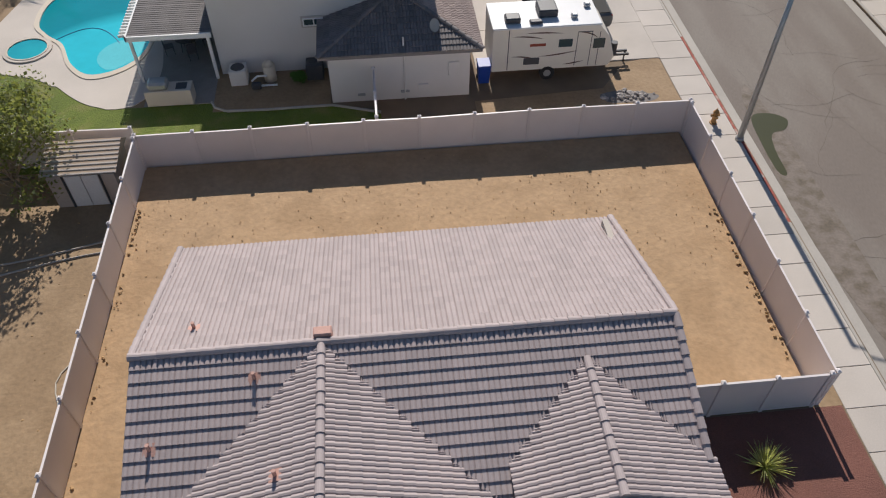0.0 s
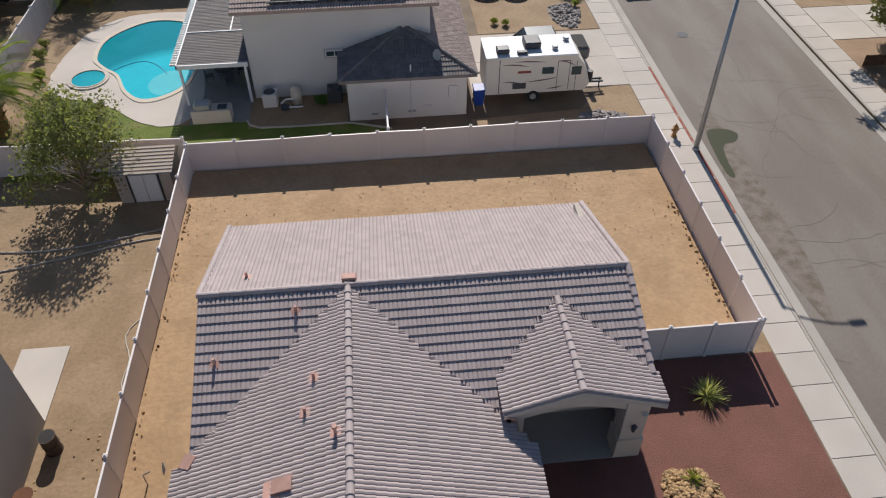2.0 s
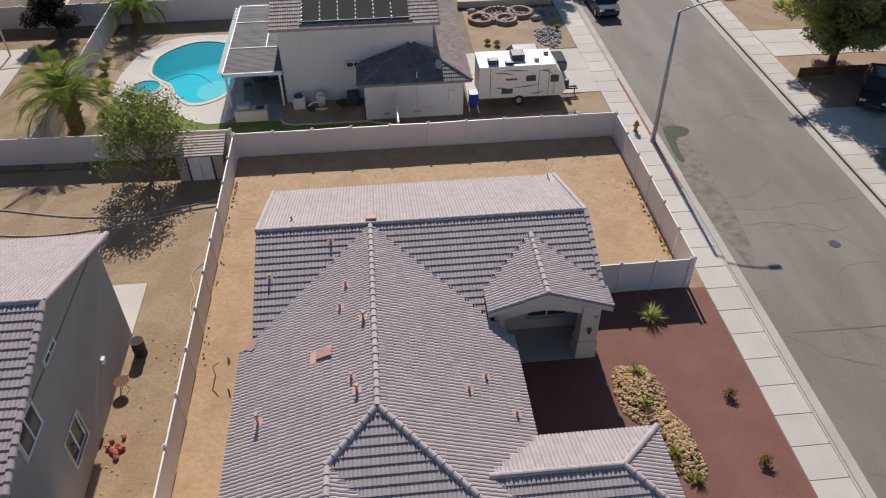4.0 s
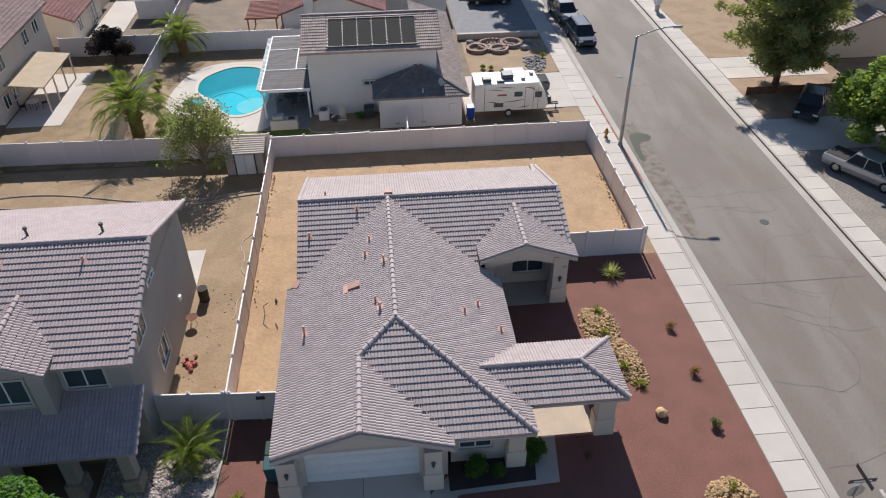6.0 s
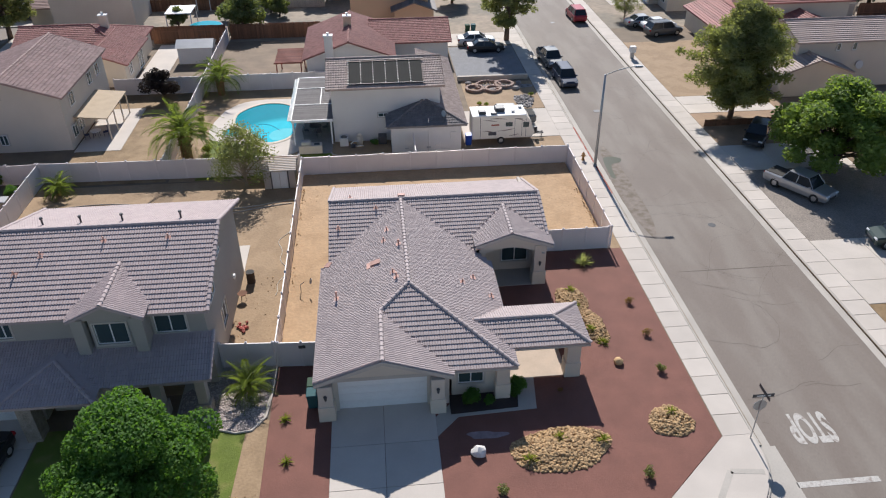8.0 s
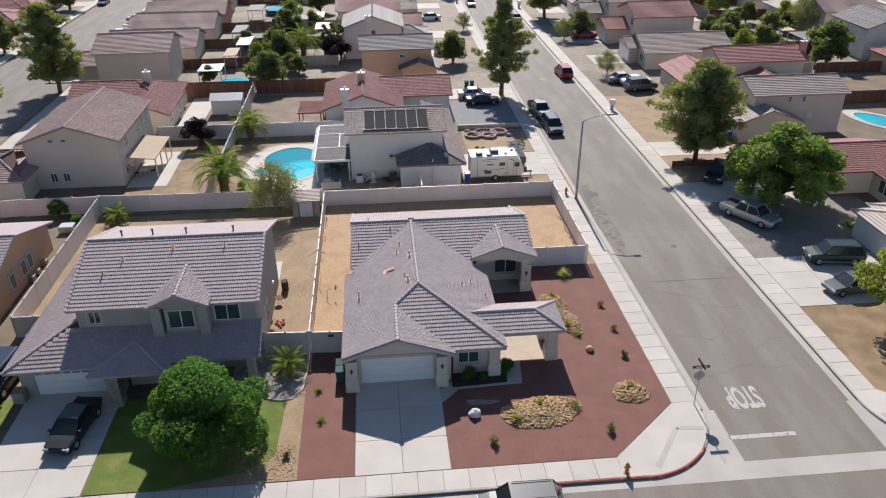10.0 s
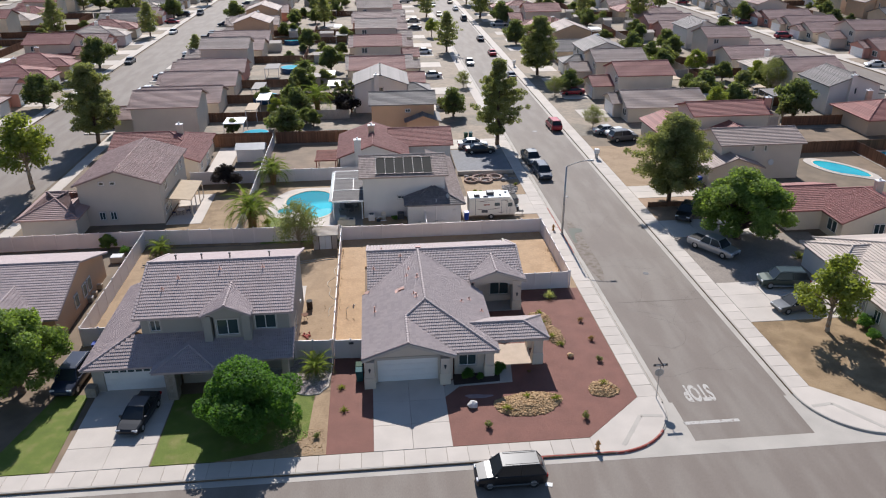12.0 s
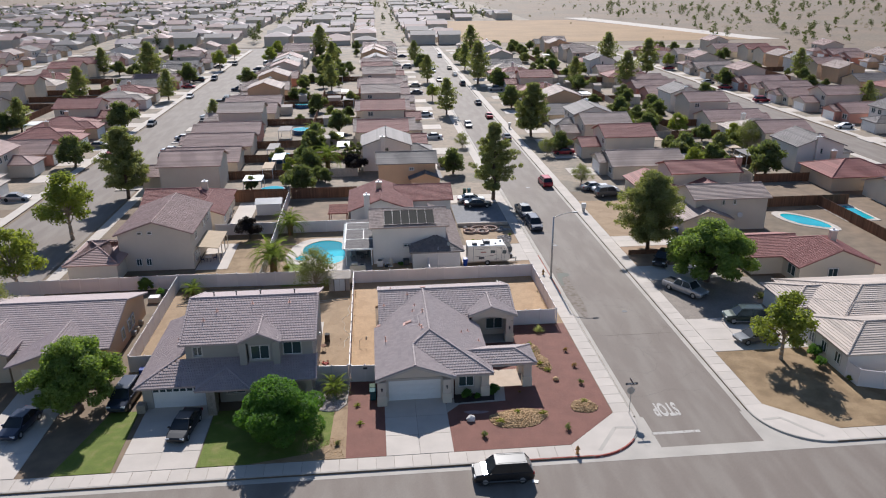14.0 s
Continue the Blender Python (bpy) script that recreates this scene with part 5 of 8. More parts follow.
# ---- fences ----
def fence(p, q, label, h=1.83, step=2.4, m=None, dip=0.0):
    """A vinyl panel fence: posts with caps, and panels with rails between them."""
    p, q = Vector((*p, LOT)), Vector((*q, LOT))
    L = (q - p).length
    n = max(1, round(L / step))
    d = (q - p) / L
    nn = Vector((-d.y, d.x, 0))
    f = thing("fence", label, "fence", ((p.x + q.x) / 2, (p.y + q.y) / 2, LOT), "vinyl fences")
    m = m or VINYL
    rng = random.Random(int(abs(p.x * 7 + p.y * 13)))
    for i in range(n + 1):
        c = p + d * (L * i / n)
        s = Shape()
        s.soft(c.x - 0.065, c.x + 0.065, c.y - 0.065, c.y + 0.065, LOT - 0.1, LOT + h + 0.06, 0.012)
        post = part("post", s, m, f)
        s = Shape()
        s.soft(c.x - 0.08, c.x + 0.08, c.y - 0.08, c.y + 0.08, LOT + h + 0.06, LOT + h + 0.09, 0.012)
        s.cyl((c.x, c.y, LOT + h + 0.09), (c.x, c.y, LOT + h + 0.13), 0.09, 0.015, 4)
        part("cap", s, m, post)
        if i < n:
            a, b = c + d * 0.065, p + d * (L * (i + 1) / n) - d * 0.065
            s = Shape()
            da, db = rng.uniform(-dip, dip), rng.uniform(-dip, dip)

            def strip(za, zb, t):
                w = nn * t
                s.add([a - w + Vector((0, 0, za + da)), b - w + Vector((0, 0, za + db)), b + w + Vector((0, 0, za + db)), a + w + Vector((0, 0, za + da)),
                       a - w + Vector((0, 0, zb + da)), b - w + Vector((0, 0, zb + db)), b + w + Vector((0, 0, zb + db)), a + w + Vector((0, 0, zb + da))],
                      [(3, 2, 1, 0), (4, 5, 6, 7), (0, 1, 5, 4), (1, 2, 6, 5), (2, 3, 7, 6), (3, 0, 4, 7)])

            strip(0.02, h - 0.09, 0.018)
            strip(h - 0.09, h, 0.035)
            strip(0.02, 0.12, 0.03)
            part("panel", s, m, f)
    return f


WF = "white vinyl privacy fence panels between capped posts"
fence((-9.65, 23.3), (13.6, 23.3), WF, dip=0.03)
fence((13.6, 9.55), (13.6, 23.1), WF)
fence((8.3, 9.5), (13.4, 9.5), WF, step=1.75)
fence((-9.65, -1.1), (-9.65, 23.1), WF)
fence((-9.5, -1.15), (-6.8, -1.3), WF, step=1.4)
fence((-12.9, -0.9), (-9.8, -1.1), WF, step=1.6)
fence((-31.9, 24.4), (-9.9, 23.8), WF, dip=0.04)
fence((-56.0, 24.2), (-32.1, 24.4), WF, dip=0.04)
fence((-31.9, 3.2), (-31.9, 24.2), WF)
fence((-31.8, 3.0), (-28.7, 3.0), WF, step=1.5)
fence((-21.6, 24.2), (-21.6, 44.4), WF)
fence((-31.0, 44.5), (-21.7, 44.5), WF)
fence((-21.5, 44.5), (-7.2, 44.5), WF)
fence((-21.6, 44.8), (-21.6, 62.0), WF)
fence((0.2, 23.5), (0.2, 27.0), "short white vinyl fence return beside the house", step=1.7)
fence((39.4, -7.0), (45.5, -9.3), "white vinyl fence at the street corner", step=2.2)
fence((39.2, -5.3), (39.4, -6.9), "white vinyl fence at the street corner", step=1.7)
s = Shape()
s.box(-8.3, -7.9, -1.31, -1.27, 1.55, 1.75)
solo("gate_sign", s, METAL_D, "small dark sign plate fixed to the fence gate", "sign")


def wood_fence(p, q, label="weathered brown board fence", h=1.8, m=None):
    """Boards side by side on two rails."""
    p, q = Vector((*p, LOT)), Vector((*q, LOT))
    L = (q - p).length
    d = (q - p) / L
    nn = Vector((-d.y, d.x, 0)) * 0.012
    f = thing("board_fence", label, "fence", p, "board fences")
    s = Shape()
    n = int(L / 0.16)
    rng = random.Random(n)
    for i in range(n):
        a, b = p + d * (i * L / n + 0.004), p + d * ((i + 1) * L / n - 0.004)
        hh = h + rng.uniform(-0.03, 0.03)
        s.prism([(v.x, v.y) for v in (a - nn, b - nn, b + nn, a + nn)], LOT, LOT + hh)
    part("boarding", s, m or WOODF, f, kind="stuff")
    s = Shape()
    for z in (0.3, h - 0.3):
        s.prism([(v.x, v.y) for v in (p - nn * 4, q - nn * 4, q - nn, p - nn)], LOT + z, LOT + z + 0.09)
    part("rail", s, m or WOODF, f)


wood_fence((-31, 62.2), (-21.6, 62.2))
wood_fence((-21.4, 63.0), (-7, 63.0))
wood_fence((68.5, 30.0), (68.5, 49.0))
wood_fence((28.9, 29.8), (38, 29.8), "low weathered rail fence", 0.7)
wood_fence((53.6, 49.2), (74, 49.2))

# ---- street furniture ----
lp = thing("street_lamp", "tall grey steel street lamp with a curved arm", "street lamp", (16.05, 22.65, 0.1))
s = Shape()
s.cyl((16.05, 22.65, 0.1), (16.05, 22.65, 8.55), 0.14, 0.085, 14)
s.cyl((16.05, 22.65, 0.1), (16.05, 22.65, 0.3), 0.2, 0.17, 14)
pole = part("pole", s, METAL_G, lp, smooth=True)
s = Shape()
s.tube([(16.05 + 2.5 * t, 22.65, 8.5 + 0.62 * math.sin(t * 1.57)) for t in [i / 8 for i in range(9)]], 0.045, 8)
part("arm", s, METAL_G, lp, smooth=True)
s = Shape()
s.soft(18.45, 19.15, 22.52, 22.78, 9.02, 9.2, 0.06)
part("lamp_head", s, METAL_G, lp)

sp = thing("street_sign", "steel pole with street-name blades and stop sign", "street sign", (15.87, -9.36, PAVE_Z))
s = Shape()
s.cyl((15.87, -9.36, PAVE_Z), (15.87, -9.36, 3.3), 0.035, 0.035, 8)
part("pole", s, METAL_G, sp)
s = Shape()
s.soft(15.3, 16.44, -9.37, -9.35, 3.12, 3.34, 0.005)
b = part("name_blade", s, METAL_D, sp, "dark street-name blade")
s = Shape()
s.soft(15.5, 16.24, -9.382, -9.371, 3.19, 3.27, 0.003)
part("lettering_bar", s, WHITE, b)
s = Shape()
s.soft(15.86, 15.88, -9.93, -8.79, 3.36, 3.58, 0.005)
part("name_blade", s, METAL_D, sp, "dark street-name blade")
s = Shape()
s.wedge([(15.87 + 0.38 * math.cos(radians(22.5 + 45 * i)), -9.31, 2.5 + 0.38 * math.sin(radians(22.5 + 45 * i))) for i in range(8)], (0, 0.012, 0))
part("stop_plate", s, METAL_G, sp, "octagonal stop plate seen from its bare steel back")

HY = mat("hydrant_paint", (0.42, 0.22, 0.07), rough=0.6, var=0.15)


def hydrant(x, y, label):
    h = thing("fire_hydrant", label, "fire hydrant", (x, y, PAVE_Z), "hydrants")
    s = Shape()
    for z0, z1, r0, r1 in ((0, 0.05, 0.17, 0.17), (0.05, 0.55, 0.11, 0.11), (0.55, 0.6, 0.15, 0.15), (0.6, 0.74, 0.13, 0.04), (0.74, 0.8, 0.03, 0.03)):
        s.cyl((x, y, PAVE_Z + z0), (x, y, PAVE_Z + z1), r0, r1, 12)
    part("barrel", s, HY, h)
    for dx, dy in ((0.2, 0), (-0.2, 0), (0, -0.22)):
        s = Shape()
        s.cyl((x, y, PAVE_Z + 0.42), (x + dx, y + dy, PAVE_Z + 0.42), 0.06, 0.065, 8)
        part("outlet", s, HY, h)


hydrant(15.3, 23.9, "yellow-brown fire hydrant on the pavement by the lamp")
hydrant(9.6, -14.8, "yellow-brown fire hydrant beside the red kerb")


def mailbox(x, y, label="white box of mailboxes on a pedestal"):
    h = thing("mailbox", label, "mailbox", (x, y, PAVE_Z), "mailboxes")
    s = Shape()
    s.soft(x - 0.2, x + 0.2, y - 0.2, y + 0.2, PAVE_Z, PAVE_Z + 0.75)
    part("pedestal", s, METAL_G, h)
    s = Shape()
    s.soft(x - 0.35, x + 0.35, y - 0.3, y + 0.3, PAVE_Z + 0.75, PAVE_Z + 1.45, 0.04)
    part("box", s, WHITE, h)


mailbox(28.0, 50.1)
mailbox(28.0, 120.0)
mailbox(15.2, 128.0)


# ---- yard things ----
def bin_(x, y, m, label, rot=0):
    b = thing("wheelie_bin", label, "bin", (x, y, LOT), "bins")
    s = Shape()
    s.add([(x - 0.24, y - 0.28, LOT + 0.06), (x + 0.24, y - 0.28, LOT + 0.06), (x + 0.24, y + 0.24, LOT + 0.06), (x - 0.24, y + 0.24, LOT + 0.06),
           (x - 0.3, y - 0.36, LOT + 1.0), (x + 0.3, y - 0.36, LOT + 1.0), (x + 0.3, y + 0.34, LOT + 1.0), (x - 0.3, y + 0.34, LOT + 1.0)],
          [(3, 2, 1, 0), (4, 5, 6, 7), (0, 1, 5, 4), (1, 2, 6, 5), (2, 3, 7, 6), (3, 0, 4, 7)])
    part("body", s, m, b)
    s = Shape()
    s.soft(x - 0.32, x + 0.32, y - 0.4, y + 0.38, LOT + 1.0, LOT + 1.07, 0.03)
    part("lid", s, m, b)
    for dx in (-0.27, 0.27):
        s = Shape()
        s.cyl((x + dx - 0.03, y + 0.26, LOT + 0.11), (x + dx + 0.03, y + 0.26, LOT + 0.11), 0.11, 0.11, 12)
        part("wheel", s, RUBBER, b)


BIN_T, BIN_B, BIN_G = shiny("teal_plastic", (0.02, 0.09, 0.10), 0.8), shiny("blue_plastic", (0.01, 0.05, 0.30), 0.45), shiny("green_plastic", (0.02, 0.06, 0.03), 0.8)
bin_(-7.4, -4.6, BIN_T, "dark teal wheeled bin beside the garage")
bin_(-7.4, -3.8, BIN_G, "dark green wheeled bin beside the garage")
bin_(-30.2, 1.8, BIN_B, "blue wheeled bin beside the fence gate")
bin_(5.4, 28.2, BIN_B, "blue wheeled bin beside the white house")
bin_(38.9, 37.6, BIN_B, "blue wheeled bin beside the house wall")
bin_(38.2, 37.2, BIN_G, "green wheeled bin beside the house wall")
bin_(9.5, 62.5, BIN_G, "green wheeled bin at the roadside")
bin_(10.3, 62.6, BIN_T, "dark wheeled bin at the roadside")

# shed
sh = thing("garden_shed", "tan metal garden shed with ribbed roof and double doors", "shed", (-11.4, 22.1, LOT))
SHEDM = mat("shed_steel", (0.52, 0.45, 0.39), rough=0.6, var=0.08)
s = Shape()
s.box(-12.75, -10.15, 21.3, 23.2, LOT, 1.85)
part("body", s, SHEDM, sh)
s = Shape()
for i in range(8):
    y = 21.2 + i * 0.22
    z = 1.87 + (y - 21.15) * 0.217
    s = Shape()
    s.slab([(-12.9, y, z + 0.03), (-10.0, y, z + 0.03), (-10.0, y + 0.07, z + 0.045), (-12.9, y + 0.07, z + 0.045)], 0.05)
    part("rib", s, SHEDM, sh)
s = Shape()
s.wedge([(-12.9, 21.15, 1.87), (-12.9, 23.35, 1.87), (-12.9, 22.9, 2.25)], (2.9, 0, 0))
part("roof", s, mat("tan_roof_steel", (0.44, 0.32, 0.22), rough=0.6, var=0.1), sh)
for x in (-12.05, -11.4):
    s = Shape()
    s.soft(x, x + 0.62, 21.26, 21.3, LOT + 0.05, 1.75, 0.01)
    part("door", s, WHITE, sh)
for x in (-12.16, -10.74):
    s = Shape()
    s.box(x, x + 0.07, 21.25, 21.3, LOT + 0.02, 1.78)
    part("dark_trim", s, METAL_D, sh)

# drum, fire bowl, toys in the side yard
bd = thing("barrel", "rusty dark open steel drum standing on sand", "barrel", (-12.3, 7.8, LOT))
s = Shape()
n = 18
for z0, z1, r in ((0, 0.06, 0.3), (0.06, 0.42, 0.28), (0.42, 0.46, 0.3), (0.46, 0.84, 0.28), (0.84, 0.88, 0.3)):
    s.cyl((-12.3, 7.8, LOT + z0), (-12.3, 7.8, LOT + z1), r, r, n)
part("drum", s, mat("rusty_steel", (0.07, 0.045, 0.03), rough=0.7, var=0.3), bd)
# flat disc paints the shaded inside on the drum's closed top
s = Shape()
s.cyl((-12.3, 7.8, LOT + 0.88), (-12.3, 7.8, LOT + 0.885), 0.26, 0.26, n)
part("opening", s, DARK, bd)
fb = thing("fire_bowl", "rusty fire bowl on thin legs", "fire pit", (-12.6, 5.8, LOT))
s = Shape()
s.cyl((-12.6, 5.8, LOT + 0.35), (-12.6, 5.8, LOT + 0.55), 0.12, 0.33, 16)
part("bowl", s, mat("rust", (0.16, 0.065, 0.03), var=0.3), fb)
for a in range(3):
    s = Shape()
    s.cyl((-12.6 + 0.25 * math.cos(a * 2.1), 5.8 + 0.25 * math.sin(a * 2.1), LOT), (-12.6 + 0.1 * math.cos(a * 2.1), 5.8 + 0.1 * math.sin(a * 2.1), LOT + 0.4), 0.015, 0.015, 5)
    part("leg", s, METAL_D, fb)
s = Shape()
rng = random.Random(3)
for i in range(14):
    s.rock((-12.3 + rng.uniform(-0.35, 0.35), 2.75 + rng.uniform(-0.5, 0.5), LOT + 0.1), 0.13, rng)
solo("toy_heap", s, mat("red_cloth", (0.36, 0.09, 0.07), var=0.3, scale=5, rnd=0.5), "heap of red and pale toys on sand", "toy", kind="stuff")
dish = thing("satellite_dish", "grey satellite dish on a bent mast in the side yard", "satellite dish", (-8.3, 6.0, LOT + 0.2))
s = Shape()
s.tube([(-8.75, 6.0, LOT), (-8.75, 6.0, LOT + 0.8), (-8.45, 5.95, LOT + 1.05)], 0.025, 8)
part("mast", s, METAL_G, dish)
bm = bmesh.new()
bmesh.ops.create_uvsphere(bm, u_segments=20, v_segments=12, radius=0.42)
bmesh.ops.delete(bm, geom=[v for v in bm.verts if v.co.z > -0.3], context="VERTS")
bmesh.ops.solidify(bm, geom=bm.faces[:], thickness=0.012)
s = Shape()
s.take(bm, pose(-8.35, 5.92, LOT + 1.15, 0, 70, -160))
part("reflector", s, METAL_G, dish)
# hose along the fence
rng = random.Random(9)
s = Shape()
pts = [(-10.4 + 0.35 * math.sin(y * 0.9) + 0.2 * math.sin(y * 2.3), y, LOT + 0.04) for y in [6 + i * 0.4 for i in range(28)]]
s.tube(pts, 0.025, 6)
solo("garden_hose", s, mat("pale_hose", (0.55, 0.5, 0.42)), "pale garden hose lying in curves on sand", "hose")
for k, y0 in enumerate((19.6, 18.3)):
    s = Shape()
    pts = [(-31.0 + i * 0.9, y0 - 0.5 + 0.9 * math.sin(i * 0.28 + k), LOT + 0.05) for i in range(24)]
    s.tube(pts, 0.04, 6)
    solo("bed_edging", s, CONCRETE_OLD, "curved concrete edging in the back yard", "edging")
# air conditioners, grill, sinks behind the white house
for x, y, nm in ((-6.2, 29.3, "grey air-conditioning unit on a pad"), (-2.6, 29.4, "dark air-conditioning unit beside the wall")):
    a = thing("air_conditioner", nm, "air conditioner", (x, y, LOT))
    s = Shape()
    s.soft(x - 0.4, x + 0.4, y - 0.4, y + 0.4, LOT + 0.05, LOT + 0.85, 0.03)
    part("case", s, METAL_D if "dark" in nm else STUCCO["white"], a)
    s = Shape()
    s.cyl((x, y, LOT + 0.85), (x, y, LOT + 0.89), 0.33, 0.3, 16)
    part("fan_grille", s, METAL_D, a)
ft = thing("pool_filter", "cream pool filter tank and pipes on a pad", "pool filter", (-5.0, 29.2, LOT))
s = Shape()
s.cyl((-4.75, 29.3, LOT + 0.05), (-4.75, 29.3, LOT + 0.9), 0.3, 0.3, 16)
s.cyl((-4.75, 29.3, LOT + 0.9), (-4.75, 29.3, LOT + 1.1), 0.3, 0.1, 16)
part("tank", s, STUCCO["cream"], ft, smooth=True)
s = Shape()
s.tube([(-5.6, 28.9, LOT + 0.3), (-5.3, 28.9, LOT + 0.55), (-4.9, 28.9, LOT + 0.55), (-4.9, 29.1, LOT + 0.4)], 0.05, 6)
s.tube([(-5.6, 28.7, LOT + 0.15), (-4.4, 28.7, LOT + 0.15)], 0.05, 6)
part("pipe", s, WHITE, ft)
s = Shape()
s.soft(-5.6, -5.15, 28.5, 28.8, LOT + 0.05, LOT + 0.35, 0.05)
part("pump", s, METAL_D, ft)
g = thing("outdoor_kitchen", "steel grill in a built-in outdoor counter", "grill", (-9.2, 28.2, LOT))
s = Shape()
s.soft(-10.3, -8.2, 27.7, 28.5, LOT, 0.95)
part("counter", s, STUCCO["stone"], g)
s = Shape()
s.soft(-10.1, -9.2, 27.75, 28.4, 0.95, 1.35, 0.1)
part("grill_lid", s, METAL_G, g)
s = Shape()
s.soft(-8.9, -8.4, 27.85, 28.35, 0.951, 0.97, 0.01)
part("hob", s, METAL_D, g)

# meters and wall fittings on the white house
for x, z, w, hgt in ((3.6, 1.3, 0.5, 0.7), (2.2, 0.6, 0.5, 0.3), (-0.6, 0.45, 0.35, 0.12), (1.4, 0.5, 0.4, 0.12)):
    s = Shape()
    s.soft(x, x + w, 27.12, 27.2, z, z + hgt, 0.02)
    solo("meter_box", s, STUCCO["white"] if w > 0.45 else METAL_G, "small utility box mounted on the white wall", "meter box", group="meter boxes")
s = Shape()
s.cyl((1.6, 27.15, LOT), (1.6, 27.15, 3.4), 0.04, 0.04, 8)
solo("conduit", s, STUCCO["white"], "pale conduit pipe running up the white wall", "pipe")
# satellite dish on the dark hip face
d2 = thing("satellite_dish", "small grey satellite dish on the dark hip face", "satellite dish", (3.0, 27.8, 3.1))
s = Shape()
s.tube([(3.0, 27.8, 3.05), (3.0, 27.8, 3.5)], 0.025, 6)
part("mast", s, METAL_G, d2)
s = Shape()
s.cyl((3.0, 27.75, 3.55), (3.05, 27.7, 3.58), 0.26, 0.3, 14)
part("reflector", s, METAL_G, d2)
d3 = thing("satellite_dish", "grey satellite dish fixed to the upper wall", "satellite dish", (49.2, 38.4, 2.6))
s = Shape()
s.cyl((49.2, 38.4, 2.6), (49.2, 38.32, 2.62), 0.4, 0.44, 14)
part("reflector", s, METAL_G, d3)
s = Shape()
s.cyl((49.2, 38.6, 2.4), (49.2, 38.4, 2.6), 0.03, 0.03, 6)
part("mast", s, METAL_G, d3)

# ---- pool ----
def poly_pool(name, outline, deck, label, LOT=LOT):
    p = thing(name, label, "pool", (outline[0][0], outline[0][1], LOT))
    s = Shape()
    n = len(outline)
    cx, cy = sum(q[0] for q in outline) / n, sum(q[1] for q in outline) / n
    ring = [(cx + (x - cx) * deck, cy + (y - cy) * deck) for x, y in outline]
    vs = [(x, y, LOT + 0.07) for x, y in outline] + [(x, y, LOT + 0.07) for x, y in ring] + [(x, y, LOT - 0.0) for x, y in ring]
    s.add(vs, [(i, n + i, n + (i + 1) % n, (i + 1) % n)[::-1] for i in range(n)] + [(n + i, 2 * n + i, 2 * n + (i + 1) % n, n + (i + 1) % n)[::-1] for i in range(n)])
    part("deck", s, CONCRETE, p)
    s = Shape()
    s.prism([(cx + (x - cx) * 1.0, cy + (y - cy) * 1.0) for x, y in outline], LOT - 0.02, LOT + 0.05)
    part("water", s, POOLW, p, smooth=False)
    s = Shape()
    co = [(cx + (x - cx) * 1.07, cy + (y - cy) * 1.07) for x, y in outline]
    vs = [(x, y, LOT + 0.1) for x, y in outline] + [(x, y, LOT + 0.1) for x, y in co] + [(x, y, LOT) for x, y in outline] + [(x, y, LOT) for x, y in co]
    s.add(vs, [(i, n + i, n + (i + 1) % n, (i + 1) % n)[::-1] for i in range(n)] + [(i, (i + 1) % n, 2 * n + (i + 1) % n, 2 * n + i)[::-1] for i in range(n)] + [(n + i, 3 * n + i, 3 * n + (i + 1) % n, n + (i + 1) % n) for i in range(n)])
    part("coping", s, STUCCO["cream"], p)
    return p


POOLW = mat("pool_water", (0.01, 0.33, 0.42), rough=0.12, var=0.12, scale=0.16, fine=2.5, fvar=0.05, bump=0.12, bdist=0.03, second=(0.02, 0.42, 0.48), smix=0.5)


def kidney(cx, cy, rx, ry, turn, n=44):
    out = []
    for i in range(n):
        a = 2 * math.pi * i / n
        k = 1 - 0.28 * math.exp(-((a - 3.9) / 0.55) ** 2) + 0.06 * math.sin(2 * a)
        x, y = rx * k * math.cos(a), ry * k * math.sin(a)
        c, s_ = math.cos(turn), math.sin(turn)
        out.append((cx + x * c - y * s_, cy + x * s_ + y * c))
    return out


pl = thing("swimming_pool", "kidney-shaped swimming pool with clear turquoise water", "pool", (*POOL_C, LOT))
n = len(POOL)
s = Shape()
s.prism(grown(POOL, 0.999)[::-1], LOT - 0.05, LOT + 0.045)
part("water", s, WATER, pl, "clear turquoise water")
# paler slab on the surface stands for shallow water over a step
s = Shape()
s.prism([*arc(-12.0, 32.2, 1.5, 60, 235, 16), (-12.45, 30.95), (-11.5, 31.8)], LOT, LOT + 0.05)
part("entry_step", s, STEPWATER, pl, "pale curved entry step under shallow water")
part("coping", band(grown(POOL, 0.985), grown(POOL, 1.06), LOT - 0.1, LOT + 0.1), STUCCO["cream"], pl, "cream coping")
s = Shape()
s.tube([(-16.0 + 3.4 * u, 33.9 + 1.9 * math.sin(u * 2.6) - 1.6 * u, LOT + 0.05) for u in [i / 14 for i in range(15)]], 0.02, 6)
part("cleaner_hose", s, shiny("hose_blue", (0.02, 0.10, 0.30), 0.4), pl, "dark blue cleaner hose afloat")
poly_pool("hot_tub", arc(-17.1, 33.1, 0.95, 0, 345, 23), 1.25, "round hot tub with green-blue water and raised edge", LOT + 0.06)
poly_pool("swimming_pool", kidney(61.8, 41.2, 2.0, 4.3, 0.55), 1.35, "curved swimming pool with turquoise water and pale deck")
poly_pool("swimming_pool", rect(68.8, 73.6, 41.0, 48.3), 1.2, "rectangular above-ground pool with blue water")
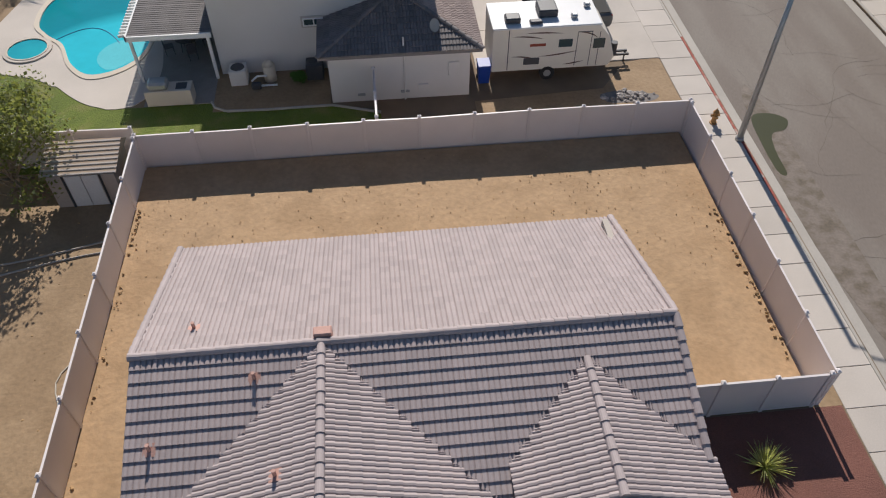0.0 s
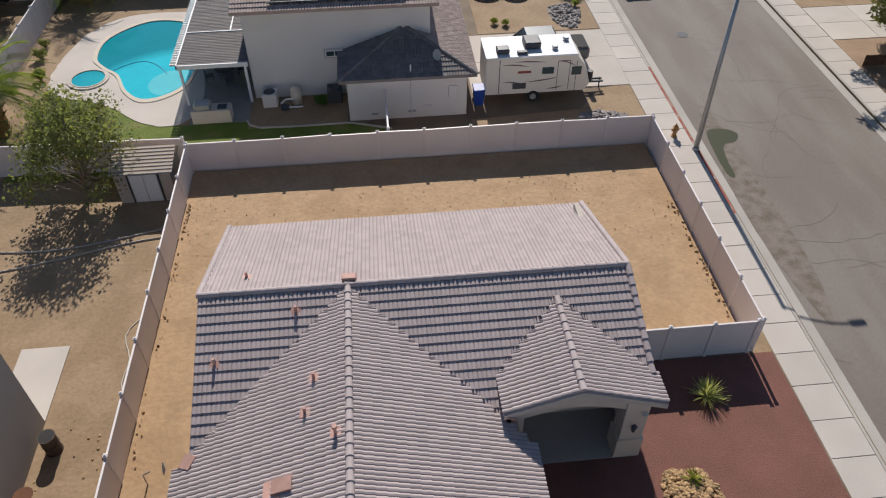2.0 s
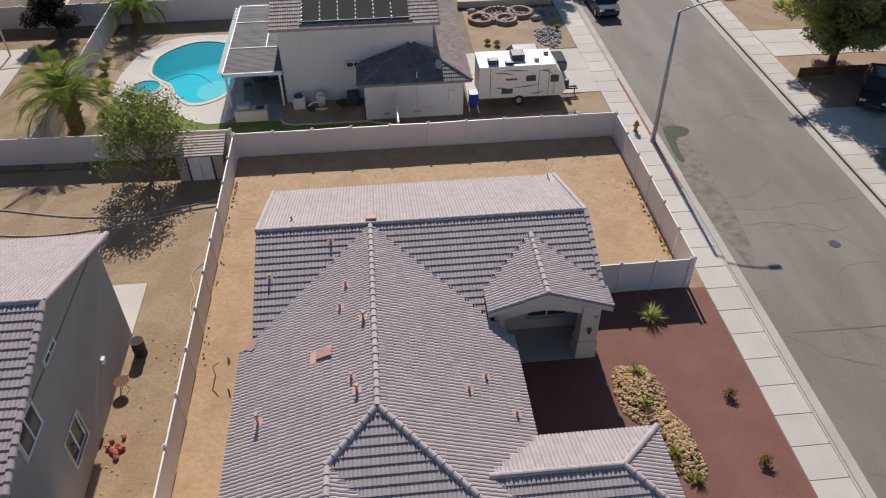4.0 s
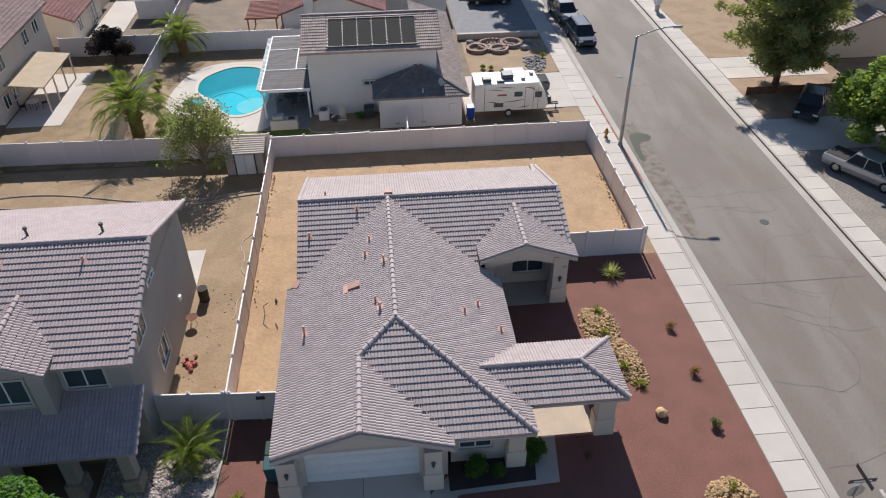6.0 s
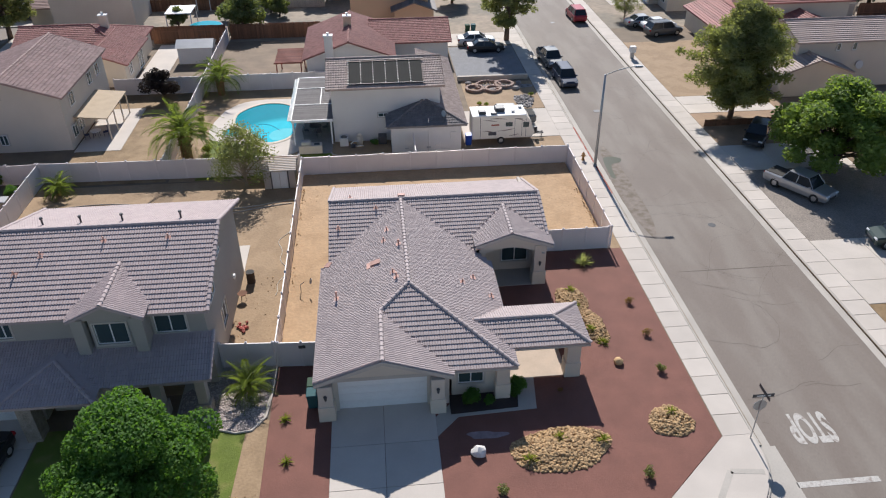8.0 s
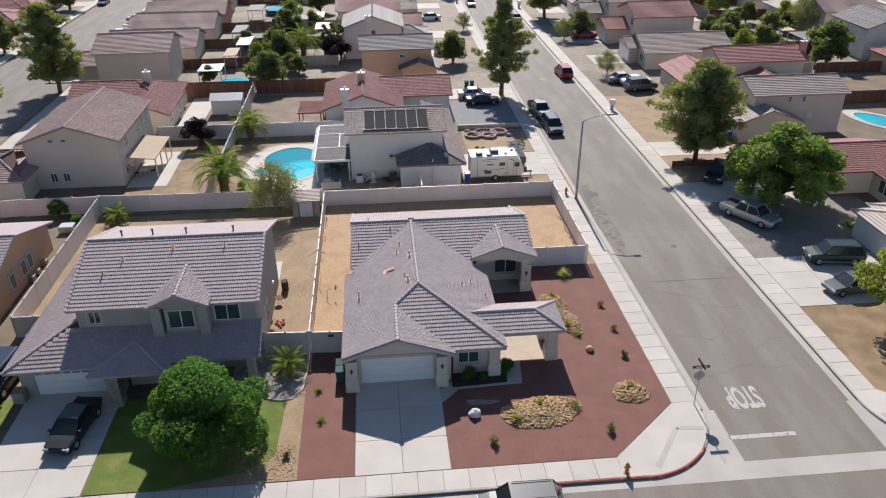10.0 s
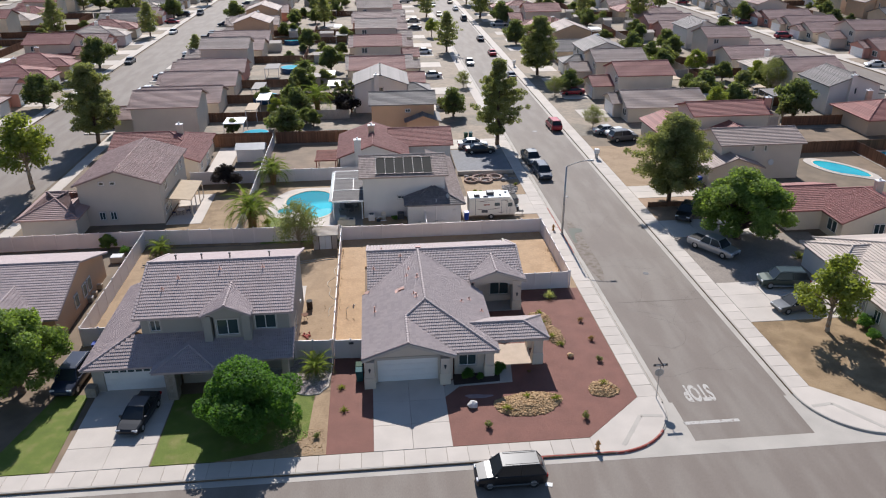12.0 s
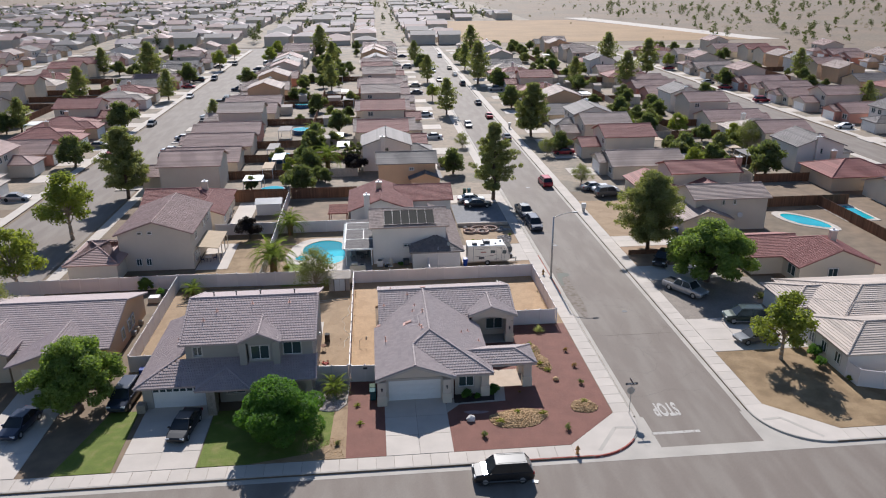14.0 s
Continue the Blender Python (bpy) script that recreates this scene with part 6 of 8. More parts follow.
for x, y, r in ((-26.5, 92.0, 2.6), (-25.0, 66.0, 2.2), (-24.0, 120.0, 2.5), (-27, 158, 2.4)):
    p = thing("round_pool", "round above-ground pool with blue water", "pool", (x, y, LOT), "round pools")
    s = Shape()
    s.cyl((x, y, LOT), (x, y, LOT + 1.1), r, r, 28)
    part("wall", s, shiny("blue_liner", (0.02, 0.09, 0.22), 0.4), p)
    s = Shape()
    s.cyl((x, y, LOT + 1.1), (x, y, LOT + 1.11), r * 0.94, r * 0.94, 28)
    part("water", s, POOLW, p)

# ---- rocks, beds ----
def rock_bed(outline, m, count, r, label, z=LOT, seed=1, name="rock_bed", height=0.25):
    rng = random.Random(seed)
    n = len(outline)
    cx, cy = sum(p[0] for p in outline) / n, sum(p[1] for p in outline) / n
    s = Shape()
    for _ in range(count):
        i = rng.randrange(n)
        a, b = outline[i], outline[(i + 1) % n]
        u, v = rng.random(), rng.random()
        if u + v > 1:
            u, v = 1 - u, 1 - v
        x, y = cx + (a[0] - cx) * u + (b[0] - cx) * v, cy + (a[1] - cy) * u + (b[1] - cy) * v
        e = 1 - (u + v)
        rr = r * rng.uniform(0.5, 1.35)
        s.rock((x, y, z + rr * 0.3 + height * max(0, min(1, e * 1.6))), rr, rng)
    base = Shape()
    base.prism(outline, z - 0.05, z + 0.03)
    ob = thing(name, label, "rocks", (cx, cy, z))
    part("soil", base, m, ob)
    part("stone_cover", s, m, ob, kind="stuff")
    return ob


rock_bed(blob(5.7, -9.1, 2.75, 1.45, 2, wob=0.08), ROCK_TAN, 1700, 0.095, "mound of tan river rocks in the mulch", seed=2)
rock_bed(blob(12.1, -7.8, 1.1, 1.25, 3, wob=0.1), ROCK_TAN, 600, 0.09, "round bed of tan river rocks in the mulch", seed=3)
rock_bed(blob(9.25, 3.3, 0.95, 1.8, 4, wob=0.1), ROCK_TAN, 800, 0.085, "long bed of tan river rocks beside the house", seed=4)
rock_bed(blob(10.0, 0.6, 0.85, 1.6, 5, wob=0.1), ROCK_TAN, 700, 0.085, "long bed of tan river rocks beside the house", seed=5)
rock_bed([(-14.8, -5.1), (-12.5, -5.85), (-11.5, -6.2), (-10.75, -6.1), (-10.1, -5.2), (-9.9, -3.2), (-9.87, -1.2), (-12.6, -1.2), (-14.8, -3.0)], ROCK_PINK, 3600, 0.055, "bed of pale grey and pink pebbles", z=LOT + 0.05, seed=6, height=0.02, name="pebble_bed")
rock_bed(blob(10.7, 42.5, 3.2, 0.8, 7), ROCK_GREY, 260, 0.12, "scatter of grey rocks in gravel", seed=7, height=0.05)
rock_bed(blob(12.6, 38.2, 0.9, 2.0, 8), ROCK_GREY, 160, 0.13, "scatter of grey rocks in gravel", seed=8, height=0.05)
rock_bed(blob(12.0, 26.2, 1.3, 0.5, 9), ROCK_GREY, 60, 0.12, "loose pale rocks along the fence", seed=9, height=0.03)
rock_bed(blob(14.0, 24.6, 0.3, 0.7, 12), ROCK_GREY, 40, 0.1, "loose pale rocks along the fence", seed=12, height=0.03)
s = Shape()
rng = random.Random(21)
for i in range(420):
    s.rock((rng.uniform(-13.5, -9.9), rng.uniform(-13.4, -10.5), LOT + 0.07), rng.uniform(0.02, 0.06), rng)
for i in range(60):
    s.rock((13.4 - abs(rng.gauss(0, 0.12)), rng.choice((15.5, 14.0, 17.8, 12.2)) + rng.gauss(0, 0.7), LOT + 0.24), rng.uniform(0.02, 0.075), rng)
for i in range(70):
    s.rock((-9.5 + abs(rng.gauss(0, 0.1)), rng.choice((19, 16, 13, 20.4, 8)) + rng.gauss(0, 0.8), LOT + 0.24), rng.uniform(0.02, 0.06), rng)
for i in range(700):
    s.rock((rng.uniform(-9.5, 13.4), rng.uniform(15, 23), LOT + 0.232), rng.uniform(0.01, 0.032), rng)
for i in range(110):
    s.rock((rng.uniform(-30, -10), rng.uniform(9.6, 23), LOT + 0.02), rng.uniform(0.015, 0.06), rng)
for i in range(45):
    s.rock((rng.uniform(-12.8, -9.9), rng.uniform(-0.5, 9), LOT + 0.03), rng.uniform(0.02, 0.07), rng)
solo("loose_stones", s, ROCK_TAN, "small stones and clods strewn over bare soil", "stones", kind="stuff")


def boulder(x, y, r, m, label):
    rng = random.Random(int(x * 31 + y * 17))
    s = Shape()
    s.rock((x, y, LOT + r * 0.45), r, rng, detail=2, flat=0.75)
    solo("boulder", s, m, label, "boulder", group="boulders")


boulder(1.35, -9.0, 0.42, STUCCO["white"], "white boulder on red-brown mulch")
boulder(10.6, -2.9, 0.36, ROCK_TAN, "tan boulder on red-brown mulch")
for i, (x, y) in enumerate(((7.3, 43.6), (12.3, 41.6), (12.9, 43.2), (9.6, 41.2))):
    boulder(x, y, 0.35, ROCK_GREY, "grey boulder in the gravel yard")
PINKBLOCK = mat("pink_block", (0.36, 0.25, 0.20), var=0.15, rnd=0.1)
s = Shape()
s.tube([(-14.9, -5.25, LOT + 0.08), (-12.5, -6.0, LOT + 0.08), (-11.5, -6.35, LOT + 0.08), (-10.65, -6.25, LOT + 0.08), (-9.95, -5.3, LOT + 0.08), (-9.76, -3.2, LOT + 0.08), (-9.7, -1.2, LOT + 0.08)], 0.06, 6)
solo("bed_edging", s, CONCRETE, "pale curved concrete edging round the pebble bed", "edging")
# ring planters in the neighbouring front yard
for x, y, r in ((9.4, 42.6, 1.35), (11.2, 42.9, 0.95), (7.8, 41.9, 0.9), (9.8, 41.6, 0.8)):
    n = 22
    ring = thing("ring_planter", "round planter ring of pinkish blocks", "planter", (x, y, LOT), "planters")
    for i in range(n):
        a = 2 * math.pi * i / n
        s = Shape()
        s.soft(x + r * math.cos(a) - 0.15, x + r * math.cos(a) + 0.15, y + r * math.sin(a) - 0.13, y + r * math.sin(a) + 0.13, LOT, LOT + 0.32, 0.03)
        part("block", s, PINKBLOCK, ring)
s = Shape()
s.soft(6.2, 14.2, 44.6, 45.0, LOT, LOT + 0.55, 0.03)
solo("garden_wall", s, BLOCK, "low block wall between two front yards", "wall")

# ---- travel trailer ----
rv = thing("travel_trailer", "white and beige travel trailer with brown swooshes", "trailer", (8.6, 28.9, LOT + 0.03))
RVW = shiny("trailer_white", (0.78, 0.77, 0.75), 0.35)
RVB = shiny("trailer_beige", (0.74, 0.69, 0.60), 0.35)
x0, x1, y0, y1 = 5.75, 11.6, 28.0, 30.3
s = Shape()
prof = [(x0, 0.75), (x1 - 0.25, 0.75), (x1, 1.2), (x1 - 0.35, 2.3), (x1 - 0.9, 2.95), (x0 + 0.08, 2.95), (x0, 2.85)]
s.wedge([(x, y0, z) for x, z in prof][::-1], (0, y1 - y0, 0))
body = part("body", s, RVB, rv)
s = Shape()
s.soft(x0 - 0.03, x1 - 0.8, y0 - 0.03, y1 + 0.03, 2.93, 3.02, 0.03)
part("roof", s, RVW, rv)
for dx0, dx1, dy0, dy1, h, m in ((0.6, 1.3, 0.3, 0.9, 0.28, METAL_D), (2.2, 3.1, 0.7, 1.7, 0.38, METAL_D), (1.7, 2.3, 0.15, 0.5, 0.15, METAL_D), (3.7, 4.0, 0.5, 0.8, 0.2, METAL_G), (4.5, 4.8, 1.4, 1.7, 0.2, METAL_G)):
    s = Shape()
    s.soft(x0 + dx0, x0 + dx1, y0 + dy0, y0 + dy1, 3.02, 3.02 + h, 0.06)
    part("roof_unit", s, m, rv)
for a, b, za, zb, m in ((3.1, 3.75, 1.9, 2.3, GLASS), (4.75, 5.3, 1.75, 2.25, GLASS), (1.5, 2.25, 1.05, 1.4, METAL_D)):
    s = Shape()
    s.soft(x0 + a, x0 + b, y0 - 0.03, y0 + 0.02, za, zb, 0.01)
    part("window", s, m, rv)
s = Shape()
for a, b in ((3.95, 3.98), (4.62, 4.65)):
    s.box(x0 + a, x0 + b, y0 - 0.012, y0, 0.85, 2.65)
s.box(x0 + 3.95, x0 + 4.65, y0 - 0.012, y0, 2.62, 2.66)
s.box(x0 + 5.0, x0 + 5.03, y0 - 0.012, y0, 0.8, 2.6)
s.box(x0 + 0.72, x0 + 0.76, y0 - 0.012, y0, 0.8, 2.9)
part("door_seam", s, METAL_D, rv)
BROWN = shiny("decal_brown", (0.10, 0.05, 0.035), 0.4)
for k, (a, z, L, tilt) in enumerate(((0.9, 2.55, 1.5, -0.12), (0.9, 1.5, 1.3, -0.18), (2.2, 1.45, 1.9, 0.12), (4.1, 2.6, 0.9, -0.4), (1.5, 2.7, 1.8, -0.05), (3.4, 0.95, 1.0, 0.15))):
    s = Shape()
    q = [(x0 + a + L * t / 6, z + tilt * L * (t / 6) ** 2 + (0.05 if 0 < t < 6 else 0) * math.sin(t / 6 * 3.14)) for t in range(7)]
    low = [(x, zz - 0.07 * math.sin(i / 6 * 3.14)) for i, (x, zz) in enumerate(q)]
    s.wedge([(x, y0 - 0.008, zz) for x, zz in q] + [(x, y0 - 0.008, zz) for x, zz in low[::-1][1:-1]], (0, 0.006, 0))
    part("swoosh", s, BROWN, rv)
s = Shape()
s.box(x0 + 1.75, x0 + 2.5, y0 - 0.01, y0, 2.0, 2.14)
part("logo_bar", s, mat("decal_red", (0.3, 0.07, 0.04)), rv)
for yy in (y0 - 0.01, y1 - 0.2):
    s = Shape()
    s.cyl((x0 + 2.7, yy, LOT + 0.38), (x0 + 2.7, yy + 0.2, LOT + 0.38), 0.36, 0.36, 20)
    w = part("wheel", s, RUBBER, rv)
    s = Shape()
    s.cyl((x0 + 2.7, yy - 0.01, LOT + 0.38), (x0 + 2.7, yy + 0.2, LOT + 0.38), 0.18, 0.18, 14)
    part("rim", s, METAL_G, w)
s = Shape()
s.box(x1 - 0.3, x1 + 1.1, 28.95, 29.05, 0.6, 0.7)
s.box(x1 - 0.3, x1 + 1.1, 29.25, 29.35, 0.6, 0.7)
s.cyl((x1 + 0.35, 29.15, 0.7), (x1 + 0.35, 29.15, 1.25), 0.16, 0.16, 10)
s.cyl((x1 + 0.95, 29.15, LOT), (x1 + 0.95, 29.15, 0.8), 0.04, 0.04, 8)
part("drawbar", s, METAL_D, rv)

# ---- vehicles ----
TAIL, HEADL = shiny("tail_light", (0.35, 0.02, 0.02), 0.2), shiny("head_light", (0.7, 0.7, 0.7), 0.15)
RIM = shiny("alloy", (0.5, 0.5, 0.5), 0.3, metal=0.8)
CARGLASS = shiny("car_glass", (0.02, 0.025, 0.03), 0.14)
PAINTS = {k: shiny("paint_" + k, c, 0.38, metal=mt, coat=0.25) for k, c, mt in (("black", (0.012, 0.012, 0.014), 0.0), ("silver", (0.42, 0.42, 0.43), 0.6), ("white", (0.75, 0.75, 0.74), 0.0), ("red", (0.33, 0.02, 0.035), 0.2), ("navy", (0.02, 0.03, 0.06), 0.2), ("grey", (0.13, 0.135, 0.14), 0.4), ("champagne", (0.34, 0.31, 0.26), 0.5), ("green", (0.03, 0.05, 0.045), 0.3))}
# per kind: length, width, body stations (x share, low, belt, width share), cabin stations (x share, width share at top), roof height
KINDS = {
    "sedan": (4.75, 1.8, 1.42, ((0, .42, .62, .78), (.03, .25, .72, .90), (.15, .2, .80, .98), (.32, .2, .88, 1), (.7, .2, .93, 1), (.86, .22, .95, .98), (.97, .28, .92, .9), (1, .42, .75, .82)), (.24, .42, .70, .86)),
    "suv": (4.85, 1.92, 1.80, ((0, .45, .75, .82), (.03, .3, .90, .93), (.15, .26, 1.02, .99), (.28, .26, 1.08, 1), (.7, .26, 1.1, 1), (.92, .26, 1.1, .99), (.98, .3, 1.08, .95), (1, .45, .9, .9)), (.23, .36, .88, .97)),
    "pickup": (5.7, 1.95, 1.82, ((0, .5, .8, .84), (.03, .35, .95, .94), (.15, .32, 1.05, .99), (.3, .32, 1.1, 1), (.62, .32, 1.1, 1), (.8, .32, 1.08, 1), (.98, .36, 1.08, .98), (1, .5, 1.0, .95)), (.23, .34, .64, .71)),
}


def car(kind, paint, label, lower=None):
    """A vehicle pointing along +x, its middle at the origin, wheels on z = 0."""
    L, Wd, top, st, cab = KINDS[kind]
    c = thing(kind, label, {"sedan": "car", "suv": "car", "pickup": "pickup truck"}[kind], (0, 0, 0), "cars")
    s = Shape()
    rings = []
    for u, lo, hi, ws in st:
        x, w = (0.5 - u) * L, Wd / 2 * ws
        rings.append([(x, -w * 0.94, lo), (x, -w, (lo + hi) / 2), (x, -w * 0.97, hi - 0.08), (x, -w * 0.86, hi), (x, w * 0.86, hi), (x, w * 0.97, hi - 0.08), (x, w, (lo + hi) / 2), (x, w * 0.94, lo)])
    n = 8
    vs = [p for r in rings for p in r]
    fs = [(i * n + j, i * n + (j + 1) % n, (i + 1) * n + (j + 1) % n, (i + 1) * n + j) for i in range(len(rings) - 1) for j in range(n)]
    s.add(vs, fs + [tuple(range(n))[::-1], tuple(range((len(rings) - 1) * n, len(rings) * n))])
    body = part("body", s, paint, c, smooth=False)
    a, b, d, e = [(0.5 - u) * L for u in cab]
    belt = st[3][2] - 0.02
    w0, w1 = Wd / 2 * 0.92, Wd / 2 * 0.72
    s = Shape()
    s.add([(a, -w0, belt), (a, w0, belt), (e, w0, belt), (e, -w0, belt), (b, -w1, top - 0.06), (b, w1, top - 0.06), (d, w1, top - 0.06), (d, -w1, top - 0.06)],
          [(3, 2, 1, 0), (4, 5, 6, 7), (0, 1, 5, 4), (1, 2, 6, 5), (2, 3, 7, 6), (3, 0, 4, 7)])
    part("glasshouse", s, CARGLASS, c)
    s = Shape()
    bx, dx = b + 0.02, d - 0.02
    s.soft(dx, bx, -w1 - 0.02, w1 + 0.02, top - 0.08, top, 0.035)
    part("roof", s, paint, c)
    mid = (b + d) / 2
    for x_t, x_b in ((b, a), (d, e), (mid, mid)):
        for sg in (-1, 1):
            s = Shape()
            s.cyl((x_t, sg * w1, top - 0.05), (x_b, sg * w0, belt), 0.035, 0.04, 6)
            part("pillar", s, paint, c)
    r = 0.34 if kind == "sedan" else 0.39
    for x in (L * 0.5 - L * 0.185, -L * 0.5 + L * 0.2):
        for sg in (-1, 1):
            s = Shape()
            y = sg * (Wd / 2 - 0.12)
            s.cyl((x, y - 0.115, r), (x, y + 0.115, r), r, r, 20)
            w = part("wheel", s, RUBBER, c)
            s = Shape()
            s.cyl((x, y + sg * 0.09, r), (x, y + sg * 0.125, r), r * 0.62, r * 0.55, 14)
            part("rim", s, RIM, w)
    hi = st[1][2]
    for sg in (-1, 1):
        s = Shape()
        s.soft(L / 2 - 0.22, L / 2 - 0.02, sg * Wd * 0.34 - 0.2, sg * Wd * 0.34 + 0.2, hi - 0.2, hi - 0.03, 0.04)
        part("headlight", s, HEADL, c)
        s = Shape()
        zt = st[-2][2]
        s.soft(-L / 2 - 0.0, -L / 2 + 0.2, sg * Wd * 0.4 - 0.13, sg * Wd * 0.4 + 0.13, zt - 0.3, zt - 0.06, 0.04)
        part("tail_light", s, TAIL, c)
        s = Shape()
        s.soft(a - 0.35, a - 0.15, sg * (w0 + 0.13) - 0.09, sg * (w0 + 0.13) + 0.09, belt, belt + 0.15, 0.03)
        part("mirror", s, paint, c)
    s = Shape()
    s.soft(L / 2 - 0.06, L / 2 + 0.02, -Wd * 0.25, Wd * 0.25, 0.5, hi - 0.22, 0.02)
    part("grille", s, METAL_D, c)
    if kind == "pickup":
        # thin near-black sheet on the closed body stands for the open bed's dark inside
        s = Shape()
        s.box(-L / 2 + 0.12, e - 0.1, -Wd * 0.4, Wd * 0.4, st[3][2] - 0.02, st[3][2] + 0.012)
        part("bed", s, DARK, c)
    if kind == "suv":
        for sg in (-1, 1):
            s = Shape()
            s.tube([(d + 0.1, sg * w1 * 0.9, top + 0.06), (b - 0.2, sg * w1 * 0.9, top + 0.06)], 0.02, 6)
            part("roof_rail", s, METAL_D, c)
    if lower:
        s = Shape()
        s.soft(-L * 0.36, L * 0.36, -Wd / 2 - 0.015, Wd / 2 + 0.015, 0.3, 0.42, 0.02)
        part("side_trim", s, lower, c)
    return c


FLEET, FAR_FLEET = {}, {}


def park_far(kind, paint, x, y, heading, label, z=0.0):
    """A distant vehicle: a copy without the smallest parts."""
    key = (kind, paint)
    if key not in FAR_FLEET:
        full = FLEET.get((kind, paint, False))
        c = copy_thing(full, pose(x, y, z, 0, 0, heading)) if full else car(kind, PAINTS[paint], label)
        for o in list(c.children_recursive):
            if o.name.split(".")[0] in ("rim", "mirror", "grille", "side_trim", "roof_rail", "bed", "pillar"):
                bpy.data.objects.remove(o)
        c.matrix_basis = pose(x, y, z, 0, 0, heading)
        FAR_FLEET[key] = c
    else:
        c = copy_thing(FAR_FLEET[key], pose(x, y, z, 0, 0, heading))
    return tagged(c, label)



def park(kind, paint, x, y, heading, label, z=0.0, lower=None):
    """Park a vehicle, built once for each kind and paint."""
    key = (kind, paint, bool(lower))
    if key not in FLEET:
        FLEET[key] = car(kind, PAINTS[paint], label, lower)
        ob = FLEET[key]
        ob.matrix_basis = pose(x, y, z, 0, 0, heading)
    else:
        ob = copy_thing(FLEET[key], pose(x, y, z, 0, 0, heading))
        tagged(ob, label)
    return ob


DZ = LOT + 0.055
park("suv", "black", 2.85, -17.1, 180, "black and silver sport utility vehicle parked at the kerb", 0.0, PAINTS["grey"])
park("sedan", "black", -24.0, -8.0, 262, "black coupe parked on the concrete driveway", DZ)
park("suv", "navy", -30.6, -2.6, 265, "dark sport utility vehicle parked on grass beside the house", DZ)
park("sedan", "navy", -38.6, -6.2, 262, "dark blue sedan parked on the driveway", DZ)
park("pickup", "silver", 31.6, 16.2, 302, "silver crew-cab pickup truck under the trees", DZ)
park("pickup", "black", 32.8, 26.5, 234, "black pickup truck in deep tree shade", DZ)
park("suv", "green", 35.2, 7.7, 172, "dark green wagon parked on the driveway", DZ, RIM)
park("sedan", "grey", 34.1, 3.0, 188, "grey sedan parked on the driveway", DZ)
park("pickup", "grey", 9.7, 32.6, 180, "grey pickup truck parked behind the trailer", DZ)
park("pickup", "grey", 17.9, 50.0, 274, "grey pickup truck parked at the kerb", 0)
park("suv", "navy", 18.2, 43.5, 272, "dark sport utility vehicle parked at the kerb", 0)
park("sedan", "white", 10.0, 57.6, 0, "white sedan parked on the driveway", DZ)
park("sedan", "black", 10.8, 54.7, 0, "black sedan parked on gravel", DZ)
park("suv", "red", 25.4, 67.5, 92, "red sport utility vehicle parked at the kerb", 0)
park("suv", "grey", 34.8, 58.6, 10, "grey people carrier parked in a front yard", DZ)
park("sedan", "white", 35.0, 61.2, 8, "white sedan parked on a driveway", DZ)
park("sedan", "silver", 33.4, 62.9, 8, "silver sedan parked on a driveway", DZ)

# ---- plants ----
def leaf_cloud(centres, radii, count, size, rng, slim=1.0, droop=0.0, shell=0.55):
    """Many small leaf blades scattered over clumps, as vertices and faces."""
    centres, radii = np.array(centres), np.array(radii)
    r = np.random.RandomState(rng.randrange(10 ** 6))
    w = radii ** 2
    k = r.choice(len(centres), count, p=w / w.sum())
    d = r.normal(size=(count, 3))
    d /= np.linalg.norm(d, axis=1)[:, None]
    rad = radii[k] * (shell + (1 - shell) * r.rand(count)) ** 0.8
    p = centres[k] + d * rad[:, None] * np.array([1, 1, 0.85])
    a = r.normal(size=(count, 3)) * np.array([1, 1, 0.6]) + np.array([0, 0, -droop])
    a /= np.linalg.norm(a, axis=1)[:, None]
    b = np.cross(a, d + r.normal(size=(count, 3)) * 0.5)
    b /= np.linalg.norm(b, axis=1)[:, None] + 1e-9
    L = size * (0.6 + 0.8 * r.rand(count))[:, None]
    b *= L * 0.5 * slim
    a = a * L
    v = np.stack([p - a * 0.5, p + b, p + a * 0.5, p - b], axis=1).reshape(-1, 3)
    return v


def leaf_part(name, v, material, parent, label=""):
    n = len(v) // 4
    me = bpy.data.meshes.new(name)
    me.vertices.add(len(v))
    me.vertices.foreach_set("co", v.astype(np.float32).ravel())
    me.loops.add(4 * n)
    me.loops.foreach_set("vertex_index", np.arange(4 * n, dtype=np.int32))
    me.polygons.add(n)
    me.polygons.foreach_set("loop_start", np.arange(0, 4 * n, 4, dtype=np.int32))
    me.materials.append(material)
    me.update()
    me.validate()
    ob = new(name, me)
    ob.parent = parent
    return tagged(ob, label=label, kind="stuff")


def limb(s, p, q, r0, r1, rng, bend=0.15, n=4, sides=7):
    p, q = Vector(p), Vector(q)
    L = (q - p).length
    last, lr = p, r0
    for i in range(1, n + 1):
        t = i / n
        c = p.lerp(q, t) + Vector((rng.uniform(-1, 1), rng.uniform(-1, 1), rng.uniform(-0.4, 0.4))) * bend * L * (0 if i == n else 0.5)
        r = r0 + (r1 - r0) * t
        s.cyl(last, c, lr, r, sides)
        last, lr = c, r
    return last


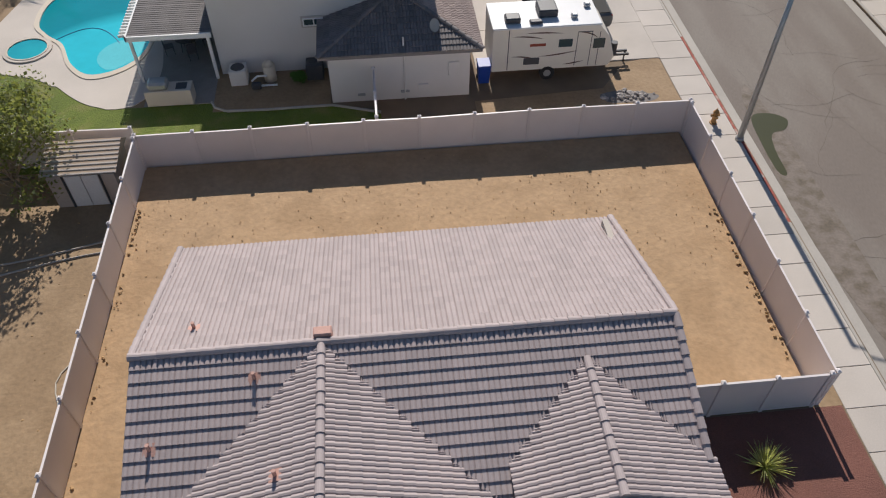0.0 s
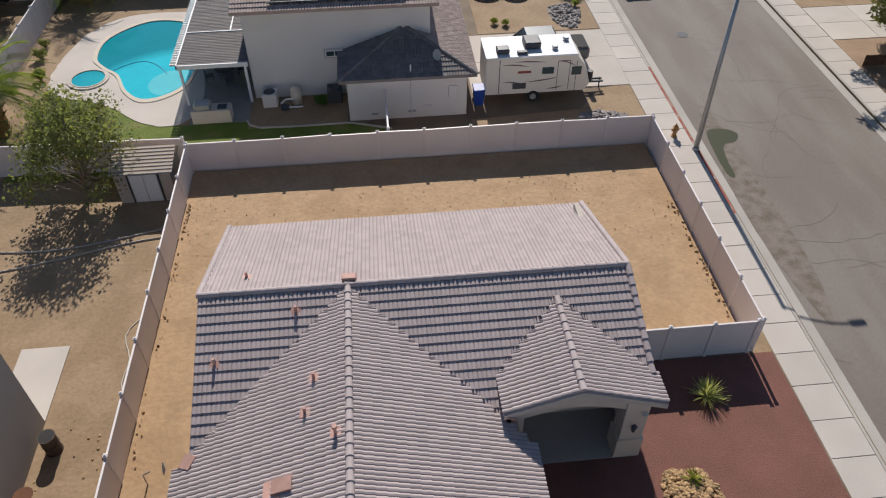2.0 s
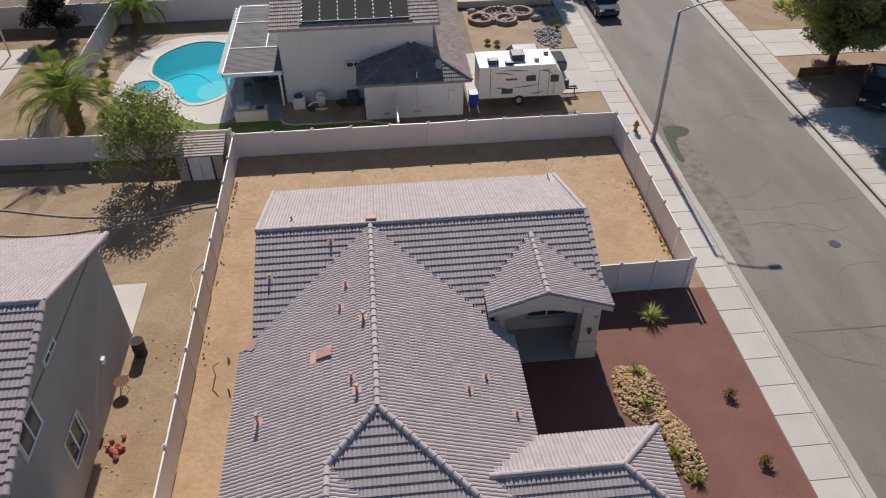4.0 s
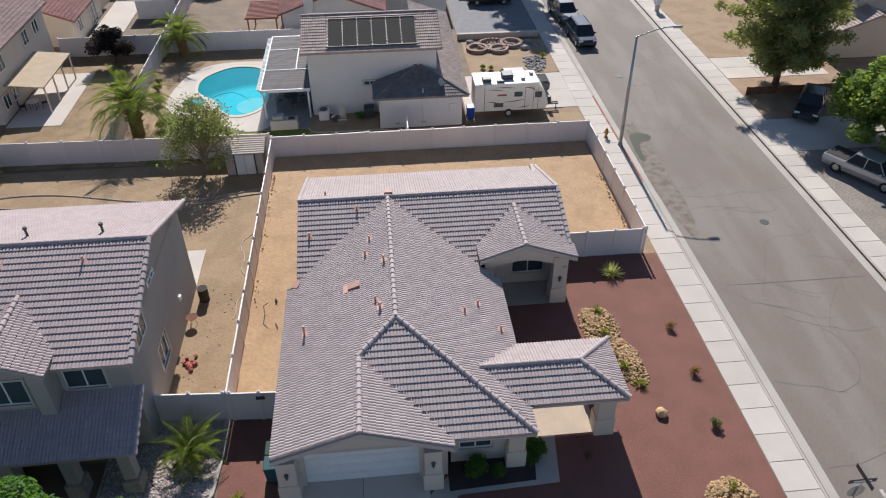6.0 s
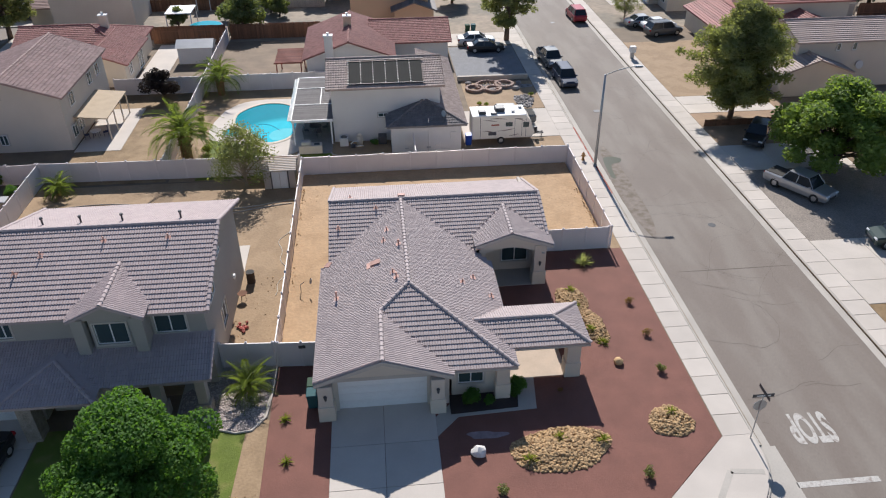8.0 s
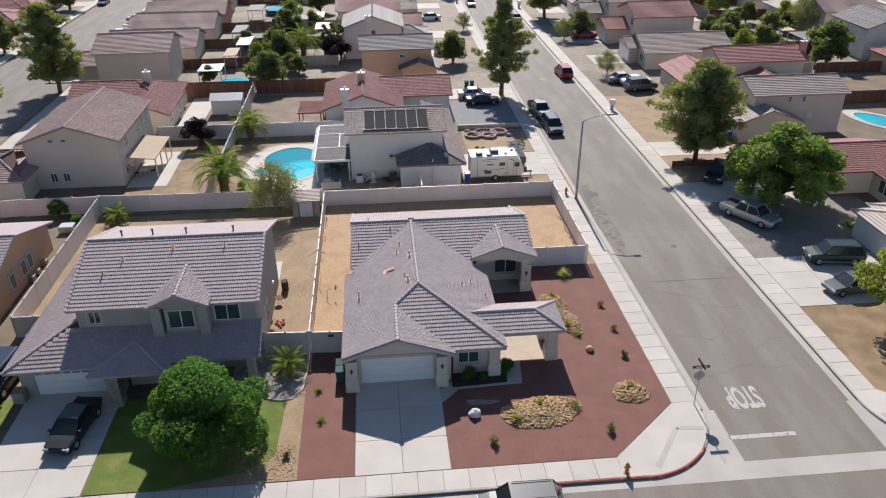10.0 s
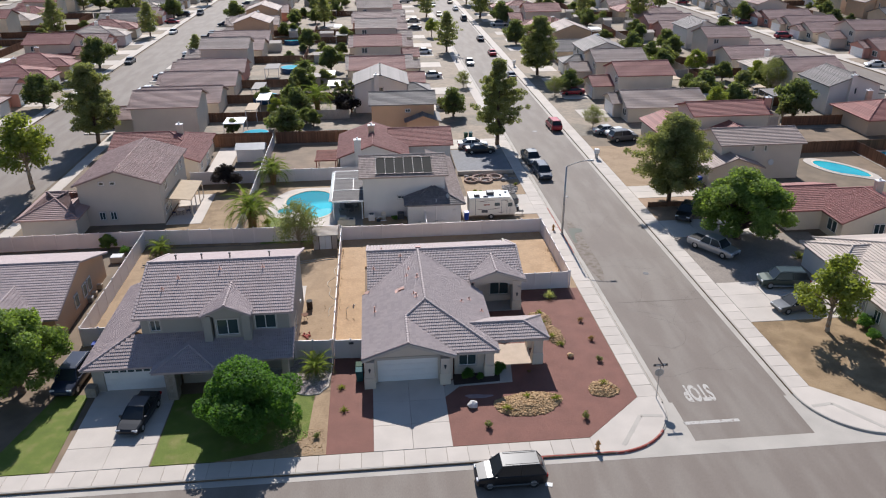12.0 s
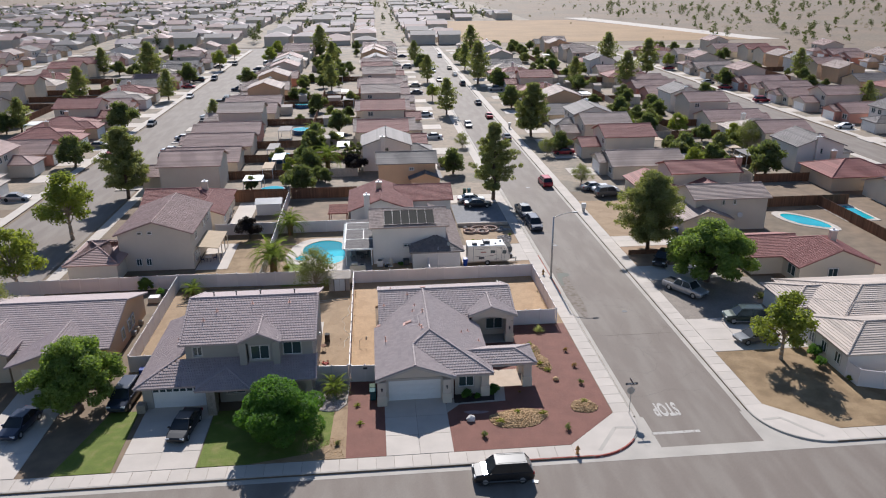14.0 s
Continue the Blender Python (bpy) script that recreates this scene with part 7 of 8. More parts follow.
def broadleaf(name, label, height, spread, leaf, bark, count, size, seed, trunk_h=0.3, clumps=16, airy=0.55, category="tree", lift=0.0, thick=0.045, fill=1.0):
    """A tree at the origin: tapered trunk, limbs to every clump, and a crown of small leaves."""
    rng = random.Random(seed)
    t = thing(name, label, category, (0, 0, 0), "trees")
    s = Shape()
    fork = Vector((rng.uniform(-0.1, 0.1), rng.uniform(-0.1, 0.1), height * trunk_h))
    limb(s, (0, 0, -0.1), fork, height * thick, height * thick * 0.62, rng, 0.06, 4, 9)
    cs, rs = [], []
    for i in range(clumps):
        a = i * 2.399 + rng.uniform(-0.4, 0.4)
        f = math.sqrt((i + 0.5) / clumps)
        rr = spread * 0.74 * f * rng.uniform(0.6, 1.2)
        top = height * (0.86 - 0.42 * f ** 2) + rng.uniform(-0.06, 0.06) * height + lift * f
        if i % 3 == 2:
            top = max(fork.z + 0.1 * height, top - 0.25 * height)
        c = Vector((rr * math.cos(a), rr * math.sin(a), top))
        cs.append(c)
        rs.append(spread * rng.uniform(0.26, 0.42) * fill)
        limb(s, fork + Vector((0, 0, rng.uniform(-0.12, 0.1) * height)), c, height * thick * 0.34, 0.015, rng, 0.14, 4, 6)
    part("trunk", s, bark, t, smooth=True)
    leaf_part("crown", leaf_cloud(cs, rs, count, size, rng, 0.75, 0.15, airy), leaf, t)
    return t


def pine(name, label, height, spread, seed, count, leaf=None, size=0.42):
    rng = random.Random(seed)
    t = thing(name, label, "tree", (0, 0, 0), "trees")
    s = Shape()
    limb(s, (0, 0, -0.1), (0.2, 0.1, height * 0.95), height * 0.026, 0.03, rng, 0.02, 7, 9)
    cs, rs = [], []
    z = height * 0.16
    while z < height * 0.98:
        f = (z / height - 0.16) / 0.82
        reach = spread * (0.6 + 1.6 * f if f < 0.25 else 0.94 * (1 - ((f - 0.25) / 0.75) ** 1.35) + 0.07) * rng.uniform(0.62, 1.15)
        k = rng.randint(4, 7)
        a0 = rng.uniform(0, 6.28)
        for j in range(k):
            a = a0 + j * 6.28 / k + rng.uniform(-0.4, 0.4)
            rr = reach * rng.uniform(0.7, 1.12)
            tip = Vector((rr * math.cos(a), rr * math.sin(a), z + rr * 0.22))
            limb(s, (0, 0, z), tip, 0.06 * (1.3 - f), 0.012, rng, 0.08, 3, 5)
            for q in (0.35, 0.6, 0.8, 1.0):
                cs.append(Vector((0, 0, z)).lerp(tip, q) + Vector((rng.uniform(-0.3, 0.3), rng.uniform(-0.3, 0.3), 0.1)))
                rs.append(max(0.3, 0.17 * spread * (1.1 - 0.35 * q)) * rng.uniform(0.7, 1.25))
        z += height * rng.uniform(0.055, 0.085)
    part("trunk", s, BARK, t, smooth=True)
    leaf_part("crown", leaf_cloud(cs, rs, count, size, rng, 0.35, -0.35, 0.3), leaf or LEAF_PINE, t)
    return t


def palm(name, label, trunk_h, frond, n, seed, thick=0.28, leaf=None):
    """A palm: ringed trunk with a boot of cut stems and arching feathered fronds."""
    rng = random.Random(seed)
    t = thing(name, label, "palm", (0, 0, 0), "palms")
    s = Shape()
    k = max(3, int(trunk_h / 0.22))
    for i in range(k):
        z0, z1 = trunk_h * i / k - 0.05, trunk_h * (i + 1) / k
        s.cyl((0, 0, z0), (0, 0, z1), thick * 0.86, thick * 1.06, 12)
    for i in range(30):
        a, zz = i * 2.4, trunk_h * (0.55 + 0.5 * i / 30)
        s.cyl((thick * 0.8 * math.cos(a), thick * 0.8 * math.sin(a), zz - 0.1), (thick * 1.5 * math.cos(a), thick * 1.5 * math.sin(a), zz + 0.16), 0.05, 0.02, 5)
    part("trunk", s, PALM_BARK, t)
    # one frond along +x, arched, with leaflets on both sides
    f = Shape()
    m = 22
    rib = [Vector((frond * u * (1 - 0.16 * u * u), 0, frond * (0.58 * u - 1.08 * u * u))) for u in [i / m for i in range(m + 1)]]
    for i in range(m):
        f.cyl(rib[i], rib[i + 1], 0.03 * (1 - i / m) + 0.006, 0.03 * (1 - (i + 1) / m) + 0.005, 4)
        u = (i + 0.5) / m
        if u < 0.12:
            continue
        ln = frond * 0.19 * math.sin(math.pi * min(1, 0.15 + 0.85 * u)) ** 0.7 + 0.06
        for sg in (-1, 1):
            for h in (0, 0.5):
                b = rib[i].lerp(rib[i + 1], h)
                tip = b + Vector((ln * 0.55, sg * ln * 0.8, -ln * 0.22 + 0.1 * ln))
                w = Vector((0.016, 0, 0.007))
                mid = b.lerp(tip, 0.5) + Vector((0, 0, 0.06 * ln))
                f.add([b - w * 0.6, b + w * 0.6, mid + w, tip, mid - w], [(0, 1, 2, 3, 4)])
    me = data_of("frond", f, leaf or LEAF_PALM)
    for i in range(n):
        ob = new("frond", me)
        ob.parent = t
        e = 125 - 165 * (i / n) ** 0.8 + rng.uniform(-8, 8)
        ob.matrix_local = pose(0, 0, trunk_h + 0.15 - 0.2 * i / n, 0, -e * 0.62, i * 137.5 + rng.uniform(-8, 8)) @ Matrix.Diagonal((rng.uniform(0.85, 1.1),) * 3 + (1,))
    return t


def tuft(name, label, n, length, leaf, seed, width=0.035, category="plant", droop=0.6, group="plants"):
    """Blades rising from one root."""
    rng = random.Random(seed)
    s = Shape()
    for i in range(n):
        a, e = rng.uniform(0, 6.28), rng.uniform(0.25, 1.45)
        L = length * rng.uniform(0.7, 1.1)
        d = Vector((math.cos(a) * math.cos(e), math.sin(a) * math.cos(e), math.sin(e)))
        w = Vector((-math.sin(a), math.cos(a), 0)) * width
        m1, tip = d * L * 0.55, d * L + Vector((0, 0, -droop * L * 0.25))
        s.add([-w, w, m1 + w * 0.8, tip, m1 - w * 0.8], [(0, 1, 2, 3, 4)])
    return tagged(new(name, data_of(name, s, leaf)), label, category, group)


def shrub(name, label, r, leaf, seed, count=500, size=0.09, category="shrub", flat=1.0):
    rng = random.Random(seed)
    t = thing(name, label, category, (0, 0, 0), "shrubs")
    s = Shape()
    cs, rs = [], []
    for i in range(9):
        a, rr = i * 2.4, r * 0.55 * math.sqrt(i / 9)
        c = Vector((rr * math.cos(a), rr * math.sin(a), r * flat * rng.uniform(0.55, 1.0)))
        cs.append(c)
        rs.append(r * rng.uniform(0.35, 0.55))
        limb(s, (0, 0, -0.03), c, 0.02, 0.006, rng, 0.15, 3, 4)
    part("stems", s, BARK, t)
    leaf_part("leaves", leaf_cloud(cs, rs, count, size, rng, 0.6, 0.0, 0.3), leaf, t)
    return t


def put(proto, x, y, turn=0.0, size=1.0, z=LOT, label="", used=set()):
    """The first call places the plant itself; later calls place copies."""
    m = pose(x, y, z, 0, 0, turn) @ Matrix.Diagonal((size, size, size, 1))
    if proto.name in used:
        ob = copy_thing(proto, m)
        ob.matrix_basis = m
    else:
        used.add(proto.name)
        ob = proto
        ob.matrix_basis = m
    if label:
        tagged(ob, label)
    return ob


round_tree = broadleaf("tree", "dense round deep-green shade tree on the front lawn", 5.3, 4.2, LEAF_DEEP, BARK, 60000, 0.16, 1, 0.24, 46, 0.72, fill=0.72)
# far foliage: greyer olive, with distance haze put into the colour
LEAF_FAR = leaf_mat("leaf_dusty_green", (0.125, 0.15, 0.065))
far_ash = broadleaf("garden_tree", "green shade tree in a back garden", 6.5, 4.2, LEAF_FAR, BARK, 5200, 0.42, 22, 0.2, 26, 0.2, fill=0.8)
far_olive = broadleaf("garden_tree", "grey-green tree in a back garden", 5.5, 3.4, LEAF_OLIVE, BARK_PALE, 2600, 0.5, 23, 0.2, 16, 0.2)
far_pine = pine("pine_tree", "dark-green pine along the street", 12.5, 4.6, 26, 4200, size=0.75)
put(round_tree, -15.5, -9.9, 30)
ash = broadleaf("ash_tree", "broad green ash tree beside a house", 7.2, 4.6, LEAF_ASH, BARK, 46000, 0.2, 2, 0.2, 60, 0.3, fill=0.58)
put(ash, 35.8, 19.4, 0, 1.45, label="broad green tree shading the parked trucks").scale.z *= 0.8
put(ash, -34.4, -3.6, 120, 1.02, label="green tree on the strip of lawn")
for x, y, k, a in ((9.0, 77.0, 0.8, 40), (34.0, 92.0, 0.75, 200), (-68.5, 92, 1.0, 20), (-49, 201, 1.05, 80), (79, 30.0, 0.8, 10), (70.0, 70.0, 1.05, 90), (58.5, 83, 0.9, 200), (-36, 24.0, 0.25, 0), (93.5, 152, 0.9, 5), (112.5, 180, 1.0, 50), (60.0, 130, 0.9, 20), (34, 150, 1.0, 20), (36, 186, 1.1, 70), (-20, 100, 0.75, 0), (-22, 150, 0.8, 0), (-70, 130, 1.1, 0), (-72, 215, 1.1, 60), (14, 240, 1.0, 0), (32, 260, 1.0, 0)):
    put(far_ash if y > 60 else ash, x, y, a, k)
gr = random.Random(88)
for i in range(170):
    xm = gr.choice((-21.8, -21.8, 64.3, 64.3, -99.5, 142.0))
    put(gr.choice((far_ash, far_ash, far_olive)), xm + gr.uniform(-9, 9), gr.uniform(64, 322), gr.uniform(0, 360), gr.uniform(0.35, 0.85))
young = broadleaf("young_tree", "slim pale-barked tree with open yellow-green crown", 6.0, 3.0, LEAF_LIME, BARK_PALE, 6500, 0.22, 3, 0.32, 26, 0.15, thick=0.03, fill=0.75)
put(young, 34.8, -1.2, 0, 1.3)
put(young, -52.6, 45.5, 60, 1.8, label="open yellow-green street tree")
put(young, -52.0, 25.0, 160, 1.5, label="open grey-green street tree")
for x, y, k in ((12.0, 165, 0.9), (-48.5, 262, 1.4), (-67.5, 250, 1.4), (-48.5, 290, 1.4), (-67.5, 285, 1.3), (66, 105, 1.0), (112, 230, 1.1), (75, 95, 0.9), (33, 215, 1.2), (-23, 78, 0.7), (55, 70, 1.0)):
    put(young, x, y, x * 7, k)
sparse = broadleaf("sparse_tree", "sparse olive-green tree over the garden shed", 5.0, 3.1, LEAF_OLIVE, BARK_PALE, 7800, 0.13, 4, 0.16, 30, 0.05, thick=0.026, fill=0.85)
put(sparse, -14.4, 22.3, 0, 1.12)
for x, y, k in ((32.0, 66.5, 0.8), (30.8, 90.0, 0.8), (-50.4, 15.0, 1.2), (75, 88, 1.4), (13.5, 100, 0.7)):
    put(sparse, x, y, x * 3, k)
pine_a = pine("pine_tree", "tall dark-green pine with a ragged crown", 13.5, 4.2, 5, 42000, size=0.32)
put(pine_a, 14.1, 58.6, 0, 1.02, label="tall dark-green pine at the pavement")
pine_wide = pine("pine_tree", "broad dark-green pine shading the street", 11.3, 6.0, 16, 70000, size=0.32)
put(pine_wide, 32.3, 31.5, 70)
pine_b = pine("pine_tree", "tall dark-green pine with a broad crown", 12.5, 5.0, 6, 38000, size=0.36)
put(pine_b, -50.6, 67.0, 10, 1.05)
put(pine_b, 31.5, 110.0, 100, 1.05)
for x, y, k, a in ((14.0, 141, 1.15, 0), (13.4, 205, 1.1, 20), (31, 200, 1.15, 60), (12, 262, 1.1, 10), (31, 238, 1.2, 70), (-47.5, 132, 0.8, 0), (-70, 176, 1.1, 30), (-95, 130, 1.0, 60), (-98, 180, 1.2, 0), (-84, 210, 1.2, 0), (96, 210, 1.1, 40), (78, 180, 1.0, 20), (90, 240, 1.1, 0), (-110, 240, 1.2, 0), (-22, 215, 1.1, 0), (-20, 190, 1.0, 60), (-23, 262, 1.1, 0), (40, 290, 1.1, 0), (-30, 300, 1.1, 0), (130, 130, 1.0, 0), (66, 200, 1.0, 0), (120, 60, 1.0, 30), (150, 200, 1.2, 0)):
    put(far_pine, x, y, a, k * (0.7 if (int(x) + int(y)) % 3 else 1.0))
cyp = broadleaf("cypress", "narrow dark cypress in a back garden", 6.5, 1.0, LEAF_PINE, BARK, 3000, 0.22, 7, 0.05, 14, 0.3)
for x, y in ((-20.6, 86.5), (-20.0, 88.0), (-12, 81), (-10.8, 82), (-9.5, 81.5)):
    put(cyp, x, y, x * 9)
plum = broadleaf("plum_tree", "small dark purple-leaved plum tree", 3.6, 2.1, LEAF_PLUM, BARK, 5000, 0.2, 8, 0.22, 14, 0.35)
put(plum, -25.6, 42.6, 0)
put(plum, -10.5, 79.5, 50, 1.2)
palm_big = palm("date_palm", "date palm with a stout trunk and arching fronds", 1.9, 3.3, 38, 9, 0.42)
put(palm_big, -20.4, 28.0, 0, 1.2)
put(palm_big, -19.7, 43.6, 80, 0.95)
for x, y, k in ((-16, 84, 1.2), (57, 112, 0.9), (-20.5, 112, 1.0)):
    put(palm_big, x, y, x, k)
palm_small = palm("young_palm", "young palm with bright green fronds near the ground", 0.6, 2.3, 26, 10, 0.2)
put(palm_small, -11.0, -3.4, 0, 0.85, label="young palm with bright fronds in the pebble bed")
put(palm_small, -29.7, 22.0, 40, 0.8, label="small palm beside the fence corner")
yucca = tuft("yucca", "spiky pale-green yucca on dark mulch", 150, 0.95, leaf_mat("yucca_leaf", (0.46, 0.47, 0.28)), 1, 0.018, droop=0.3)
yucca.matrix_basis = pose(11.1, 7.6, LOT)
grass = tuft("grass_tuft", "tuft of green ornamental grass", 60, 0.55, LEAF_LIME, 2, 0.012)
seen = False
for x, y in ((5.7, -8.5), (3.9, -9.8), (8.0, -8.9), (9.4, 4.3), (9.7, 0.1), (9.3, 2.6), (12.2, -7.3), (-8.9, -5.6), (-8.6, -8.6), (10.2, -1.0)):
    m = pose(x, y, LOT + (0.2 if x > 0 and y != -1.0 else 0.01), 0, 0, x * 50)
    if not seen:
        grass.matrix_basis, seen = m, True
    else:
        copy_thing(grass, m)
sh_dry = shrub("shrub", "small dry red-brown shrub on mulch", 0.35, LEAF_DRY, 3, 260)
for x, y, k in ((13.0, 2.8, 1), (13.1, -0.5, 1), (6.6, -4.9, 0.6)):
    put(sh_dry, x, y, x * 20, k)
sh_green = shrub("shrub", "small grey-green shrub on mulch", 0.38, LEAF_OLIVE, 4, 420)
for x, y, k in ((12.9, -3.8, 1), (9.7, -11.3, 1.1), (2.2, -11.6, 1.1), (-10.5, -11.6, 0.9), (-19.0, 26.0, 1.4), (-18.6, 27.6, 1.3), (-20.6, 36, 1.5), (-20.8, 37.5, 1.2)):
    put(sh_green, x, y, x * 20, k)
hedge = shrub("clipped_shrub", "clipped dark-green shrub under the window", 0.72, LEAF_DEEP, 5, 2600, 0.1)
for x, y, k in ((1.35, -5.35, 1.0), (2.4, -5.5, 0.62), (4.2, -4.6, 0.95), (3.9, -5.0, 0.7), (38.5, -1.0, 1.4), (38.0, -3.0, 1.1), (37.6, 1.0, 1.3), (-30.0, 23.0, 0.8), (-33.8, 22.3, 1.0), (-3.4, 29.0, 0.7)):
    put(hedge, x, y, x * 20, k)
lime = shrub("shrub", "bright yellow-green leafy garden shrub", 0.6, LEAF_LIME, 6, 900, 0.1)
for x, y, k in ((39.2, -6.0, 0.8), (-18.8, 29.0, 1.1), (-26.9, 25.0, 1.2), (7.7, 37.5, 0.6), (8.4, 37.2, 0.6), (13.6, 39.5, 0.6), (-19.9, 33.4, 1.0)):
    put(lime, x, y, x * 20, k)
agave = tuft("agave", "spiky grey-green agave by the driveway", 60, 1.1, LEAF_OLIVE, 5, 0.05)
agave.matrix_basis = pose(40.2, 13.6, LOT)

# ---- the suburb beyond: houses built once in each kind, then set along the streets ----
def suburban(kind, wall_m, roof_m, label):
    """A house at the origin whose front looks along +x; about 13 m deep and 10 m wide."""
    h = thing("house", label, "house", (0, 0, 0), "houses")
    z = 0.0
    if kind == 0:      # single storey, ridge front to back, garage gable
        gable_block(h, -8, 6, -5, 5, 2.7, 0.36, "x", wall_m, roof_m, z0=z, solid=True)
        gable_block(h, 3.0, 7.5, -4.6, 1.2, 2.6, 0.36, "x", wall_m, roof_m, z0=z, solid=True)
        sectional_door(h, (7.52, -4.2), (7.52, 0.7), z, 2.2, WHITE)
        faced_window(h, (6.0, 2.2), (6.0, 4.0), 0.9, 2.1)
    elif kind == 1:    # two storey with a lower garage wing
        gable_block(h, -7, 3.5, -4.6, 4.6, 5.2, 0.36, "x", wall_m, roof_m, z0=z, solid=True)
        gable_block(h, 1.0, 7.5, -5.0, 1.6, 2.7, 0.36, "x", wall_m, roof_m, z0=z, solid=True)
        sectional_door(h, (7.52, -4.3), (7.52, 0.8), z, 2.2, WHITE)
        faced_window(h, (3.5, 2.2), (3.5, 3.8), 3.5, 4.7)
        faced_window(h, (3.5, 2.2), (3.5, 3.8), 0.9, 2.1)
        faced_window(h, (-5.5, -4.6), (-4.3, -4.6), 3.6, 4.7)
    elif kind == 2:    # single storey, hipped
        gable_block(h, -8, 5, -5.2, 5.2, 2.7, 0.36, "x", wall_m, roof_m, hip=("lo", "hi"), z0=z, solid=True)
        gable_block(h, 2.5, 7.5, -4.8, 1.0, 2.7, 0.36, "x", wall_m, roof_m, hip=("hi",), z0=z, solid=True)
        sectional_door(h, (7.52, -4.4), (7.52, 0.6), z, 2.2, WHITE)
        faced_window(h, (5.0, 2.2), (5.0, 4.0), 0.9, 2.1)
        chimney(h, -2.5, 4.2, 2.0, 5.2, wall_m)
    elif kind == 3:    # two storey, ridge across the plot
        gable_block(h, -7, 2.5, -5.0, 5.0, 5.2, 0.36, "y", wall_m, roof_m, z0=z, solid=True)
        gable_block(h, 1.0, 7.0, -0.6, 5.0, 2.7, 0.36, "x", wall_m, roof_m, hip=("hi",), z0=z, solid=True)
        sectional_door(h, (7.02, -0.1), (7.02, 4.6), z, 2.2, WHITE)
        for yy in (-4.0, -1.6):
            faced_window(h, (2.5, yy), (2.5, yy + 1.4), 3.5, 4.7)
        faced_window(h, (-3.0, -5.0), (-1.8, -5.0), 3.6, 4.7)
        chimney(h, -3.0, -5.3, 0, 7.0, wall_m)
    return h


KINDS_H = [(0, "cream", TILE_ROSE, "single-storey cream house with rose tile roof"), (1, "stone", TILE_BROWN, "two-storey beige house with brown tile roof"), (2, "tan", TILE_RED, "single-storey tan house with red hipped roof"),
           (3, "peach", TILE_BROWN, "two-storey peach house with brown tile roof"), (0, "stone", TILE_BROWN, "single-storey beige house with brown tile roof"), (1, "cream", TILE_RED, "two-storey cream house with red tile roof"),
           (2, "white", TILE_PALE, "single-storey white house with pale hipped roof"), (0, "pink", TILE_ROSE, "single-storey pink house with rose tile roof"), (3, "stone", TILE_ROSE, "two-storey beige house with rose tile roof"), (0, "tan", TILE_SLATE, "single-storey tan house with dark tile roof"),
           (1, "stone", TILE_ROSE, "two-storey beige house with rose tile roof and garage wing"), (3, "white", TILE_SLATE, "two-storey white house with dark grey tile roof")]
POSTED = []          # where houses stand: x, y, heading
rng = random.Random(77)


def row(x, y0, y1, heading, step=13.2, jit=0.8, skip=(), first=()):
    """Houses along a street; first: the kinds of the nearest ones."""
    y, first = y0, list(first)
    while y < y1:
        if not any(a < y < b for a, b in skip):
            POSTED.append((x + rng.uniform(-jit, jit), y, heading, first.pop(0) if first else None))
        y += step + rng.uniform(-0.5, 0.9)


row(-2.2, 86, 326, 0, first=(11, 5, 4, 5, 0, 1))            # west side of the side street
row(-41.0, 73, 326, 180, first=(10, 0, 0, 7, 1, 0))         # east side of the street behind
row(44.5, 74, 326, 180, first=(4, 5, 1, 11, 9, 3))          # east side of the side street
row(84.0, 62, 326, 0)            # backing on to it
row(121.5, 68, 320, 180, skip=((290, 330),))
row(162.0, 66, 300, 0)
row(198, 80, 270, 180)
row(235, 90, 270, 0, 14)
row(-80.0, 30, 326, 0)
row(-119.0, 24, 326, 180)
row(-158.0, 40, 330, 0, 13.6)
row(-197, 60, 330, 180, 13.6)
row(-236, 80, 330, 0, 13.8)
row(88.0, 4, 58, 0, 15)
protos, count = {}, {}
for x, y, a, k in POSTED:
    k = rng.randrange(len(KINDS_H)) if k is None else k
    m = pose(x, y, LOT, 0, 0, a + rng.uniform(-1, 1))
    if k not in protos:
        kd, wm, rm, lb = KINDS_H[k]
        protos[k] = suburban(kd, STUCCO[wm], rm, lb)
    count.setdefault(k, []).append(m)

# driveways in front of the far houses, and cars on and beside them
s = Shape()
for x, y, a, _ in POSTED:
    sg = 1 if a == 0 else -1
    s.box(*sorted((x + sg * 7.6, x + sg * 13.0)), y - sg * 2 - 2.8, y - sg * 2 + 2.8, 0.05, LOT + 0.03)
solo("far_driveways", s, CONCRETE, "pale concrete driveways of the distant houses", "driveway", kind="stuff")
cols = ["white", "silver", "black", "grey", "navy", "white", "red", "champagne"]
for x, y, a, _ in POSTED:
    sg = 1 if a == 0 else -1
    if x < -150 or x > 170 or y > 290:
        continue
    if rng.random() < 0.5:
        c = rng.choice(cols)
        kd = rng.choice(("sedan", "suv", "sedan", "pickup"))
        park_far(kd, c, x + sg * 10.4, y - sg * 2 + rng.uniform(-1.3, 1.3), 0 if rng.random() < 0.5 else 180, f"{c} {'pickup' if kd == 'pickup' else 'car'} parked on a driveway down the street", LOT + 0.04)
for x in (18.0, 25.2, -51.6, -64.6):
    y = 95 + rng.uniform(0, 30)
    while y < 310:
        c, kd = rng.choice(cols), rng.choice(("sedan", "suv"))
        park_far(kd, c, x, y, 90 if x in (25.2, -51.6) else 270, f"{c} car parked at the kerb down the street", 0.0)
        y += rng.uniform(20, 55)

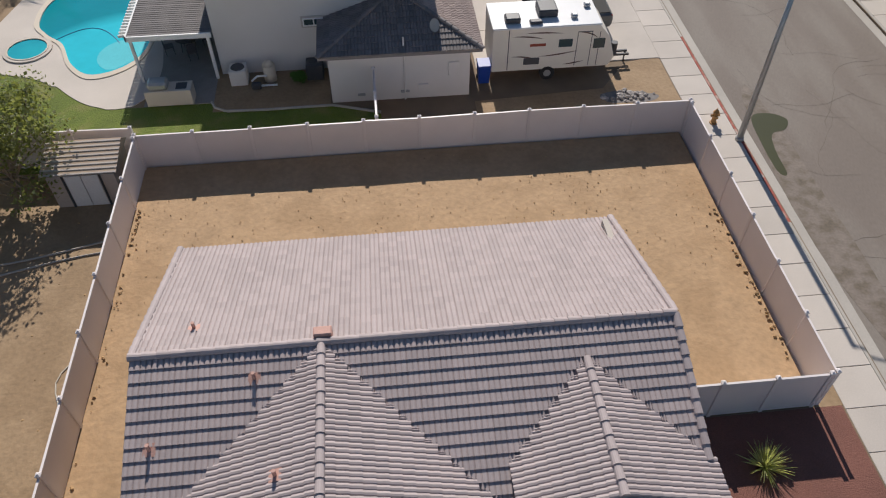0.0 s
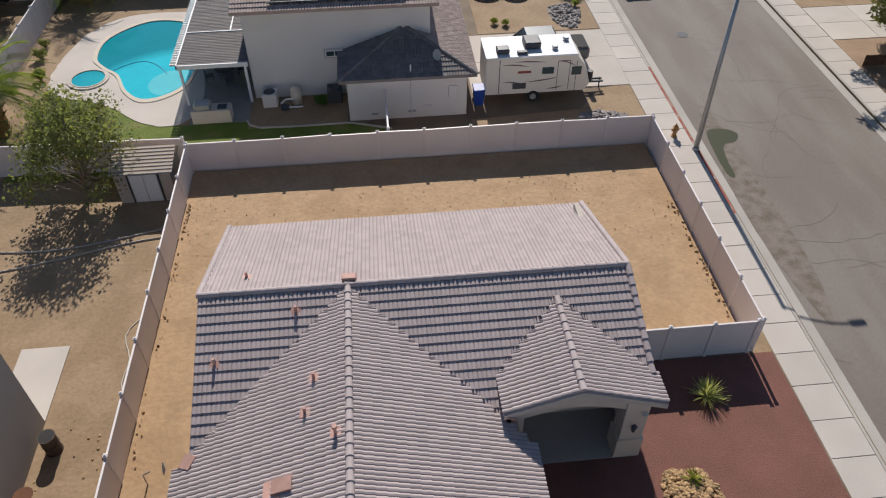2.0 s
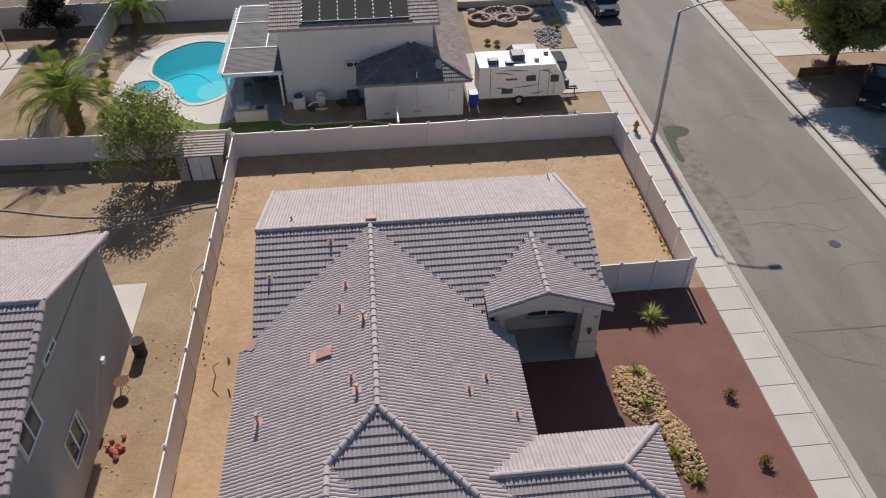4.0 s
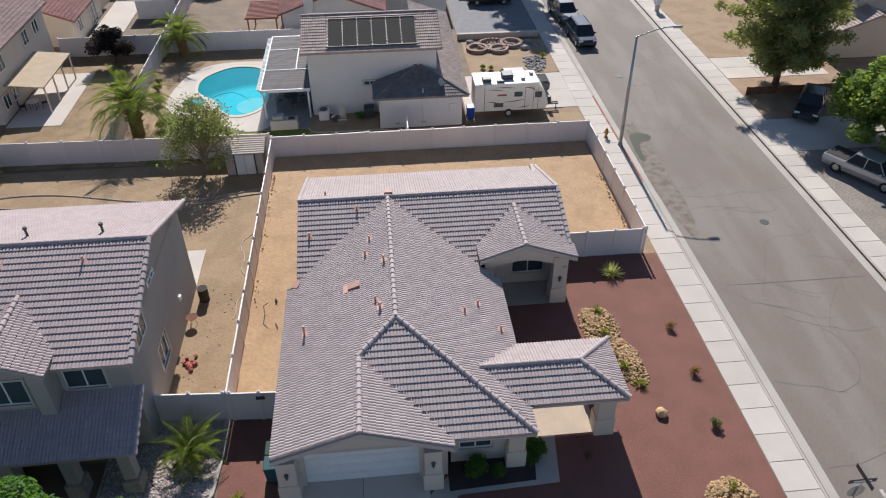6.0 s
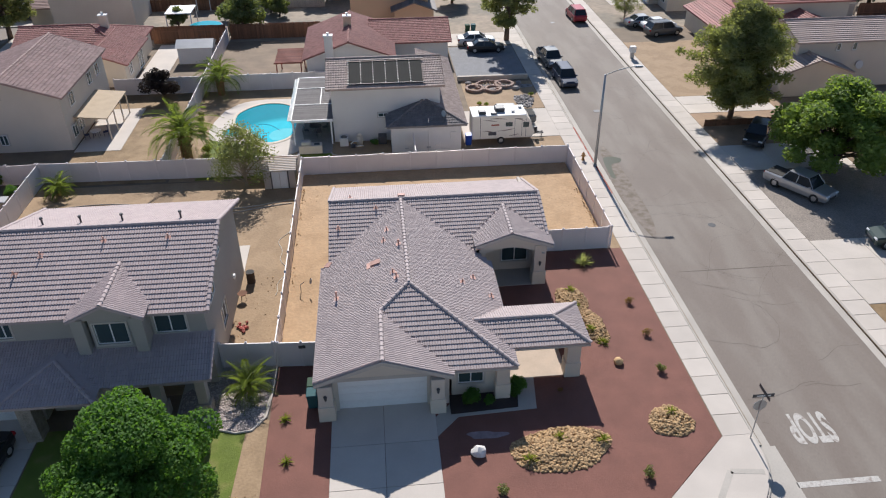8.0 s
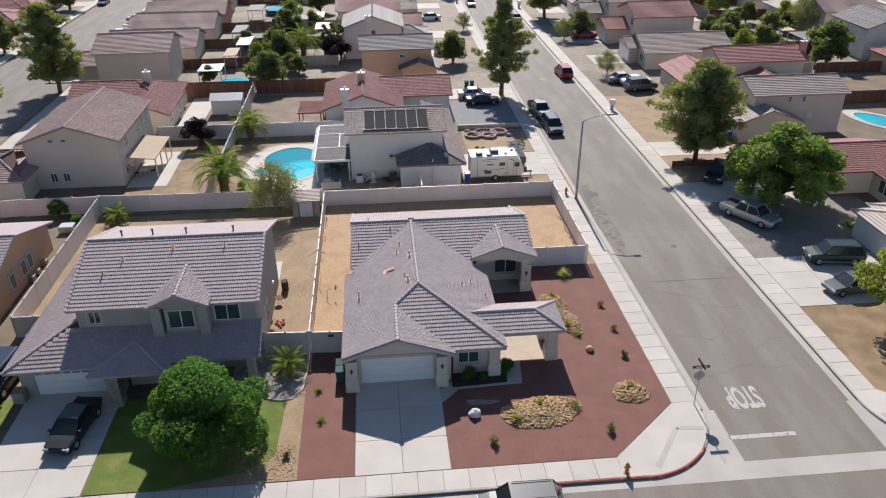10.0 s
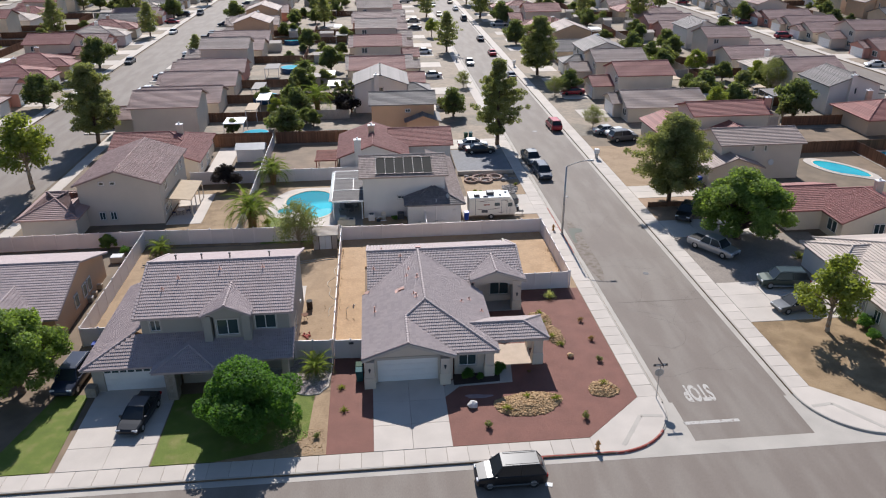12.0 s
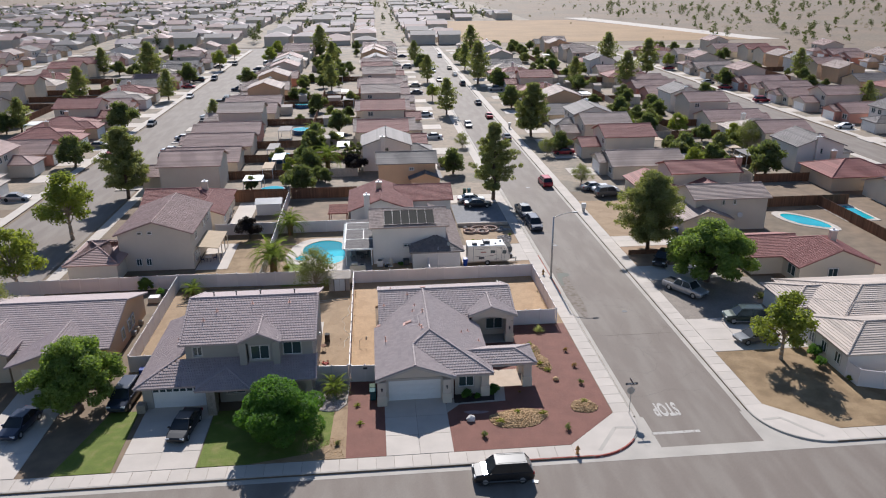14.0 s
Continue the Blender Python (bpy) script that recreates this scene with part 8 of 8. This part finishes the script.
# garden fences behind the houses
for i, (xm, ya, yb) in enumerate(((-21.8, 64, 326), (64.3, 64, 326), (-99.5, 30, 320), (142, 70, 300))):
    y = ya
    while y < yb:
        kind = rng.random()
        if rng.random() < 0.75:
            wood_fence((xm, y), (xm, min(y + 13.4, yb)), "brown board fence between back gardens", 1.8, WOODF if kind < 0.6 else BLOCK)
        if y < 230 and rng.random() < 0.65:
            wood_fence((xm - 13, y), (xm - 0.3, y), "brown board fence between back gardens", 1.7, WOODF if rng.random() < 0.6 else BLOCK)
            wood_fence((xm + 0.3, y), (xm + 12, y), "brown board fence between back gardens", 1.7, WOODF if rng.random() < 0.6 else BLOCK)
        y += 13.4
# sheds and awnings in the back gardens
for i in range(46):
    xm, side = rng.choice(((-21.8, 1), (-21.8, -1), (64.3, 1), (64.3, -1), (-99.5, 1)))[:2]
    x, y = xm + side * rng.uniform(3, 9), rng.uniform(66, 280)
    w, d, hgt = rng.uniform(2, 4), rng.uniform(2, 3.5), rng.uniform(2.0, 2.5)
    if i % 2:
        t = thing("garden_shed", "small pale garden shed in a back garden", "shed", (x, y, LOT), "sheds")
        s = Shape()
        s.box(x - w / 2, x + w / 2, y - d / 2, y + d / 2, LOT, hgt)
        part("body", s, STUCCO["stone"], t)
        s = Shape()
        s.wedge([(x - w / 2 - 0.15, y - d / 2 - 0.15, hgt), (x - w / 2 - 0.15, y + d / 2 + 0.15, hgt), (x - w / 2 - 0.15, y, hgt + 0.5)], (w + 0.3, 0, 0))
        part("roof", s, TILE_PALE, t)
    else:
        t = thing("patio_cover", "flat pale patio cover on posts", "patio cover", (x, y, LOT), "patio covers")
        s = Shape()
        s.box(x - w / 2, x + w / 2, y - d, y + d, hgt + 0.1, hgt + 0.22)
        part("roof", s, rng.choice((WHITE, STUCCO["tan"], TILE_SLATE)), t)
        for dx in (-1, 1):
            for dy in (-1, 1):
                s = Shape()
                s.box(x + dx * (w / 2 - 0.1) - 0.05, x + dx * (w / 2 - 0.1) + 0.05, y + dy * (d - 0.1) - 0.05, y + dy * (d - 0.1) + 0.05, LOT, hgt + 0.1)
                part("post", s, WHITE, t)

# the far tract past the cross street: roofs and walls in one sheet of small houses, too many to count
s_roofs = {k: Shape() for k in range(4)}
s_walls = Shape()
for ix in range(-30, 9):
    for iy in range(0, 34):
        x, y = ix * 15.5 + rng.uniform(-1, 1) + 6, 354 + iy * 16 + rng.uniform(-2, 2)
        if x > 38 and y < 545 or x > 110 - (y - 545) * 0.1 or ix % 5 == 0 or iy % 9 == 8 or x + 470 < (y - 700) * 1.2:
            continue
        w, d, hgt = rng.uniform(5.5, 7), rng.uniform(4.5, 6), rng.choice((2.7, 2.7, 5.2))
        s_walls.box(x - w, x + w, y - d, y + d, 0, hgt)
        t = hgt + 0.36 * d
        r = s_roofs[rng.choice((0, 0, 1, 2, 3, 3))]
        a = w - d if rng.random() < 0.5 and w > d else w + 0.4
        r.add([(x - w - 0.4, y - d - 0.4, hgt), (x + w + 0.4, y - d - 0.4, hgt), (x + w + 0.4, y + d + 0.4, hgt), (x - w - 0.4, y + d + 0.4, hgt), (x - a, y, t), (x + a, y, t)], [(0, 1, 5, 4), (2, 3, 4, 5), (1, 2, 5), (3, 0, 4)])
solo("far_houses", s_walls, STUCCO["stone"], "walls of the distant housing tract", "houses", kind="stuff")
for k, m in enumerate((TILE_SLATE, TILE_BROWN, TILE_ROSE, TILE_N)):
    solo("far_roofs", s_roofs[k], m, "tiled roofs of the distant housing tract", "roofs", kind="stuff")
# desert scrub and far trees
cs, rs = [], []
for i in range(900):
    x, y = rng.uniform(60, 900), rng.uniform(340, 1300)
    if 45 < x < 200 and y < 540 and i % 6:
        continue
    cs.append((x, y, 0.6))
    rs.append(rng.uniform(0.8, 1.8))
for i in range(500):
    x, y = rng.uniform(-800, 60), rng.uniform(870, 1500)
    cs.append((x, y, 0.6))
    rs.append(rng.uniform(0.8, 2.0))
ob = leaf_part("desert_scrub", leaf_cloud(cs, rs, 30000, 0.55, rng, 0.8, 0, 0.2), leaf_mat("scrub_leaf", (0.12, 0.10, 0.06)), None)
tagged(ob, "low grey-green desert scrub past the houses", "scrub", kind="stuff")
cs, rs = [], []
for i in range(520):
    x, y = rng.uniform(-420, 100), rng.uniform(345, 840)
    if x > 40 and y < 545:
        continue
    hgt = rng.uniform(4, 8)
    for j in range(4):
        cs.append((x + rng.uniform(-1, 1), y + rng.uniform(-1, 1), hgt * (0.4 + 0.18 * j)))
        rs.append(hgt * 0.28 * (1.1 - 0.15 * j))
for i in range(420):
    x, y = rng.uniform(190, 620), rng.uniform(260, 760)
    hgt = rng.uniform(3, 7)
    for j in range(3):
        cs.append((x + rng.uniform(-1, 1), y + rng.uniform(-1, 1), hgt * (0.4 + 0.22 * j)))
        rs.append(hgt * 0.3)
ob = leaf_part("far_trees", leaf_cloud(cs, rs, 120000, 0.7, rng, 0.7, 0, 0.1), leaf_mat("far_leaf", (0.07, 0.085, 0.035)), None)
tagged(ob, "dark green trees among the distant houses", "trees", kind="stuff")

# ---- garden furniture and small finds ----
def table_and_chairs(x, y, m_top, m_frame, label_t, label_c, n=4, r=0.6):
    t = thing("garden_table", label_t, "table", (x, y, LOT + 0.05))
    s = Shape()
    s.cyl((x, y, LOT + 0.72), (x, y, LOT + 0.76), r, r, 20)
    part("tabletop", s, m_top, t)
    for a in range(4):
        s = Shape()
        c, d = math.cos(a * 1.571 + 0.78), math.sin(a * 1.571 + 0.78)
        s.cyl((x + c * r * 0.7, y + d * r * 0.7, LOT + 0.05), (x + c * r * 0.6, y + d * r * 0.6, LOT + 0.72), 0.022, 0.022, 6)
        part("leg", s, m_frame, t)
    ch = thing("garden_chair", label_c, "chair", (0, 0, 0), "garden chairs")
    s = Shape()
    s.soft(-0.23, 0.23, -0.23, 0.23, 0.4, 0.45, 0.02)
    part("seat", s, m_frame, ch)
    s = Shape()
    s.soft(-0.23, 0.23, 0.2, 0.25, 0.45, 0.95, 0.02)
    part("backrest", s, m_frame, ch)
    for dx in (-0.2, 0.2):
        for dy in (-0.2, 0.2):
            s = Shape()
            s.cyl((dx, dy, 0), (dx, dy, 0.4), 0.018, 0.018, 6)
            part("leg", s, m_frame, ch)
    for i in range(n):
        a = 360 / n * i + 20
        m = pose(x + (r + 0.35) * math.cos(radians(a)), y + (r + 0.35) * math.sin(radians(a)), LOT + 0.05, 0, 0, a - 90)
        if i == 0:
            ch.matrix_basis = m
        else:
            copy_thing(ch, m)


table_and_chairs(-9.0, 32.4, METAL_D, METAL_D, "dark metal patio table under the lattice cover", "dark metal patio chair under the lattice cover")
table_and_chairs(-30.0, 33.6, WHITE, shiny("navy_fabric", (0.02, 0.03, 0.09), 0.7), "white garden table beside the house wall", "navy garden chair beside the white table", 2, 0.5)
# red-brown pergola beside the red-roofed house
pg = thing("pergola", "red-brown wooden pergola beside the house", "pergola", (-12.6, 48.6, LOT))
REDWOOD = mat("red_stained_wood", (0.22, 0.075, 0.055), var=0.15, rnd=0.15)
for i in range(14):
    s = Shape()
    y = 46.2 + i * 0.36
    s.box(-14.0, -11.0, y, y + 0.2, 2.5, 2.56)
    part("slat", s, REDWOOD, pg)
for y in (46.3, 50.9):
    s = Shape()
    s.box(-14.1, -10.9, y, y + 0.12, 2.34, 2.5)
    part("beam", s, REDWOOD, pg)
for x in (-13.9, -11.2):
    for y in (46.3, 50.9):
        s = Shape()
        s.soft(x, x + 0.13, y, y + 0.13, LOT, 2.34)
        part("post", s, REDWOOD, pg)
# grey gable-roofed shed in the garden behind
gs = thing("garden_shed", "grey garden shed with a pale gable roof", "shed", (-24.2, 55.5, LOT))
s = Shape()
s.box(-26.2, -22.2, 54.0, 56.6, LOT, 2.1)
part("body", s, STUCCO["white"], gs)
s = Shape()
s.wedge([(-26.4, 53.8, 2.1), (-26.4, 56.8, 2.1), (-26.4, 55.3, 2.75)], (4.4, 0, 0))
part("roof", s, METAL_G, gs)
flat("patio", rect(-30.0, -26.9, 45.2, 61.5), LOT + 0.05, CONCRETE, "white concrete strip beside the red-roofed house", "path")
# litter at the kerb, toys by the shed tree
s = Shape()
s.slab([(5.1, -17.95, 0.03), (5.55, -18.1, 0.05), (5.65, -17.75, 0.03), (5.2, -17.65, 0.06)], 0.01)
solo("paper_litter", s, WHITE, "crumpled white paper lying on the asphalt", "litter")
s = Shape()
rng = random.Random(61)
for i in range(8):
    s.rock((-16.6 + rng.uniform(-0.5, 0.5), 25.3 + rng.uniform(-0.3, 0.3), LOT + 0.25), 0.22, rng)
solo("toy_heap", s, shiny("orange_plastic", (0.55, 0.10, 0.02), 0.5), "orange plastic play toys on the lawn", "toy", kind="stuff")
for x, y, w in ((-34.0, 20.6, 1.1), (-33.9, 14.2, 0.5), (-34.0, 11.5, 0.6), (-33.9, 12.6, 0.5)):
    s = Shape()
    s.soft(x - w * 0.6, x + w * 0.6, y - w * 0.5, y + w * 0.5, LOT, LOT + 0.35 + 0.3 * w, 0.05)
    solo("stored_box", s, STUCCO["tan"] if w < 0.6 else METAL_G, "stored box standing along the side wall", "box", group="stored boxes")

# ---- pieces: roof tiles, ridge tiles, paving slabs ----
TW, TE = 0.30, 0.335         # tile width and exposed length
PROF = ((0.0, -0.014), (0.08, 0.02), (0.25, 0.036), (0.42, 0.02), (0.5, -0.006), (0.58, 0.02), (0.75, 0.036), (0.92, 0.02), (1.0, -0.014))


def tile_shape(w, full):
    """One low-barrel tile: its butt end at v = 0, its head at v = full; z away from the roof."""
    vs = [(u * w, -0.02, z + 0.055) for u, z in PROF] + [(u * w, full + 0.02, z + 0.012) for u, z in PROF] + [(0, -0.02, 0), (w, -0.02, 0)]
    n = len(PROF)
    fs = [(i, i + 1, n + i + 1, n + i) for i in range(n - 1)]
    return vs, fs + [(2 * n, 2 * n + 1, *range(n - 1, -1, -1))]


def frame_of(pts):
    nrm = Vector((0, 0, 0))
    for a, b in zip(pts, pts[1:] + pts[:1]):
        nrm += a.cross(b)
    nrm.normalize()
    if nrm.z < 0:
        nrm = -nrm
    u = (pts[1] - pts[0]).normalized()
    if u.length < 0.5:
        u = Vector((1, 0, 0))
    v = nrm.cross(u)
    return pts[0], u, v, nrm


def spans(poly, v):
    xs = []
    for (u0, v0), (u1, v1) in zip(poly, poly[1:] + poly[:1]):
        if (v0 <= v) != (v1 <= v):
            xs.append(u0 + (u1 - u0) * (v - v0) / (v1 - v0))
    xs.sort()
    return list(zip(xs[::2], xs[1::2]))


tile_data, cap_data = {}, {}
single = {}


def lay(parent, pts, material, mode, pick):
    o, u, v, nrm = frame_of(pts)
    poly = [((p - o).dot(u), (p - o).dot(v)) for p in pts]
    if (pts[1] - pts[0]).length > 0 and sum(q[1] for q in poly) < 0:
        v, u = -v, u
        poly = [(a, -b) for a, b in poly]
    vmax = max(q[1] for q in poly)
    s = Shape()
    base = ORIGIN[parent.name]
    rows = max(1, round(vmax / TE))
    e = vmax / rows
    vs0, fs0 = tile_shape(TW, e)
    for r in range(rows):
        va = r * e
        for a, b in spans(poly, min(va + 0.5 * e, vmax - 1e-4)):
            if mode == "course":
                k = len(s.v)
                prof = ((0.0, 0.07), (e + 0.02, 0.012))
                vv = [o + u * x + v * (va + y) + nrm * z for y, z in prof for x in (a, b)] + [o + u * x + v * va for x in (a, b)]
                s.add([p - base for p in vv], [(0, 1, 3, 2), (4, 5, 1, 0)])
                continue
            x = math.floor(a / TW) * TW
            while x < b - 0.02:
                xa, xb = max(x, a), min(x + TW, b)
                x += TW
                if xb - xa < 0.04:
                    continue
                full = xb - xa > TW - 0.001
                w = o + u * xa + v * va
                if pick and full and single.get(parent.name, 0) < 300 and pick[0] < w.x < pick[1] and pick[2] < w.y < pick[3]:
                    key = (parent.name, round(e, 4), material.name)
                    if key not in tile_data:
                        t = Shape()
                        t.add(vs0, fs0)
                        tile_data[key] = data_of("roof_tile", t, material)
                    ob = new("roof_tile", tile_data[key])
                    ob.parent = parent
                    m = Matrix((u, v, nrm)).transposed().to_4x4()
                    m.translation = w - base
                    ob.matrix_local = m
                    single[parent.name] = single.get(parent.name, 0) + 1
                else:
                    k = (xb - xa) / TW
                    s.add([w - base + u * (p[0] * k) + v * p[1] + nrm * p[2] for p in vs0], fs0)
    if s.v:
        ob = new("tile_field" if mode == "tile" else "roof_covering", data_of("tile_field", s, material))
        ob.parent = parent
        tagged(ob, kind="stuff")


def lay_ridge(parent, p, q, material):
    """Overlapping half-round cap tiles along a ridge or hip."""
    base = ORIGIN[parent.name]
    L = (q - p).length
    d = (q - p) / L
    side = d.cross(Vector((0, 0, 1))).normalized()
    up = side.cross(d)
    n = max(1, round(L / 0.38))
    step = L / n
    key = (material.name, round(step, 3))
    if key not in cap_data:
        s = Shape()
        arcs = [radians(a) for a in (-5, 35, 65, 90, 115, 145, 185)]
        lo = [(0.13 * math.cos(a), -0.03, 0.13 * math.sin(a) * 0.85 - 0.01) for a in arcs]
        hi = [(0.105 * math.cos(a), step, 0.105 * math.sin(a) * 0.85 - 0.025) for a in arcs]
        k = len(arcs)
        s.add(lo + hi, [(i, k + i, k + i + 1, i + 1) for i in range(k - 1)] + [tuple(range(k))])
        cap_data[key] = data_of("ridge_tile", s, material, smooth=False)
    m = Matrix((side, d, up)).transposed().to_4x4()
    for i in range(n):
        ob = new("ridge_tile", cap_data[key])
        ob.parent = parent
        mm = m.copy()
        mm.translation = p + d * (i * step) + up * 0.06 - base
        ob.matrix_local = mm


for parent, pts, material, how, pick in PIECES:
    if how == "ridge":
        lay_ridge(parent, pts[0], pts[1], material)
    else:
        lay(parent, pts, material, how, pick)

slab_data = {}
rng = random.Random(11)
for base, x0, x1, y0, y1 in SLABS:
    w, d = x1 - x0, y1 - y0
    key = (round(w, 3), round(d, 3))
    if key not in slab_data:
        s = Shape()
        g = 0.01
        s.soft(-w / 2 + g, w / 2 - g, -d / 2 + g, d / 2 - g, -0.06, 0.0, 0.012)
        slab_data[key] = data_of("slab", s, CONCRETE)
    ob = new("slab", slab_data[key])
    ob.parent = base
    o = ORIGIN[base.name]
    ob.location = ((x0 + x1) / 2 - o.x, (y0 + y1) / 2 - o.y, (PAVE_Z if "pavement" in base.name else LOT + 0.05) - o.z + rng.uniform(-0.004, 0.004))


def fuse(h, names, name, kind=""):
    """Join the parts of a house that carry these names into one part."""
    obs = [o for o in h.children if o.type == "MESH" and o.name.split(".")[0] in names]
    if not obs:
        return
    s = Shape()
    material = obs[0].data.materials[0]
    for o in obs:
        m = o.matrix_basis
        s.add([m @ v.co for v in o.data.vertices], [tuple(f.vertices) for f in o.data.polygons])
    made = new(name, data_of(name, s, material))
    made.parent = h
    tagged(made, kind=kind)
    for o in obs:
        for k in list(o.children):
            k.parent = made
        bpy.data.objects.remove(o)


for h in [o for o in scene.objects if o.get("category") == "house" and o.name not in ("corner_house", "neighbour_house", "white_house")]:
    fuse(h, ("roof_deck", "roof_covering", "tile_field", "ridge_tile"), "roof", "stuff")
for h in protos.values():
    for w in [o for o in h.children if o.name.split(".")[0] == "window"]:
        fuse(w, ("window_frame",), "window_frame")
# the houses along the streets, once their roofs are laid
for k, places in count.items():
    protos[k].matrix_basis = places[0]
    for m in places[1:]:
        copy_thing(protos[k], m)
